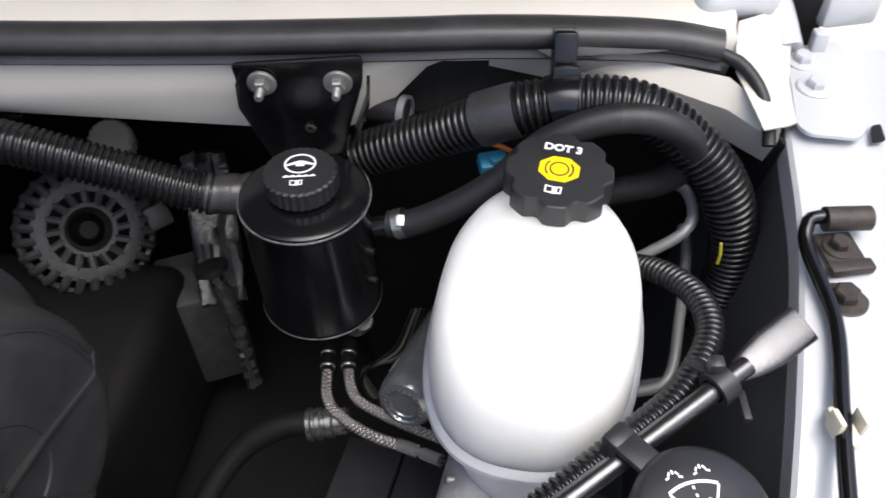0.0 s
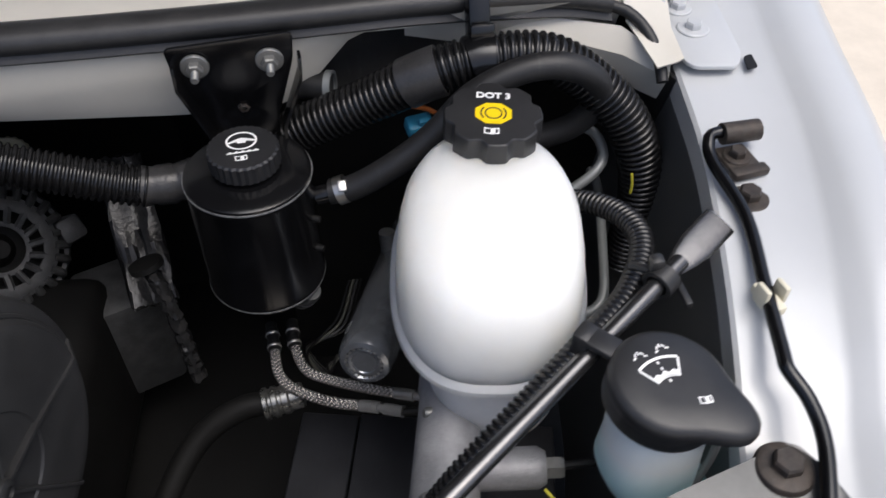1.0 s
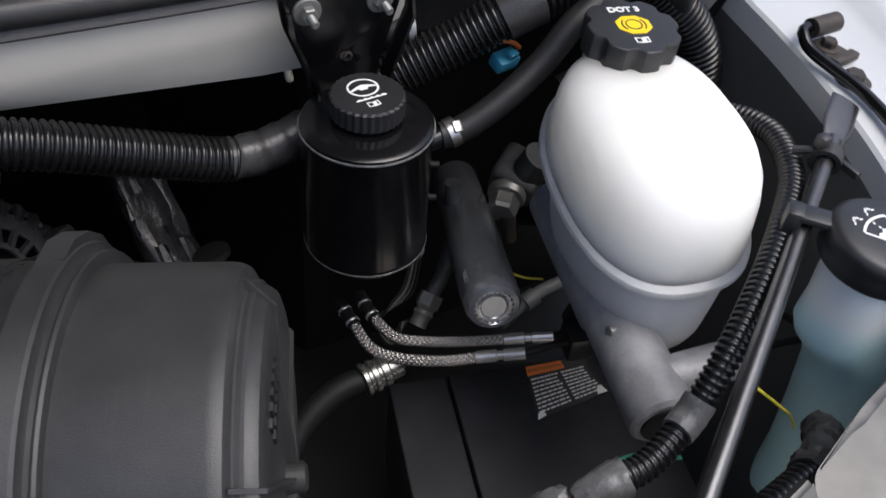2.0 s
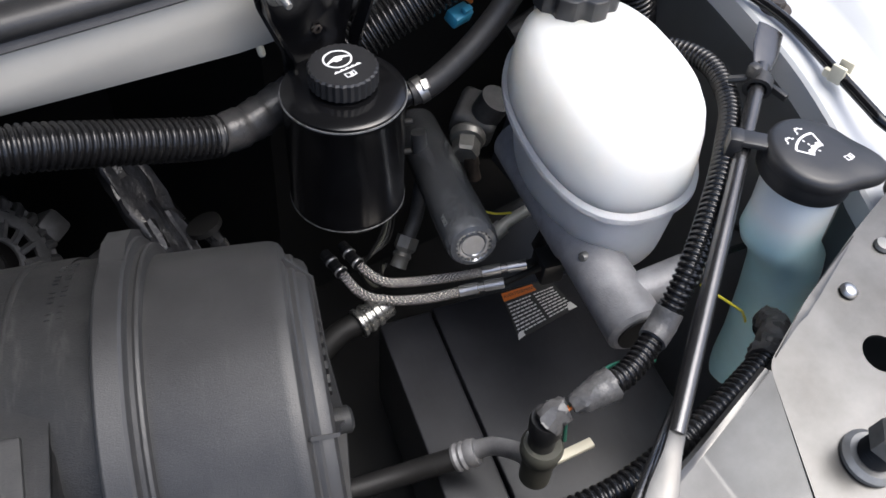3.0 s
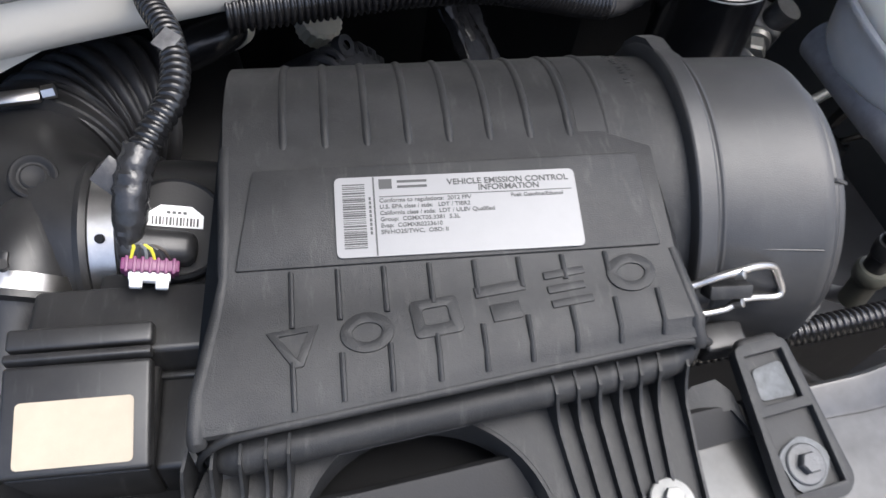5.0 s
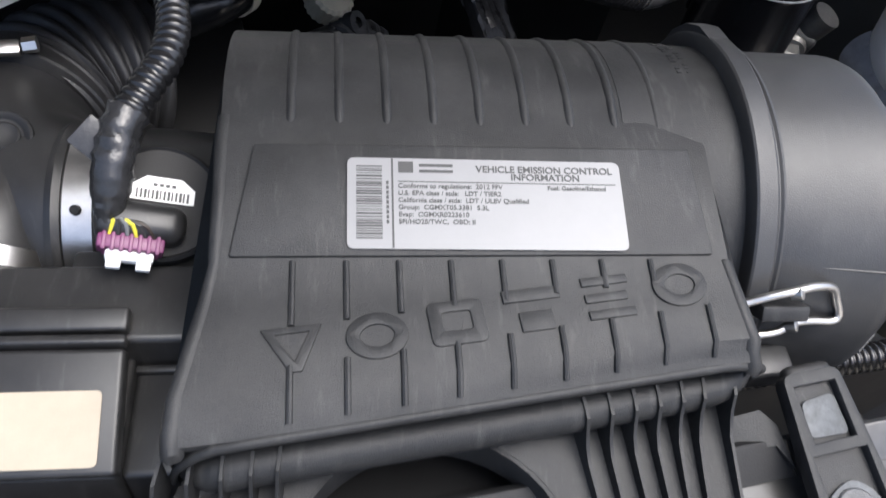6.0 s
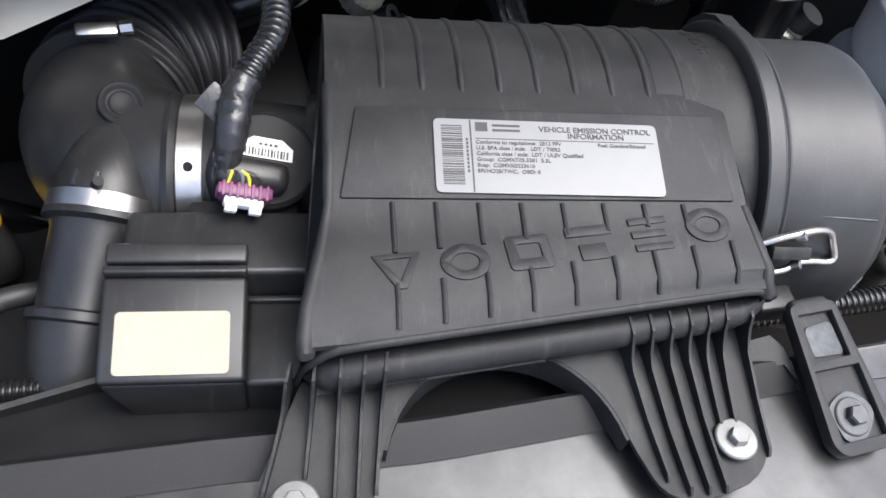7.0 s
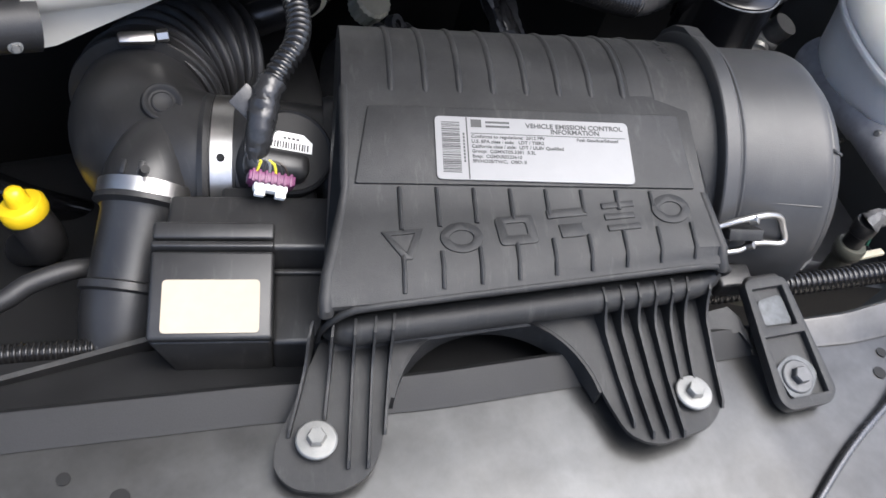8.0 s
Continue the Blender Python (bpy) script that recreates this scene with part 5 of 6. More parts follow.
# filter flange ring and the removable cup with its ribbed end
def xl(profile, n=72):
    return lathe([(r, x) for x, r in profile], Matrix.Translation((0, RY, RZ)) @ pose(0, 0, 0, 0, 90, 0), n)
CS = 0.011
neck_rings = []
for x, k in ((0.085, 0.0), (0.100, 0.0), (0.118, 0.35), (0.136, 0.7), (0.160, 1.0)):
    cy, cz, r = CY + (RY - CY) * k, CZ + (RZ - CZ) * k, CR + 0.0002 - 0.0014 * k
    neck_rings.append([(x, cy + r * math.cos(radians(a)), cz + r * math.sin(radians(a))) for a in range(-60, 241, 5)])
acp("filter_neck", strip(neck_rings, 0.003))
acp("flange_ring", xl([(0.1525, 0.100), (0.1525, 0.1205), (0.1535, 0.1226), (0.1548, 0.1234), (0.1660, 0.1228), (0.1676, 0.1216), (0.1682, 0.1178), (0.1690, 0.1166), (0.1712, 0.1166), (0.1728, 0.1176), (0.1744, 0.1172), (0.1752, 0.1150), (0.1752, 0.09)]), AIRCUP, smooth=28)
def cup_at(r, x, a):
    """A point of the cup, which leans off the line of the flange: r from its axis, x along the filter, a degrees round from the rear towards the top."""
    h = x - 0.165
    return Vector((x + CS, RY - 0.18 * h + r * math.cos(radians(a)), RZ + 0.10 * h + r * math.sin(radians(a))))
cup = xl([(0.160, 0.09), (0.161, 0.1105), (0.228, 0.1115), (0.2315, 0.1110), (0.2350, 0.1095), (0.2370, 0.1062), (0.2375, 0.1035), (0.2385, 0.1025), (0.2410, 0.1025), (0.2425, 0.1010), (0.2422, 0.1000), (0.2450, 0.0992), (0.2480, 0.0972), (0.2495, 0.0930), (0.2498, 0.0880), (0.2498, 0.046), (0.2485, 0.0445), (0.2510, 0.0)], 80)
for v in cup.verts:
    h = max(0.0, v.co.x - 0.165)
    v.co.x, v.co.y, v.co.z = v.co.x + CS * min(1.0, h / 0.03), v.co.y - 0.18 * h, v.co.z + 0.10 * h
acp("filter_cup", cup, AIRCUP, smooth=24)
acp("cup_seam", sweep([cup_at(0.1117, 0.168 + 0.012 * i, 147) for i in range(6)], 0.0008, 8), AIRCUP)
sec = [[(0.1535, RY + r * math.cos(radians(a)), RZ + r * math.sin(radians(a))) for r in (0.118, q)] + [(0.1665, RY + r * math.cos(radians(a)), RZ + r * math.sin(radians(a))) for r in (q, 0.118)] for a, q in ((34, 0.1225), (40, 0.1262), (50, 0.1278), (60, 0.1268), (68, 0.1230))]
acp("flange_lug", strip(sec, 0.001), AIRCUP)
acp("moulded_text", merge(*[box((0.0030, 0.0018, 0.0008), Matrix.Translation((0.128 + 0.006 * j, RY + 0.004, RZ - 0.003)) @ Matrix.Rotation(radians(t), 4, "X") @ pose(0, 0, CR - 0.0004), 0) for j in range(2) for t in [-36 + 2.2 * i for i in range(14) if (i + j) % 4 != 3]]), smooth=0)
acp("moulded_text", merge(*[box((0.0016, 0.0045, 0.007), Matrix.Translation(cup_at(q, 0.2505, t)) @ Matrix.Rotation(radians(t - 90), 4, "X"), 0) for q in (0.073, 0.059) for t in range(72, 108, 6)]), smooth=0)
for k in range(6):
    a = 2 + 60 * k
    top = [cup_at(r, x, a) for r, x in ((0.1085, 0.2375), (0.1030, 0.2430), (0.0950, 0.2515), (0.045, 0.2525), (0.008, 0.2560))]
    low = [cup_at(r, x, a) for r, x in ((0.1050, 0.2320), (0.0990, 0.2390), (0.0900, 0.2450), (0.045, 0.2460), (0.008, 0.2480))]
    acp("end_spoke", strip([[u, v] for u, v in zip(top, low)], 0.0022), AIRCUP)
acp("end_boss", lathe([(0, -0.010), (0.0085, -0.010), (0.0085, 0.001), (0.006, 0.003), (0.0045, 0.003), (0.004, 0.001), (0, 0.001)], aim(cup_at(0, 0.258, 0), (1, 0.1, -0.1)), 24))
# ribs on the front panel: a row below the step and a row above the mouth
def front_z(x, y):
    pr = top_profile(x)[14:]
    ys, zs = [q[0] for q in pr][::-1], [q[1] for q in pr][::-1]
    return float(np.interp(y, ys, zs))
for i in range(9):
    x = -0.105 + 0.0272 * i
    y1 = -0.092 + 0.0032 * i
    ys = [-0.0565 + (y1 + 0.0565) * k / 4 for k in range(5)]
    if i < 8 and y1 < -0.058:
        acp("panel_rib", sweep([Vector((x, y, front_z(x, y) + 0.0003)) for y in ys], 0.0017, 8))
    lip = -0.149 + 0.038 * (x + 0.148) / 0.275
    y2 = lip + 0.030
    acp("panel_rib", sweep([Vector((x, lip + 0.004 + (y2 - lip - 0.004) * k / 4, front_z(x, lip + 0.004 + (y2 - lip - 0.004) * k / 4) + 0.0003)) for k in range(5)], 0.0017, 8))
# six raised plain shapes in a row across the panel
def oval(a, b, n=36):
    return [(a * math.cos(2 * math.pi * k / n), b * math.sin(2 * math.pi * k / n)) for k in range(n)]
MARKS = [[([(-0.0150, 0.0120), (0.0150, 0.0120), (0.0030, -0.0120), (-0.0030, -0.0120)], [[(-0.0085, 0.0085), (0.0085, 0.0085), (0.0, -0.0065)]])],
         [(oval(0.0155, 0.0125), [oval(0.0085, 0.0060)])],
         [(rect2(-0.0145, -0.0120, 0.0145, 0.0120, 0.004), [rect2(-0.0075, -0.0045, 0.0075, 0.0060, 0.002)])],
         [(rect2(-0.0155, 0.0050, 0.0155, 0.0120), []), (rect2(-0.0090, -0.0120, 0.0090, -0.0010), [])],
         [(rect2(-0.0130, 0.0070, 0.0130, 0.0120), []), (rect2(-0.0130, -0.0025, 0.0105, 0.0025), []), (rect2(-0.0130, -0.0120, 0.0130, -0.0070), [])],
         [(oval(0.0155, 0.0125), [oval(0.0085, 0.0060)])]]
for i, shapes in enumerate(MARKS):
    x = -0.1035 + 0.0405 * i
    y = -0.1045 + 0.0066 * i
    sl = math.degrees(math.atan2(front_z(x, y + 0.01) - front_z(x, y - 0.01), 0.02))
    acp("raised_mark", merge(*[plate(o, hs, 0.0026, pose(x, y, front_z(x, y) + 0.0013, sl, 0, 7), 0.0005) for o, hs in shapes]))
acp("label_plate", merge(plate(rounded([(-0.126, 0.0), (0.118, 0.0), (0.1215, -0.0655), (-0.137, -0.0655)], 0.002), (), 0.004, pose(0, 0.0085, 1.2946, 14.6, 0, 0), 0.0008)))
# white information label on the sloping flat
sl = math.degrees(math.atan2(1.2868 - 1.2778, 0.0348))
lm = AC @ pose(-0.0055, -0.0268, 1.2853 - 0.0001, sl + 0.3, 0, -0.8) @ pose(-0.0715, -0.0265, 0.0022) @ Matrix.Diagonal((1.054, 1.02, 1.0, 1.0))
bm = plate(rect2(0, 0, 0.143, 0.052, 0.004), (), 0.0004)
bm.transform(lm)
lab = part("information_label", bm, LABEL, ac, "silver white emission information label", smooth=0)
ink = [letters("VEHICLE EMISSION CONTROL", 0.0054, pose(0.066, 0.0445, 0.0001), bold=0.00010), letters("INFORMATION", 0.0054, pose(0.084, 0.0400, 0.0001), bold=0.00010)]
for i, t in enumerate(("Conforms to regulations:  2012 FFV", "U.S. EPA class / stds:   LDT / TIER2", "California class / stds:  LDT / ULEV Qualified", "Group:  CGMXT05.3381  5.3L", "Evap:  CGMXR0223610", "SFI/HO2S/TWC,  OBD: II")):
    ink.append(letters(t, 0.0037, pose(0.0255, 0.0345 - i * 0.0041, 0.0001), bold=0.00006))
ink.append(letters("Fuel: Gasoline/Ethanol", 0.0035, pose(0.103, 0.0345, 0.0001), bold=0.00006))
ink.append(plate(rect2(0.0222, 0.0005, 0.0232, 0.0515), (), 0.0002, pose(0, 0, 0.0002)))
ink.append(plate(rect2(0.0255, 0.0380, 0.140, 0.0385), (), 0.0002, pose(0, 0, 0.0002)))
ink.append(plate(rect2(0.0258, 0.0435, 0.0335, 0.0500), (), 0.0002, pose(0, 0, 0.0002)))
for k in range(2):
    ink.append(plate(rect2(0.0365, 0.0472 - k * 0.0035, 0.054, 0.0488 - k * 0.0035), (), 0.0002, pose(0, 0, 0.0002)))
yy = 0.0055
while yy < 0.0475:
    h = random.choice((0.0004, 0.0007, 0.0011))
    ink.append(plate(rect2(0.0045, yy, 0.0175, yy + h), (), 0.0002, pose(0, 0, 0.0002)))
    yy += h + random.choice((0.0004, 0.0006, 0.0009))
for k in range(9):
    ink.append(plate(rect2(0.0195, 0.014 + k * 0.0028, 0.0208, 0.0160 + k * 0.0028), (), 0.0002, pose(0, 0, 0.0002)))
bm = merge(*ink)
bm.transform(lm)
part("printing", bm, INK, lab, smooth=0)
# rolled lip of the mouth, floor of the mouth and the slope to the feet
def lip_y(x):
    return -0.149 + 0.038 * min(1.0, max(0.0, (x + 0.148) / 0.275))
corner = [(-0.1635, 0.004, 1.2105), (-0.1620, 0.0025, 1.2215), (-0.1585, 0.001, 1.2340), (-0.1530, 0.0, 1.2445), (-0.1460, 0.0, 1.2515), (-0.1380, 0.0, 1.2552)]
corner = [Vector((x, lip_y(x) + o, z)) for x, o, z in corner]
turned = [Vector((x, lip_y(x) + o, z)) for x, o, z in ((0.130, 0.0, 1.2550), (0.139, 0.0005, 1.2525), (0.1445, 0.002, 1.2470), (0.1450, 0.004, 1.2400), (0.1420, 0.007, 1.2330))]
acp("mouth_lip", sweep(corner + [Vector((-0.12 + 0.02 * i, lip_y(-0.12 + 0.02 * i), 1.2560)) for i in range(13)] + turned, [0.0014, 0.0018, 0.0022, 0.0026, 0.0028, 0.0030] + [0.0030] * 13 + [0.0030, 0.0030, 0.0028, 0.0025, 0.002], 12))
# flared skirt from the side of the hood out to the corner of the mouth
inner = [(0.034, 1.200), (0.036, 1.214), (0.038, 1.228), (0.040, 1.242), (0.036, 1.254), (0.026, 1.260)]
acp("mouth_flare", strip([[Vector((-0.1550, lip_y(-0.146) + o, z)), Vector((-0.1578, lip_y(-0.146) + o * 0.5, z)) * 0.7 + p * 0.3, p] for (o, z), p in zip(inner, corner)], 0.002))
roll = [Vector((x, lip_y(x) + 0.0030, 1.2245)) for x in [-0.136 + 0.02 * i for i in range(13)]]
ends = [Vector((-0.1585, lip_y(-0.158) + 0.006, 1.2190)), Vector((-0.1520, lip_y(-0.152) + 0.005, 1.2210)), Vector((-0.1450, lip_y(-0.145) + 0.004, 1.2230))]
tail = [Vector((x, lip_y(x) + o, z)) for x, o, z in ((0.121, 0.003, 1.2255), (0.130, 0.003, 1.2290), (0.137, 0.004, 1.2345), (0.1405, 0.005, 1.2410))]
acp("mouth_roll", sweep(ends + roll + tail, [0.003, 0.0075, 0.0105] + [0.0115] * 13 + [0.011, 0.0095, 0.0065, 0.003], 18))
acp("mouth_floor", strip([[(x, lip_y(x) + 0.09, 1.188), (x, lip_y(x) + 0.03, 1.196), (x, lip_y(x) + 0.012, 1.208), (x, lip_y(x) + 0.004, 1.210), (x, lip_y(x) - 0.002, 1.206)] for x in [-0.155 + 0.0292 * i for i in range(11)]], 0.003))
# base plate with two feet and an arch between them
outline = [(-0.158, -0.136), (-0.190, -0.215), (-0.192, -0.232), (-0.180, -0.246), (-0.150, -0.250), (-0.130, -0.240), (-0.122, -0.225)]
outline += [(-0.035 - 0.080 * math.cos(radians(a)), -0.204 + 0.083 * math.sin(radians(a))) for a in range(10, 171, 16)]
outline += [(0.055, -0.218), (0.075, -0.226), (0.118, -0.214), (0.132, -0.198), (0.135, -0.105)]
outline = rounded(outline, 0.010, 3)
bm = plate(outline, (), 0.0035)
bmesh.ops.subdivide_edges(bm, edges=[e for e in bm.edges if e.calc_length() > 0.03], cuts=2)
for v in bm.verts:
    v.co.z += 1.207 + 0.16 * (v.co.y + 0.14) if v.co.y > -0.19 else 1.199 + 0.16 * (v.co.y + 0.19) * 0.3
acp("base_plate", bm)
def base_z(y):
    return 1.207 + 0.16 * (y + 0.14) if y > -0.19 else 1.199
for x0, x1, y1 in ((-0.166, -0.182, -0.212), (-0.152, -0.158, -0.20), (-0.137, -0.143, -0.235), (-0.123, -0.130, -0.235), (-0.110, -0.118, -0.212), (0.046, 0.060, -0.213), (0.060, 0.072, -0.222), (0.074, 0.084, -0.222), (0.088, 0.095, -0.222), (0.102, 0.103, -0.184), (0.115, 0.113, -0.182), (0.133, 0.131, -0.20)):
    y0 = lip_y(x0) + 0.004
    rows = [(y0, 1.238), (y0 - 0.011, 1.2345), (y0 - 0.0155, 1.2265), (y0 - 0.020, base_z(y0 - 0.020) + 0.0125), (y0 - 0.027, base_z(y0 - 0.027) + 0.0085), (y0 * 0.4 + y1 * 0.6, base_z(y0 * 0.4 + y1 * 0.6) + 0.0062), (y1 + 0.004, base_z(y1 + 0.004) + 0.0050), (y1, base_z(y1) + 0.001)]
    rows = [(x0 + (x1 - x0) * (y0 - y) / (y0 - y1), y, z) for y, z in rows]
    acp("foot_rib", strip([[(x - 0.0014, y, base_z(y)), (x - 0.0009, y, z), (x + 0.0009, y, z), (x + 0.0014, y, base_z(y))] for x, y, z in rows]))
# arch skirt
acp("arch_skirt", strip([[(x, y, 1.2065 + 0.16 * (y + 0.14)), (x, y, 1.183)] for x, y in [(-0.035 - 0.080 * math.cos(radians(a)), -0.204 + 0.083 * math.sin(radians(a))) for a in range(14, 167, 8)]], 0.003))
acp("body_floor", box((0.30, 0.23, 0.10), pose(-0.008, 0.035, 1.135), 0.02, 3))
for x, y in ((0.1097, -0.189), (-0.1635, -0.216)):
    bolt("foot_bolt", AC @ pose(x, y, base_z(y) + 0.005), "zinc flange bolt in an air cleaner foot", 0.0066, 0.0055, 0.0138, ZINC, group="air cleaner bolts")
# wire bail that holds the filter cup
bail = thing("wire_clip", (-0.3396, -0.0188, 1.2470), "bent bright wire clip over the filter flange", "clip")
part("bail", tube([(-0.3956, -0.0088, 1.2480), (-0.3896, -0.0148, 1.2490), (-0.3830, -0.0173, 1.2520), (-0.3716, -0.0218, 1.2590), (-0.3604, -0.0258, 1.2635), (-0.3456, -0.0278, 1.2630), (-0.3311, -0.0303, 1.2575), (-0.3246, -0.0348, 1.2470), (-0.3211, -0.0403, 1.2375), (-0.3256, -0.0413, 1.2345), (-0.3396, -0.0368, 1.2360), (-0.3536, -0.0338, 1.2370), (-0.3616, -0.0338, 1.2330), (-0.3716, -0.0308, 1.2305), (-0.3818, -0.0273, 1.2305), (-0.3936, -0.0188, 1.2300)], 0.0026, 10, 0.003), STEEL, bail)
for q in ((-0.3596, -0.0273, 1.2620), (-0.3556, -0.0353, 1.2375)):
    part("wire_loop", lathe([(0.0, -0.004), (0.0036, -0.003), (0.0036, 0.003), (0.0, 0.004)], aim(q, (0.4, -0.5, 0.6)), 14), STEEL, bail)
part("keeper", box((0.030, 0.010, 0.020), pose(-0.3616, -0.0248, 1.2440, 52, 0, -21.5), 0.002), AIRBOX, bail)

# ---- inlet tube, sensor and elbow ----
TY, TZ, TR = 0.066, 1.156, 0.064
el = thing("intake_elbow", (-0.76, 0.26, 1.15), "black moulded intake elbow with a branch pipe", "intake pipe")
def axl(profile, n=56, y=TY, z=TZ):
    b = lathe([(r, x) for x, r in profile], Matrix.Translation((0, y, z)) @ pose(0, 0, 0, 0, 90, 0), n)
    b.transform(AC)
    return b
part("sensor_tube", axl([(-0.228, 0.05), (-0.228, 0.0655), (-0.217, 0.0655), (-0.215, 0.068), (-0.209, 0.068), (-0.207, 0.0645), (-0.198, 0.0645), (-0.150, 0.0600), (-0.14, 0.064), (-0.14, 0.05)]), PLASTIC, el)
part("outlet_collar", axl([(-0.157, 0.05), (-0.157, 0.068), (-0.152, 0.070), (-0.146, 0.070), (-0.146, 0.05)]), PLASTIC, el)
elbow_path = [(-0.225, 0.066, 1.156), (-0.262, 0.070, 1.155), (-0.298, 0.092, 1.148), (-0.322, 0.135, 1.136), (-0.328, 0.18, 1.122), (-0.326, 0.205, 1.115)]
b = sweep(spline(elbow_path, 0.008), [0.0635 + 0.005 * math.sin(min(1.0, i / 22) * math.pi) for i in range(60)][:len(spline(elbow_path, 0.008))], 40)
b.transform(AC)
part("elbow", b, PLASTIC, el)
cl = part("band_clamp", axl([(-0.2485, 0.0655), (-0.2485, 0.0672), (-0.2310, 0.0672), (-0.2310, 0.0655)], 64), STEEL, el, "bright stainless band clamp")
part("clamp_screw", lathe([(0, 0), (0.0035, 0), (0.003, 0.004), (0, 0.004)], AC @ aim((-0.2400, TY - 0.0365, TZ + 0.0560), (0, -0.56, 0.83)), 14), DARK, cl)
part("end_bead", axl([(-0.2590, 0.060), (-0.2590, 0.0670), (-0.2545, 0.0690), (-0.2500, 0.0670), (-0.2500, 0.060)], 56), PLASTIC, el)
# raised round button on the elbow
bm_ = aim((-0.7376, 0.2800, 1.2162), (0.02, -0.45, 0.88))
part("button_socket", lathe([(0.0172, -0.02), (0.0172, -0.0050), (0.0165, -0.0032), (0.0150, -0.0024), (0.0132, -0.0030), (0.0116, -0.0046), (0.0104, -0.0052), (0, -0.0052)], bm_, 40, False), MATTE, el)
part("button", lathe([(0.0094, -0.0052), (0.0090, -0.0040), (0.0078, -0.0034), (0.0062, -0.0040), (0.0030, -0.0046), (0, -0.0046)], bm_, 32, False), MATTE, el)
# branch to the front with a clamp, then the inlet pipe
bd = (Vector((-0.805, 0.158, 1.130)) - Vector((-0.757, 0.245, 1.182))).normalized()
b0 = Vector((-0.751, 0.262, 1.182))
part("branch", lathe([(0.0, -0.030), (0.010, -0.027), (0.021, -0.016), (0.0300, 0.000), (0.0355, 0.016), (0.0375, 0.028), (0.038, 0.046)], aim(b0, bd), 40), PLASTIC, el)
for k in (-1, 1):
    part("branch_rib", box((0.0035, 0.005, 0.012), aim(b0 + bd * 0.029, bd) @ Matrix.Rotation(radians(100 + 11 * k), 4, "Z") @ pose(0.0385, 0, 0, 0, 0, 0), 0.001), PLASTIC, el)
bcl = part("band_clamp", lathe([(0.0385, 0.036), (0.0405, 0.036), (0.0405, 0.050), (0.0385, 0.050)], aim(b0, bd), 48), STEEL, el, "bright stainless band clamp")
part("clamp_screw", lathe([(0, 0), (0.004, 0), (0.0035, 0.010), (0, 0.010)], aim((-0.772, 0.211, 1.211), (0.1, -0.5, 0.85)), 14), DARK, bcl)
part("inlet_pipe", lathe([(0.041, 0.048), (0.042, 0.053), (0.036, 0.056), (0.0345, 0.060), (0.0345, 0.118), (0.040, 0.120), (0.0405, 0.126), (0.037, 0.128), (0.036, 0.15), (0.030, 0.175), (0.0, 0.185)], aim(b0, bd), 40), PLASTIC, el)
# ribbed bellows behind the elbow
bel = thing("intake_bellows", (-0.72, 0.43, 1.14), "black ribbed rubber intake bellows with a worm clamp", "hose")
b = corrugated([(-0.327, 0.200, 1.116), (-0.313, 0.236, 1.112), (-0.284, 0.266, 1.106), (-0.255, 0.284, 1.094)], 0.0735, 0.0135, 0.006, 48)
b.transform(AC)
part("bellows", b, RUBBER, bel)
wc = AC @ aim((-0.327, 0.200, 1.117), (0.1, 0.95, -0.2))
wcl = part("worm_clamp", lathe([(0.069, -0.016), (0.0745, -0.0155), (0.0755, -0.013), (0.0735, -0.010), (0.0735, 0.008), (0.0755, 0.011), (0.0745, 0.014), (0.069, 0.015)], wc, 64), PLASTIC, bel)
part("clamp_housing", box((0.034, 0.012, 0.010), pose(-0.731, 0.400, 1.186, 28, 0, -12), 0.003), STEEL, wcl)
part("clamp_screw", lathe([(0, 0), (0.006, 0), (0.006, 0.010), (0, 0.010)], aim((-0.713, 0.396, 1.188), (1, -0.2, 0.1)), 6), STEEL, wcl)

# air flow sensor cover, connector and its harness
ms = thing("air_flow_sensor", (-0.665, 0.185, 1.20), "black round sensor cover with a white bar code label", "sensor")
sd = Vector((0.05, -0.42, 0.90)).normalized()
s0 = Vector((-0.664, 0.184, 1.226))
part("cover", lathe([(0, -0.05), (0.036, -0.05), (0.036, 0.002), (0.034, 0.004), (0.0325, 0.0025), (0.015, 0.0025), (0, 0.0025)], aim(s0, sd), 48), MATTE, ms)
tx = Vector((0.93, -0.34, -0.22)); tx = (tx - sd * tx.dot(sd)).normalized()
smx = Matrix.Translation(s0 + sd * 0.0032) @ Matrix((tx, sd.cross(tx), sd)).transposed().to_4x4()
bm = plate([(-0.018, 0.0), (0.018, 0.0), (0.018, 0.009), (0.010, 0.015), (-0.010, 0.015), (-0.018, 0.009)], (), 0.0004, smx)
slab = part("bar_code_label", bm, WHITE, ms, smooth=0)
part("bars", merge(*[plate(rect2(-0.015 + 0.0022 * i, 0.001, -0.0140 + 0.0022 * i + 0.0003 * (i % 3), 0.0068), (), 0.0002, smx @ pose(0, 0, 0.0003)) for i in range(14)], *[plate(rect2(-0.006 + 0.0035 * i, 0.009, -0.0035 + 0.0035 * i, 0.011), (), 0.0002, smx @ pose(0, 0, 0.0003)) for i in range(4)]), INK, slab, smooth=0)
part("socket", box((0.050, 0.022, 0.026), smx @ pose(-0.010, -0.016, 0.004), 0.008, 3), PLASTIC, ms)
cn = thing("sensor_connector", (-0.693, 0.163, 1.22), "purple and white wiring connector on the sensor", "connector")
cmx = smx @ pose(-0.0135, -0.030, 0.006)
part("housing", merge(box((0.036, 0.008, 0.014), cmx, 0.0012), *[box((0.0022, 0.0105, 0.0155), cmx @ pose(-0.0144 + 0.0048 * i, 0, 0), 0.0005) for i in range(7)]), PURPLE, cn, "purple plastic housing")
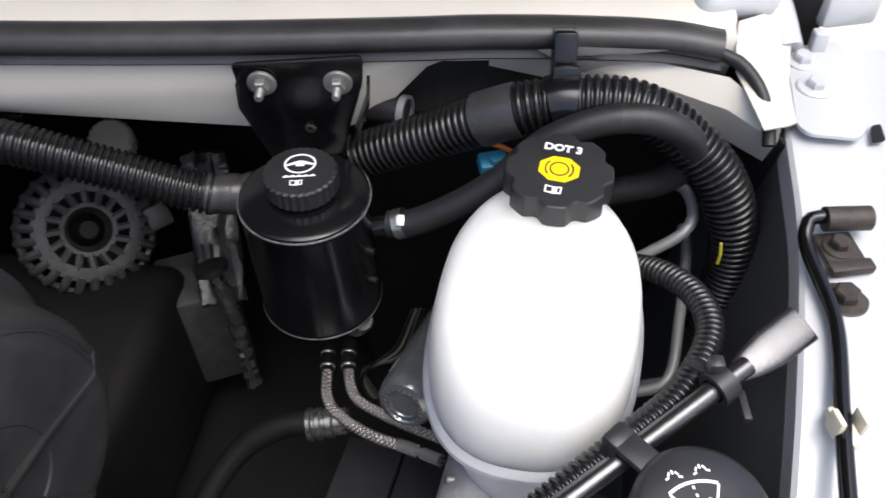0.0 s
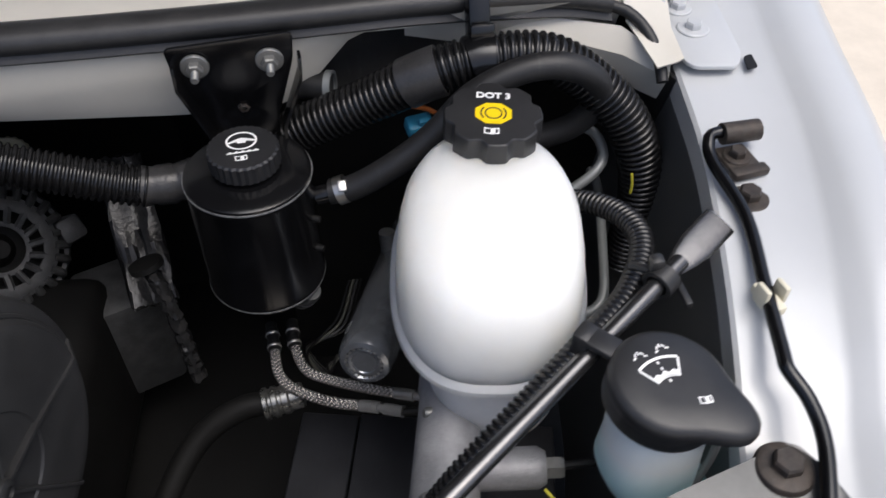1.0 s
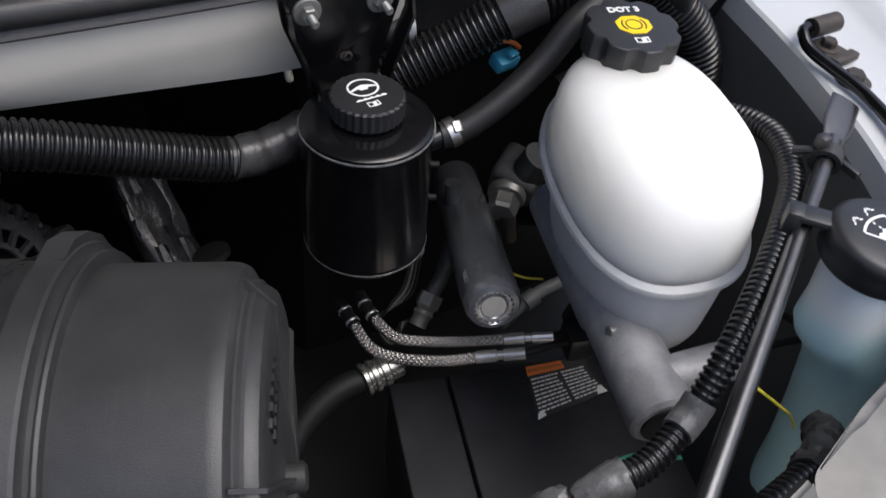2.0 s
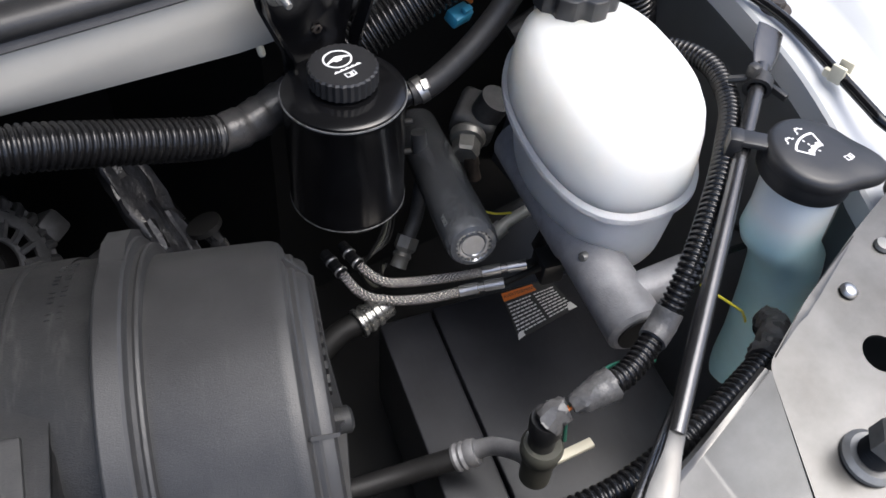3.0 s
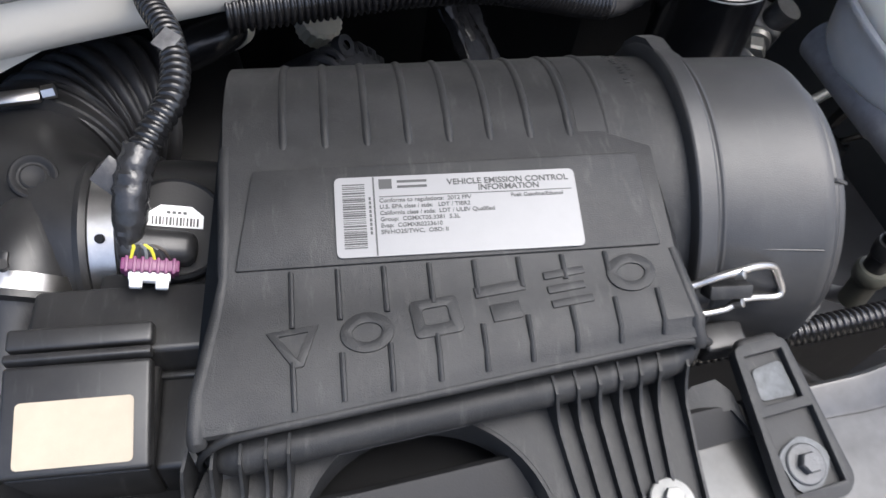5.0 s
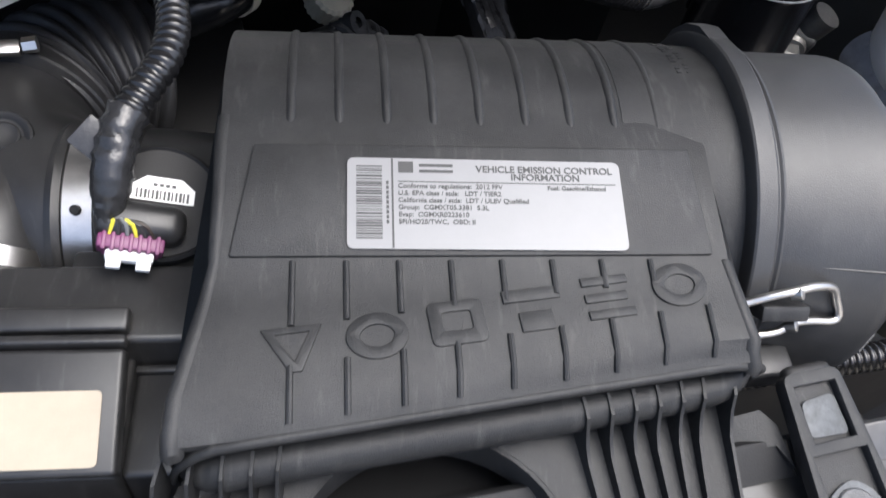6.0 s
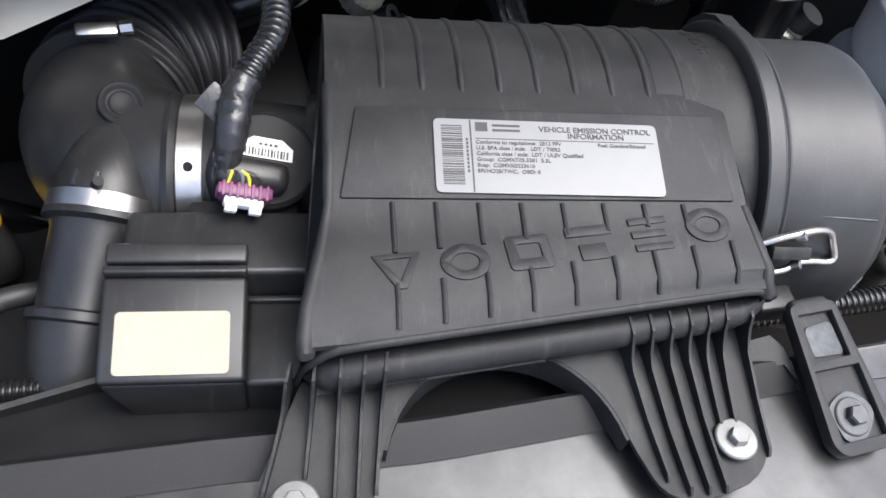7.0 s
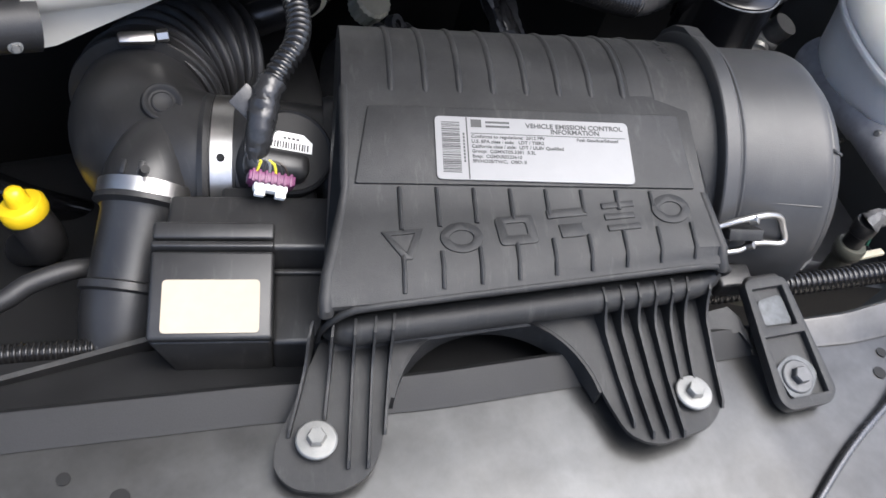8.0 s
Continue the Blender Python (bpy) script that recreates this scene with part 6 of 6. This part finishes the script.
part("lock", merge(box((0.026, 0.006, 0.009), cmx @ pose(0, -0.007, 0), 0.0015), box((0.008, 0.006, 0.006), cmx @ pose(-0.008, -0.0115, 0.001), 0.001), box((0.008, 0.006, 0.006), cmx @ pose(0.008, -0.0115, 0.001), 0.001)), WHITE, cn, "white plastic lock")
tip = cmx @ Vector((0, 0.004, 0.009))
for i, mt in enumerate((YELWIRE, INK, LINE, YELWIRE, INK, RUST)):
    o = cmx @ Vector((-0.012 + 0.0048 * i, 0.004, 0.006))
    part("wire", tube([o, o * 0.65 + tip * 0.35 + Vector((0, 0.004, 0.007)), Vector((-0.693, 0.174, 1.238))], 0.0012, 6, 0.004), mt, cn)
sh = thing("sensor_harness", (-0.67, 0.20, 1.26), "black corrugated conduit wrapped in cloth tape", "conduit")
tp = spline([(-0.6945, 0.169, 1.231), (-0.694, 0.174, 1.239), (-0.690, 0.181, 1.250), (-0.684, 0.190, 1.262), (-0.676, 0.203, 1.272), (-0.668, 0.212, 1.277)], 0.003)
part("taped_end", crumpled(tp, [0.0054 + 0.0054 * min(1, i / 9) + 0.0005 * (i % 3) for i in range(len(tp))], 0.0007, 22, 3), FOIL, sh, "shiny weathered cloth tape", smooth=38)
part("sleeve", corrugated([(-0.672, 0.208, 1.275), (-0.655, 0.222, 1.283), (-0.640, 0.236, 1.288), (-0.628, 0.262, 1.291), (-0.622, 0.30, 1.292), (-0.622, 0.35, 1.286), (-0.61, 0.42, 1.27)], 0.0102, 0.0063, 0.0015, 18), CONDUIT, sh)
part("tape_tab", box((0.016, 0.014, 0.002), pose(-0.627, 0.279, 1.3015, 10, -15, 30), 0.0005), GREYTAPE, sh)
part("tape_tab", box((0.02, 0.020, 0.003), pose(-0.690, 0.205, 1.268, 40, -30, 20), 0.001), TAPE, sh)

# ---- relay box with a cream label ----
rb = thing("relay_box", (-0.74, 0.09, 1.1), "black plastic relay box with a cream label", "relay box", turn=-21.5)
def rel(name, size, at, w=0.003, material=None, label="", parent=None, rx=0.0, taper=None):
    return part(name, box(size, AC @ pose(*at, rx), w, 3, taper), material or PLASTIC, parent or rb, label)
rel("rear_cover", (0.125, 0.052, 0.12), (-0.212, -0.040, 1.156), 0.004)
rel("rear_step", (0.075, 0.03, 0.12), (-0.20, -0.012, 1.148), 0.004)
# the front block narrows towards its foot, from the outer side and from the front
bm = box((0.085, 0.074, 0.115), Matrix.Identity(4), 0.003, 3)
for v in bm.verts:
    k = min(1.0, max(0.0, (0.046 - v.co.z) / 0.1035))
    v.co.x += k * 0.42 * (0.0425 - v.co.x)
    v.co.y += k * 0.08 * max(0.0, 0.037 - v.co.y)
bm.transform(AC @ pose(-0.2375, -0.0985, 1.1385))
part("front_block", bm, PLASTIC, rb)
part("moulded_mark", merge(*[box((0.0035, 0.001, 0.003), AC @ pose(-0.232 + 0.0055 * i, -0.1306, 1.096, -3), 0.0003) for i in (0, 1, 2, 4, 5)]), PLASTIC, rb)
# sloping lid with the label
lid = rel("lid", (0.087, 0.066, 0.012), (-0.2375, -0.1040, 1.2075), 0.003, rx=19)
rel("lid_ridge", (0.087, 0.0055, 0.008), (-0.2375, -0.0700, 1.2225), 0.0015)
rel("lid_ridge", (0.087, 0.014, 0.010), (-0.2375, -0.0570, 1.2225), 0.0025, rx=12)
bm = plate(rect2(-0.034, -0.0195, 0.034, 0.0195, 0.0035), (), 0.0005)
bm.transform(AC @ pose(-0.2375, -0.1125, 1.2045, 19) @ pose(0, 0, 0.0075))
part("cream_label", bm, CREAM, rb, smooth=0)
rel("side_block", (0.040, 0.085, 0.095), (-0.1755, -0.090, 1.141), 0.004)
rel("side_ridge", (0.040, 0.005, 0.005), (-0.1755, -0.070, 1.190), 0.0015)
rel("side_ridge", (0.040, 0.004, 0.004), (-0.1755, -0.062, 1.189), 0.0015)

# ---- hood latch stay on the support ----
st = thing("latch_stay", (-0.36, -0.10, 1.19), "grey black plastic stay bolted to the radiator support", "bracket")
sm_ = Matrix.Translation((-0.3605, -0.1075, 1.2020)) @ pose(0, 0, 0, 14, 0, -11) @ Matrix.Diagonal((1.12, 1.12, 1.0, 1.0))
part("frame", plate(rounded([(-0.017, 0.047), (0.018, 0.047), (0.024, -0.040), (0.016, -0.048), (-0.018, -0.048), (-0.024, -0.040)], 0.006), (rect2(-0.0125, 0.010, 0.0135, 0.040), rect2(-0.0165, -0.040, 0.0170, 0.004)), 0.010, sm_ @ pose(0, 0, 0.006), 0.001), AIRBOX, st)
part("web", plate(rounded([(-0.016, 0.046), (0.017, 0.046), (0.023, -0.040), (0.016, -0.047), (-0.018, -0.047), (-0.023, -0.040)], 0.006), (), 0.004, sm_), AIRBOX, st)
part("corroded_pocket", plate(rounded([(-0.0115, 0.013), (0.0125, 0.012), (0.0115, 0.034), (-0.0095, 0.032)], 0.004), (), 0.0012, sm_ @ pose(0, 0, 0.0023), 0.0003), OXIDE, st, "white corroded patch in the upper pocket")
part("corroded_seat", plate([((0.0150 + 0.0018 * math.sin(radians(3 * a + 50))) * math.cos(radians(a)), (0.0150 + 0.0015 * math.sin(radians(2 * a))) * math.sin(radians(a))) for a in range(0, 360, 15)], (), 0.0012, sm_ @ pose(-0.001, -0.026, 0.0023)), OXIDE, st, "corroded seat round the bolt")
part("knob", box((0.030, 0.012, 0.012), sm_ @ pose(0.004, 0.046, -0.004), 0.005, 3), PLASTIC, st)
part("apron", strip([[(-0.420, -0.065, 1.190), (-0.415, -0.085, 1.185)], [(-0.400, -0.060, 1.199), (-0.398, -0.080, 1.193)], [(-0.385, -0.064, 1.204), (-0.385, -0.085, 1.197)], [(-0.378, -0.075, 1.200), (-0.380, -0.10, 1.192)]], 0.003), AIRBOX, st)
bolt("stay_bolt", sm_ @ pose(-0.001, -0.026, 0.0025), "", 0.0065, 0.006, 0.012, DULLALLOY, parent=st)
solo("stay_block", box((0.032, 0.022, 0.02), pose(-0.352, -0.037, 1.190, 8, 0, -16), 0.003, 3), PLASTIC, "black plastic block behind the latch stay", "bracket")

# ---- box with a bilingual warning label ----
bt = thing("battery", (0.0, 0.14, 0.78), "black battery case with a seam and a warning label", "battery", turn=-15)
BT = pose(-0.075, 0.247, 0.925, 0, 0, -15)
part("case", box((0.0585, 0.26, 0.15), BT @ pose(0.02725, -0.13, -0.0765), 0.002, 3), BATTERY, bt)
part("lid", box((0.20, 0.262, 0.15), BT @ pose(0.159, -0.13, -0.074), 0.002, 3), BATTERY, bt)
wlm = Matrix.Translation((0.036, 0.147, 0.9275)) @ pose(0, 0, 0, 0, 0, -2)
bm = plate([(0, 0), (0.083, 0.002), (0.078, 0.050), (0.020, 0.060)], (), 0.0004, wlm)
wl_ = part("warning_label", bm, INK, bt, "black and orange printed warning label", smooth=0)
ov = [Vector((0, 0)), Vector((0.083, 0.002)), Vector((0.078, 0.050)), Vector((0.020, 0.060))]
def lq(u, v):
    a = ov[0] * (1 - u) + ov[1] * u
    b = ov[3] * (1 - u) + ov[2] * u
    return a * (1 - v) + b * v
part("orange_band", plate([tuple(lq(0.0, 0.82)), tuple(lq(0.66, 0.82)), tuple(lq(0.66, 1.0)), tuple(lq(0.0, 1.0))], (), 0.0003, wlm @ pose(0, 0, 0.0004)), ORANGE, wl_, smooth=0)
part("heading", letters("AVERTISSEMENT", 0.0055, wlm @ pose(0.0190, 0.0530, 0.0006, 0, 0, -9), 0.0001), INK, wl_, smooth=0)
rows = []
for r in range(9):
    for c0, c1 in ((0.04, 0.50), (0.56, 0.96)):
        u = c0
        while u < c1 - 0.03:
            w = random.uniform(0.03, 0.10)
            v = 0.10 + 0.078 * r
            rows.append(plate([tuple(lq(u, v)), tuple(lq(min(u + w, c1), v)), tuple(lq(min(u + w, c1), v + 0.030)), tuple(lq(u, v + 0.030))], (), 0.0002, wlm @ pose(0, 0, 0.0004)))
            u += w + 0.015
part("fine_print", merge(*rows), WHITE, wl_, smooth=0)
for q in (((0.86, 0.02), (1.0, 0.0), (0.98, 0.2), (0.90, 0.15)), ((0.0, 0.0), (0.12, 0.02), (0.10, 0.14), (0.02, 0.10))):
    part("torn_patch", plate([tuple(lq(*c)) for c in q], (), 0.0003, wlm @ pose(0, 0, 0.0006)), WHITE, wl_, smooth=0)

# ---- alternator and the engine behind ----
al = thing("alternator", (-0.30, 0.30, 1.05), "cast alloy alternator with a slotted rear housing", "alternator")
ad = Vector((0.50, -0.62, 0.60)).normalized()
a0 = Vector((-0.388, 0.468, 1.000))
alm = aim(a0, ad)
part("rear_housing", lathe([(0.0, -0.09), (0.072, -0.09), (0.075, -0.04), (0.075, -0.022)], alm, 56, False), DULLALLOY, al)
part("rim_ring", lathe([(0.0765, -0.024), (0.0765, -0.012), (0.0735, -0.008), (0.069, -0.010), (0.069, -0.024)], alm, 56, False), DULLALLOY, al)
part("face_ring", lathe([(0.044, 0.008), (0.050, 0.0085), (0.060, 0.006), (0.060, 0.000), (0.044, 0.003)], alm, 56, False), DULLALLOY, al)
part("inner_ring", lathe([(0.026, 0.006), (0.031, 0.0065), (0.031, 0.001), (0.026, 0.001)], alm, 40, False), DULLALLOY, al)
part("rotor", lathe([(0, -0.03), (0.060, -0.03), (0.060, -0.022), (0.020, -0.020), (0.016, -0.004), (0.010, 0.004), (0, 0.004)], alm, 32), DARK, al)
for i in range(26):
    part("cooling_fin", sweep([alm @ Matrix.Rotation(2 * math.pi * i / 26, 4, "Z") @ Vector(q) for q in ((0.055, 0, 0.0045), (0.066, 0, 0.0015), (0.072, 0, -0.007), (0.0738, 0, -0.018))], 0.0052, 8), DULLALLOY, al)
for i in range(16):
    part("inner_spoke", sweep([alm @ Matrix.Rotation(2 * math.pi * i / 16, 4, "Z") @ Vector(q) for q in ((0.029, 0.0, 0.004), (0.048, 0.003, 0.005))], 0.0044, 6), DULLALLOY, al)
part("mount_lug", lathe([(0.006, 0), (0.013, 0), (0.013, 0.012), (0.006, 0.012)], alm @ pose(0.02, 0.066, -0.002), 20, False), DULLALLOY, al)
part("mount_ear", box((0.03, 0.03, 0.075), alm @ pose(0.075, -0.02, -0.03, 0, 0, 0), 0.006, 2), DULLALLOY, al)
mb = Vector((-0.345, 0.425, 0.925))
bolt("mount_bolt", aim(mb, (0.2, -0.6, 0.75)), "", 0.0085, 0.007, 0.012, ZINC, parent=al)
part("mount_bracket", merge(box((0.055, 0.03, 0.03), Matrix.Translation(mb + Vector((0.025, 0.012, -0.014))) @ pose(0, 0, 0, 35, 0, 20), 0.004, 2), box((0.09, 0.09, 0.16), pose(-0.285, 0.46, 0.85, 0, 0, 20), 0.01, 2), box((0.02, 0.02, 0.14), pose(-0.325, 0.43, 0.84, 0, 0, 0), 0.006, 2)), DULLALLOY, al)
fl = thing("foil_sleeve", (-0.165, 0.30, 1.05), "black hose wrapped in shiny foil sleeve", "hose")
fp = spline([(-0.205, 0.345, 1.06), (-0.196, 0.335, 1.03), (-0.188, 0.32, 0.98), (-0.182, 0.305, 0.93)], 0.004)
part("sleeve", crumpled(fp, [0.0078 + 0.0006 * math.sin(i * 1.9) for i in range(len(fp))], 0.0012, 16, 21), FOIL, fl, smooth=26)
part("collar", lathe([(0.013, 0), (0.017, 0), (0.017, 0.006), (0.013, 0.006)], aim((-0.207, 0.347, 1.064), (-0.2, 0.3, 0.9)), 20), DARK, fl)
# the bay's deep shade is put into the engine's near-black colour
en = thing("engine_block", (-0.45, 0.25, 0.75), "grimy engine block and valve cover, deep shade in their colour", "engine")
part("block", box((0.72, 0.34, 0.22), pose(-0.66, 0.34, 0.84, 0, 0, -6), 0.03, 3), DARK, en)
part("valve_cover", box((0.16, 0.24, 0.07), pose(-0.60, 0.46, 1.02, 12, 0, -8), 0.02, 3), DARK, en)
wb_ = box((0.050, 0.17, 0.018), pose(-0.235, 0.45, 1.02, 42, 8, 18), 0.003)
bmesh.ops.subdivide_edges(wb_, edges=[e for e in wb_.edges if e.calc_length() > 0.02], cuts=9, use_grid_fill=True)
rw = random.Random(41)
for v in wb_.verts:
    v.co += Vector((rw.uniform(-1, 1), rw.uniform(-1, 1), rw.uniform(-1, 1))) * 0.0022
part("wrapped_bracket", wb_, FOIL, en, "shiny wrinkled black plastic wrap", smooth=22)
solo("fan_shroud", strip([[(-1.2, 0.12, 1.15), (-1.2, 0.16, 0.9)], [(-0.7, 0.10, 1.15), (-0.7, 0.13, 0.9)], [(-0.35, 0.03, 1.14), (-0.35, 0.05, 0.9)], [(-0.12, -0.07, 1.11), (-0.12, -0.05, 0.9)]], 0.004), PLASTIC, "black plastic fan shroud behind the radiator", "shroud")

# dipstick with a yellow handle, and the fluid neck beside it
dp = thing("oil_filler", (-0.880, 0.325, 0.90), "black oil filler tube closed by a bright yellow cap", "filler")
yd = Vector((-0.20, 0.22, 0.95)).normalized()
y0 = Vector((-0.8655, 0.338, 1.052))
part("cap", lathe([(0, 0), (0.0215, 0), (0.0225, 0.003), (0.0225, 0.012), (0.020, 0.015), (0, 0.016)], aim(y0, yd), 32), YELLOWCAP, dp, "bright yellow plastic cap")
part("knob", lathe([(0, 0.014), (0.0105, 0.014), (0.0105, 0.022), (0.009, 0.029), (0.0055, 0.033), (0, 0.034)], aim(y0, yd), 24), YELLOWCAP, dp)
part("filler_tube", tube([tuple(y0), tuple(y0 - yd * 0.04), (-0.88, 0.38, 0.95), (-0.86, 0.40, 0.85)], 0.02, 18), PLASTIC, dp)

# ---- small things ----
lc = thing("line_clip", (0.0735, 0.164, 1.0), "black plastic clip holding two brake lines", "clip")
part("block", box((0.026, 0.030, 0.030), pose(0.0735, 0.164, 1.014, 0, 0, -15), 0.004, 2), PLASTIC, lc)
part("post", box((0.012, 0.012, 0.075), pose(0.082, 0.180, 1.052, 8, 10, -15), 0.003, 2), PLASTIC, lc)
solo("steering_shaft", merge(tube([(0.060, 0.262, 0.935), (0.109, 0.272, 0.950), (0.152, 0.2665, 0.9665), (0.24, 0.26, 1.0)], 0.0072, 16), tube([(0.092, 0.2690, 0.945), (0.109, 0.2718, 0.950)], 0.0098, 16)), LINE, "grey steel shaft below the accumulator", "shaft")
for pts in (([(0.10, 0.02, 1.12), (0.125, -0.008, 1.10), (0.150, -0.006, 1.07), (0.169, -0.0065, 1.037), (0.172, -0.006, 1.01)]), ([(0.048, 0.245, 1.035), (0.058, 0.236, 1.033), (0.075, 0.23, 1.03)]), ([(0.2405, 0.262, 1.19), (0.2415, 0.259, 1.180), (0.2410, 0.258, 1.170)])):
    solo("yellow_wire", tube(pts, 0.0012, 8, 0.005), YELWIRE, "thin yellow insulated wire", "wire")
solo("green_wire", tube([(-0.082, -0.020, 1.10), (-0.078, -0.012, 1.125), (-0.060, -0.004, 1.135), (-0.02, -0.002, 1.13), (0.02, -0.01, 1.11)], 0.0016, 8, 0.005), GREENWIRE, "thin green wire beside the pressure switch", "wire")
solo("cowl_stud", lathe([(0, 0), (0.0035, 0), (0.0035, 0.020), (0.0025, 0.022), (0, 0.022)], aim((-0.119, 0.378, 1.232), (0.1, -0.25, -0.95)), 12), CLIPCREAM, "pale plastic stud below the cowl", "stud")
kn = thing("pale_sender", (-0.39, 0.60, 1.02), "pale grey knurled plastic sender behind the conduit", "sensor")
part("cap", knurl(0.027, 0.0016, 20, 0.0, 0.03, aim((-0.392, 0.602, 1.012), (0.2, -0.5, 0.85)), 0.004), CLIPCREAM, kn)
sk = thing("hose_stub", (-0.02, 0.36, 1.23), "black hose stub with a pale collar behind the bracket", "hose")
part("stub", tube([(-0.05, 0.385, 1.235), (-0.022, 0.372, 1.238), (-0.010, 0.368, 1.239)], 0.0125, 16), RUBBER, sk)
part("collar", lathe([(0.0115, 0), (0.0145, 0), (0.0145, 0.006), (0.0115, 0.006)], aim((-0.013, 0.369, 1.2388), (0.9, -0.3, 0.05)), 22, False), LINE, sk)
# torn tape at the end of the front conduit
p = spline([(0.060, -0.068, 1.150), (0.085, -0.060, 1.146), (0.102, -0.050, 1.138), (0.112, -0.040, 1.128)], 0.003)
part("tape", crumpled(p, [0.0128] * len(p), 0.0016, 18, 11), TAPE, front, "frayed black tape", smooth=24)
# second tank behind the washer bottle
solo("lower_reservoir", box((0.05, 0.05, 0.10), pose(0.200, -0.012, 0.985, 0, 0, -20), 0.012, 3), BLUETANK, "pale blue lower section of a fluid tank", "tank")
# wiring and hoses deep in the bay
solo("coil_hose", tube([(-0.47, 0.56, 1.10), (-0.52, 0.50, 1.13), (-0.56, 0.47, 1.14), (-0.62, 0.48, 1.12)], 0.022, 18), CONDUIT, "black hose behind the air cleaner", "hose")
oc = thing("oil_cap_collar", (-0.50, 0.47, 1.13), "pale collar on a black filler hose", "hose fitting")
part("collar", lathe([(0.020, 0), (0.024, 0), (0.024, 0.014), (0.020, 0.014)], aim((-0.53, 0.492, 1.132), (0.7, 0.6, -0.2)), 28), CLIPCREAM, oc)

pu = thing("idler_pulley", (-0.915, 0.44, 1.05), "dull grey alloy pulley beside the intake elbow", "pulley")
pm = aim((-0.922, 0.430, 1.070), (0.15, -0.42, 0.9))
part("rim", lathe([(0, -0.015), (0.040, -0.015), (0.042, -0.010), (0.039, -0.004), (0.042, 0.002), (0.040, 0.006), (0.035, 0.006), (0.032, 0.001), (0.018, 0.0), (0.016, 0.005), (0, 0.005)], pm, 44), OXIDE, pu)
part("centre_bolt", hexhead(0.008, 0.006, pm @ pose(0, 0, 0.005)), DULLALLOY, pu, smooth=20)
solo("coolant_hose", tube([(-1.0, 0.50, 1.02), (-0.92, 0.47, 0.99), (-0.86, 0.43, 0.97), (-0.80, 0.42, 0.93)], 0.016, 18), GLOSS, "shiny black coolant hose below the cowl", "hose")
# cream nut clips between the headlamp housing and the support, and a punched slot in the corner's front
for p, a in (((-0.060, -0.214, 1.160), 15), ((0.120, -0.176, 1.185), -25)):
    nc = thing("nut_clip", p, "cream plastic nut clip in front of the radiator support", "clip", "nut clips")
    part("body", lathe([(0, 0), (0.009, 0), (0.010, 0.003), (0.009, 0.010), (0.007, 0.013), (0, 0.013)], Matrix.Translation(p) @ pose(0, 0, 0, 20, 0, a), 8), CLIPCREAM, nc, smooth=30)
    part("plate", box((0.028, 0.003, 0.016), Matrix.Translation(Vector(p) + Vector((0, 0.008, 0.008))) @ pose(0, 0, 0, 20, 0, a), 0.001), ZINC, nc)
# drain fitting below the steering reservoir, with loose wiring round it
df = thing("hose_fitting", (-0.002, 0.305, 0.96), "zinc hose fitting below the steering reservoir", "fitting")
fd = Vector((-0.55, -0.35, -0.55)).normalized()
part("nut", hexhead(0.013, 0.016, aim((-0.002, 0.305, 0.966), fd)), ZINC, df, smooth=20)
part("spigot", lathe([(0, 0), (0.011, 0), (0.009, 0.004), (0.011, 0.008), (0.009, 0.012), (0.0095, 0.022), (0, 0.022)], aim(Vector((-0.002, 0.305, 0.966)) + fd * 0.014, fd), 20), ZINC, df)
part("pipe", tube([(-0.002, 0.305, 0.966), (0.015, 0.315, 0.985), (0.03, 0.33, 1.03), (0.03, 0.34, 1.08)], 0.008, 14), DULLALLOY, df)
lw = thing("loose_wires", (-0.03, 0.31, 0.93), "thin dark and olive wires looped below the steering reservoir", "wire")
for k, mt in enumerate((DARK, OLIVE, INK, DARK)):
    o = 0.004 * k
    part("wire", tube([(-0.012 + o, 0.335, 1.02), (-0.030 + o, 0.315, 0.985 - o), (-0.052 + o, 0.305, 0.968), (-0.066, 0.300 + o, 0.950), (-0.060 + o, 0.290, 0.930), (-0.045, 0.292 + o, 0.925), (-0.035 + o, 0.310, 0.93)], 0.0016, 8, 0.004), mt, lw)
# olive grey plug below the filter cup
op = thing("harness_plug", (-0.264, -0.014, 1.10), "olive grey plastic plug with raised marks below the filter cup", "connector")
om = pose(-0.264, -0.014, 1.118, 24, 0, -32)
part("shell", box((0.030, 0.052, 0.030), om, 0.005, 3, (0.85, 0.9)), OLIVE, op)
part("moulded_marks", merge(*[box((0.0045, 0.0045, 0.0012), om @ pose(-0.006 + 0.0065 * (i % 3), -0.012 + 0.0065 * (i // 3), 0.0152), 0.0004) for i in range(9)]), LINE, op, smooth=0)
part("tail", tube([(-0.258, -0.036, 1.108), (-0.246, -0.060, 1.100), (-0.225, -0.080, 1.085)], 0.007, 12), RUBBER, op)
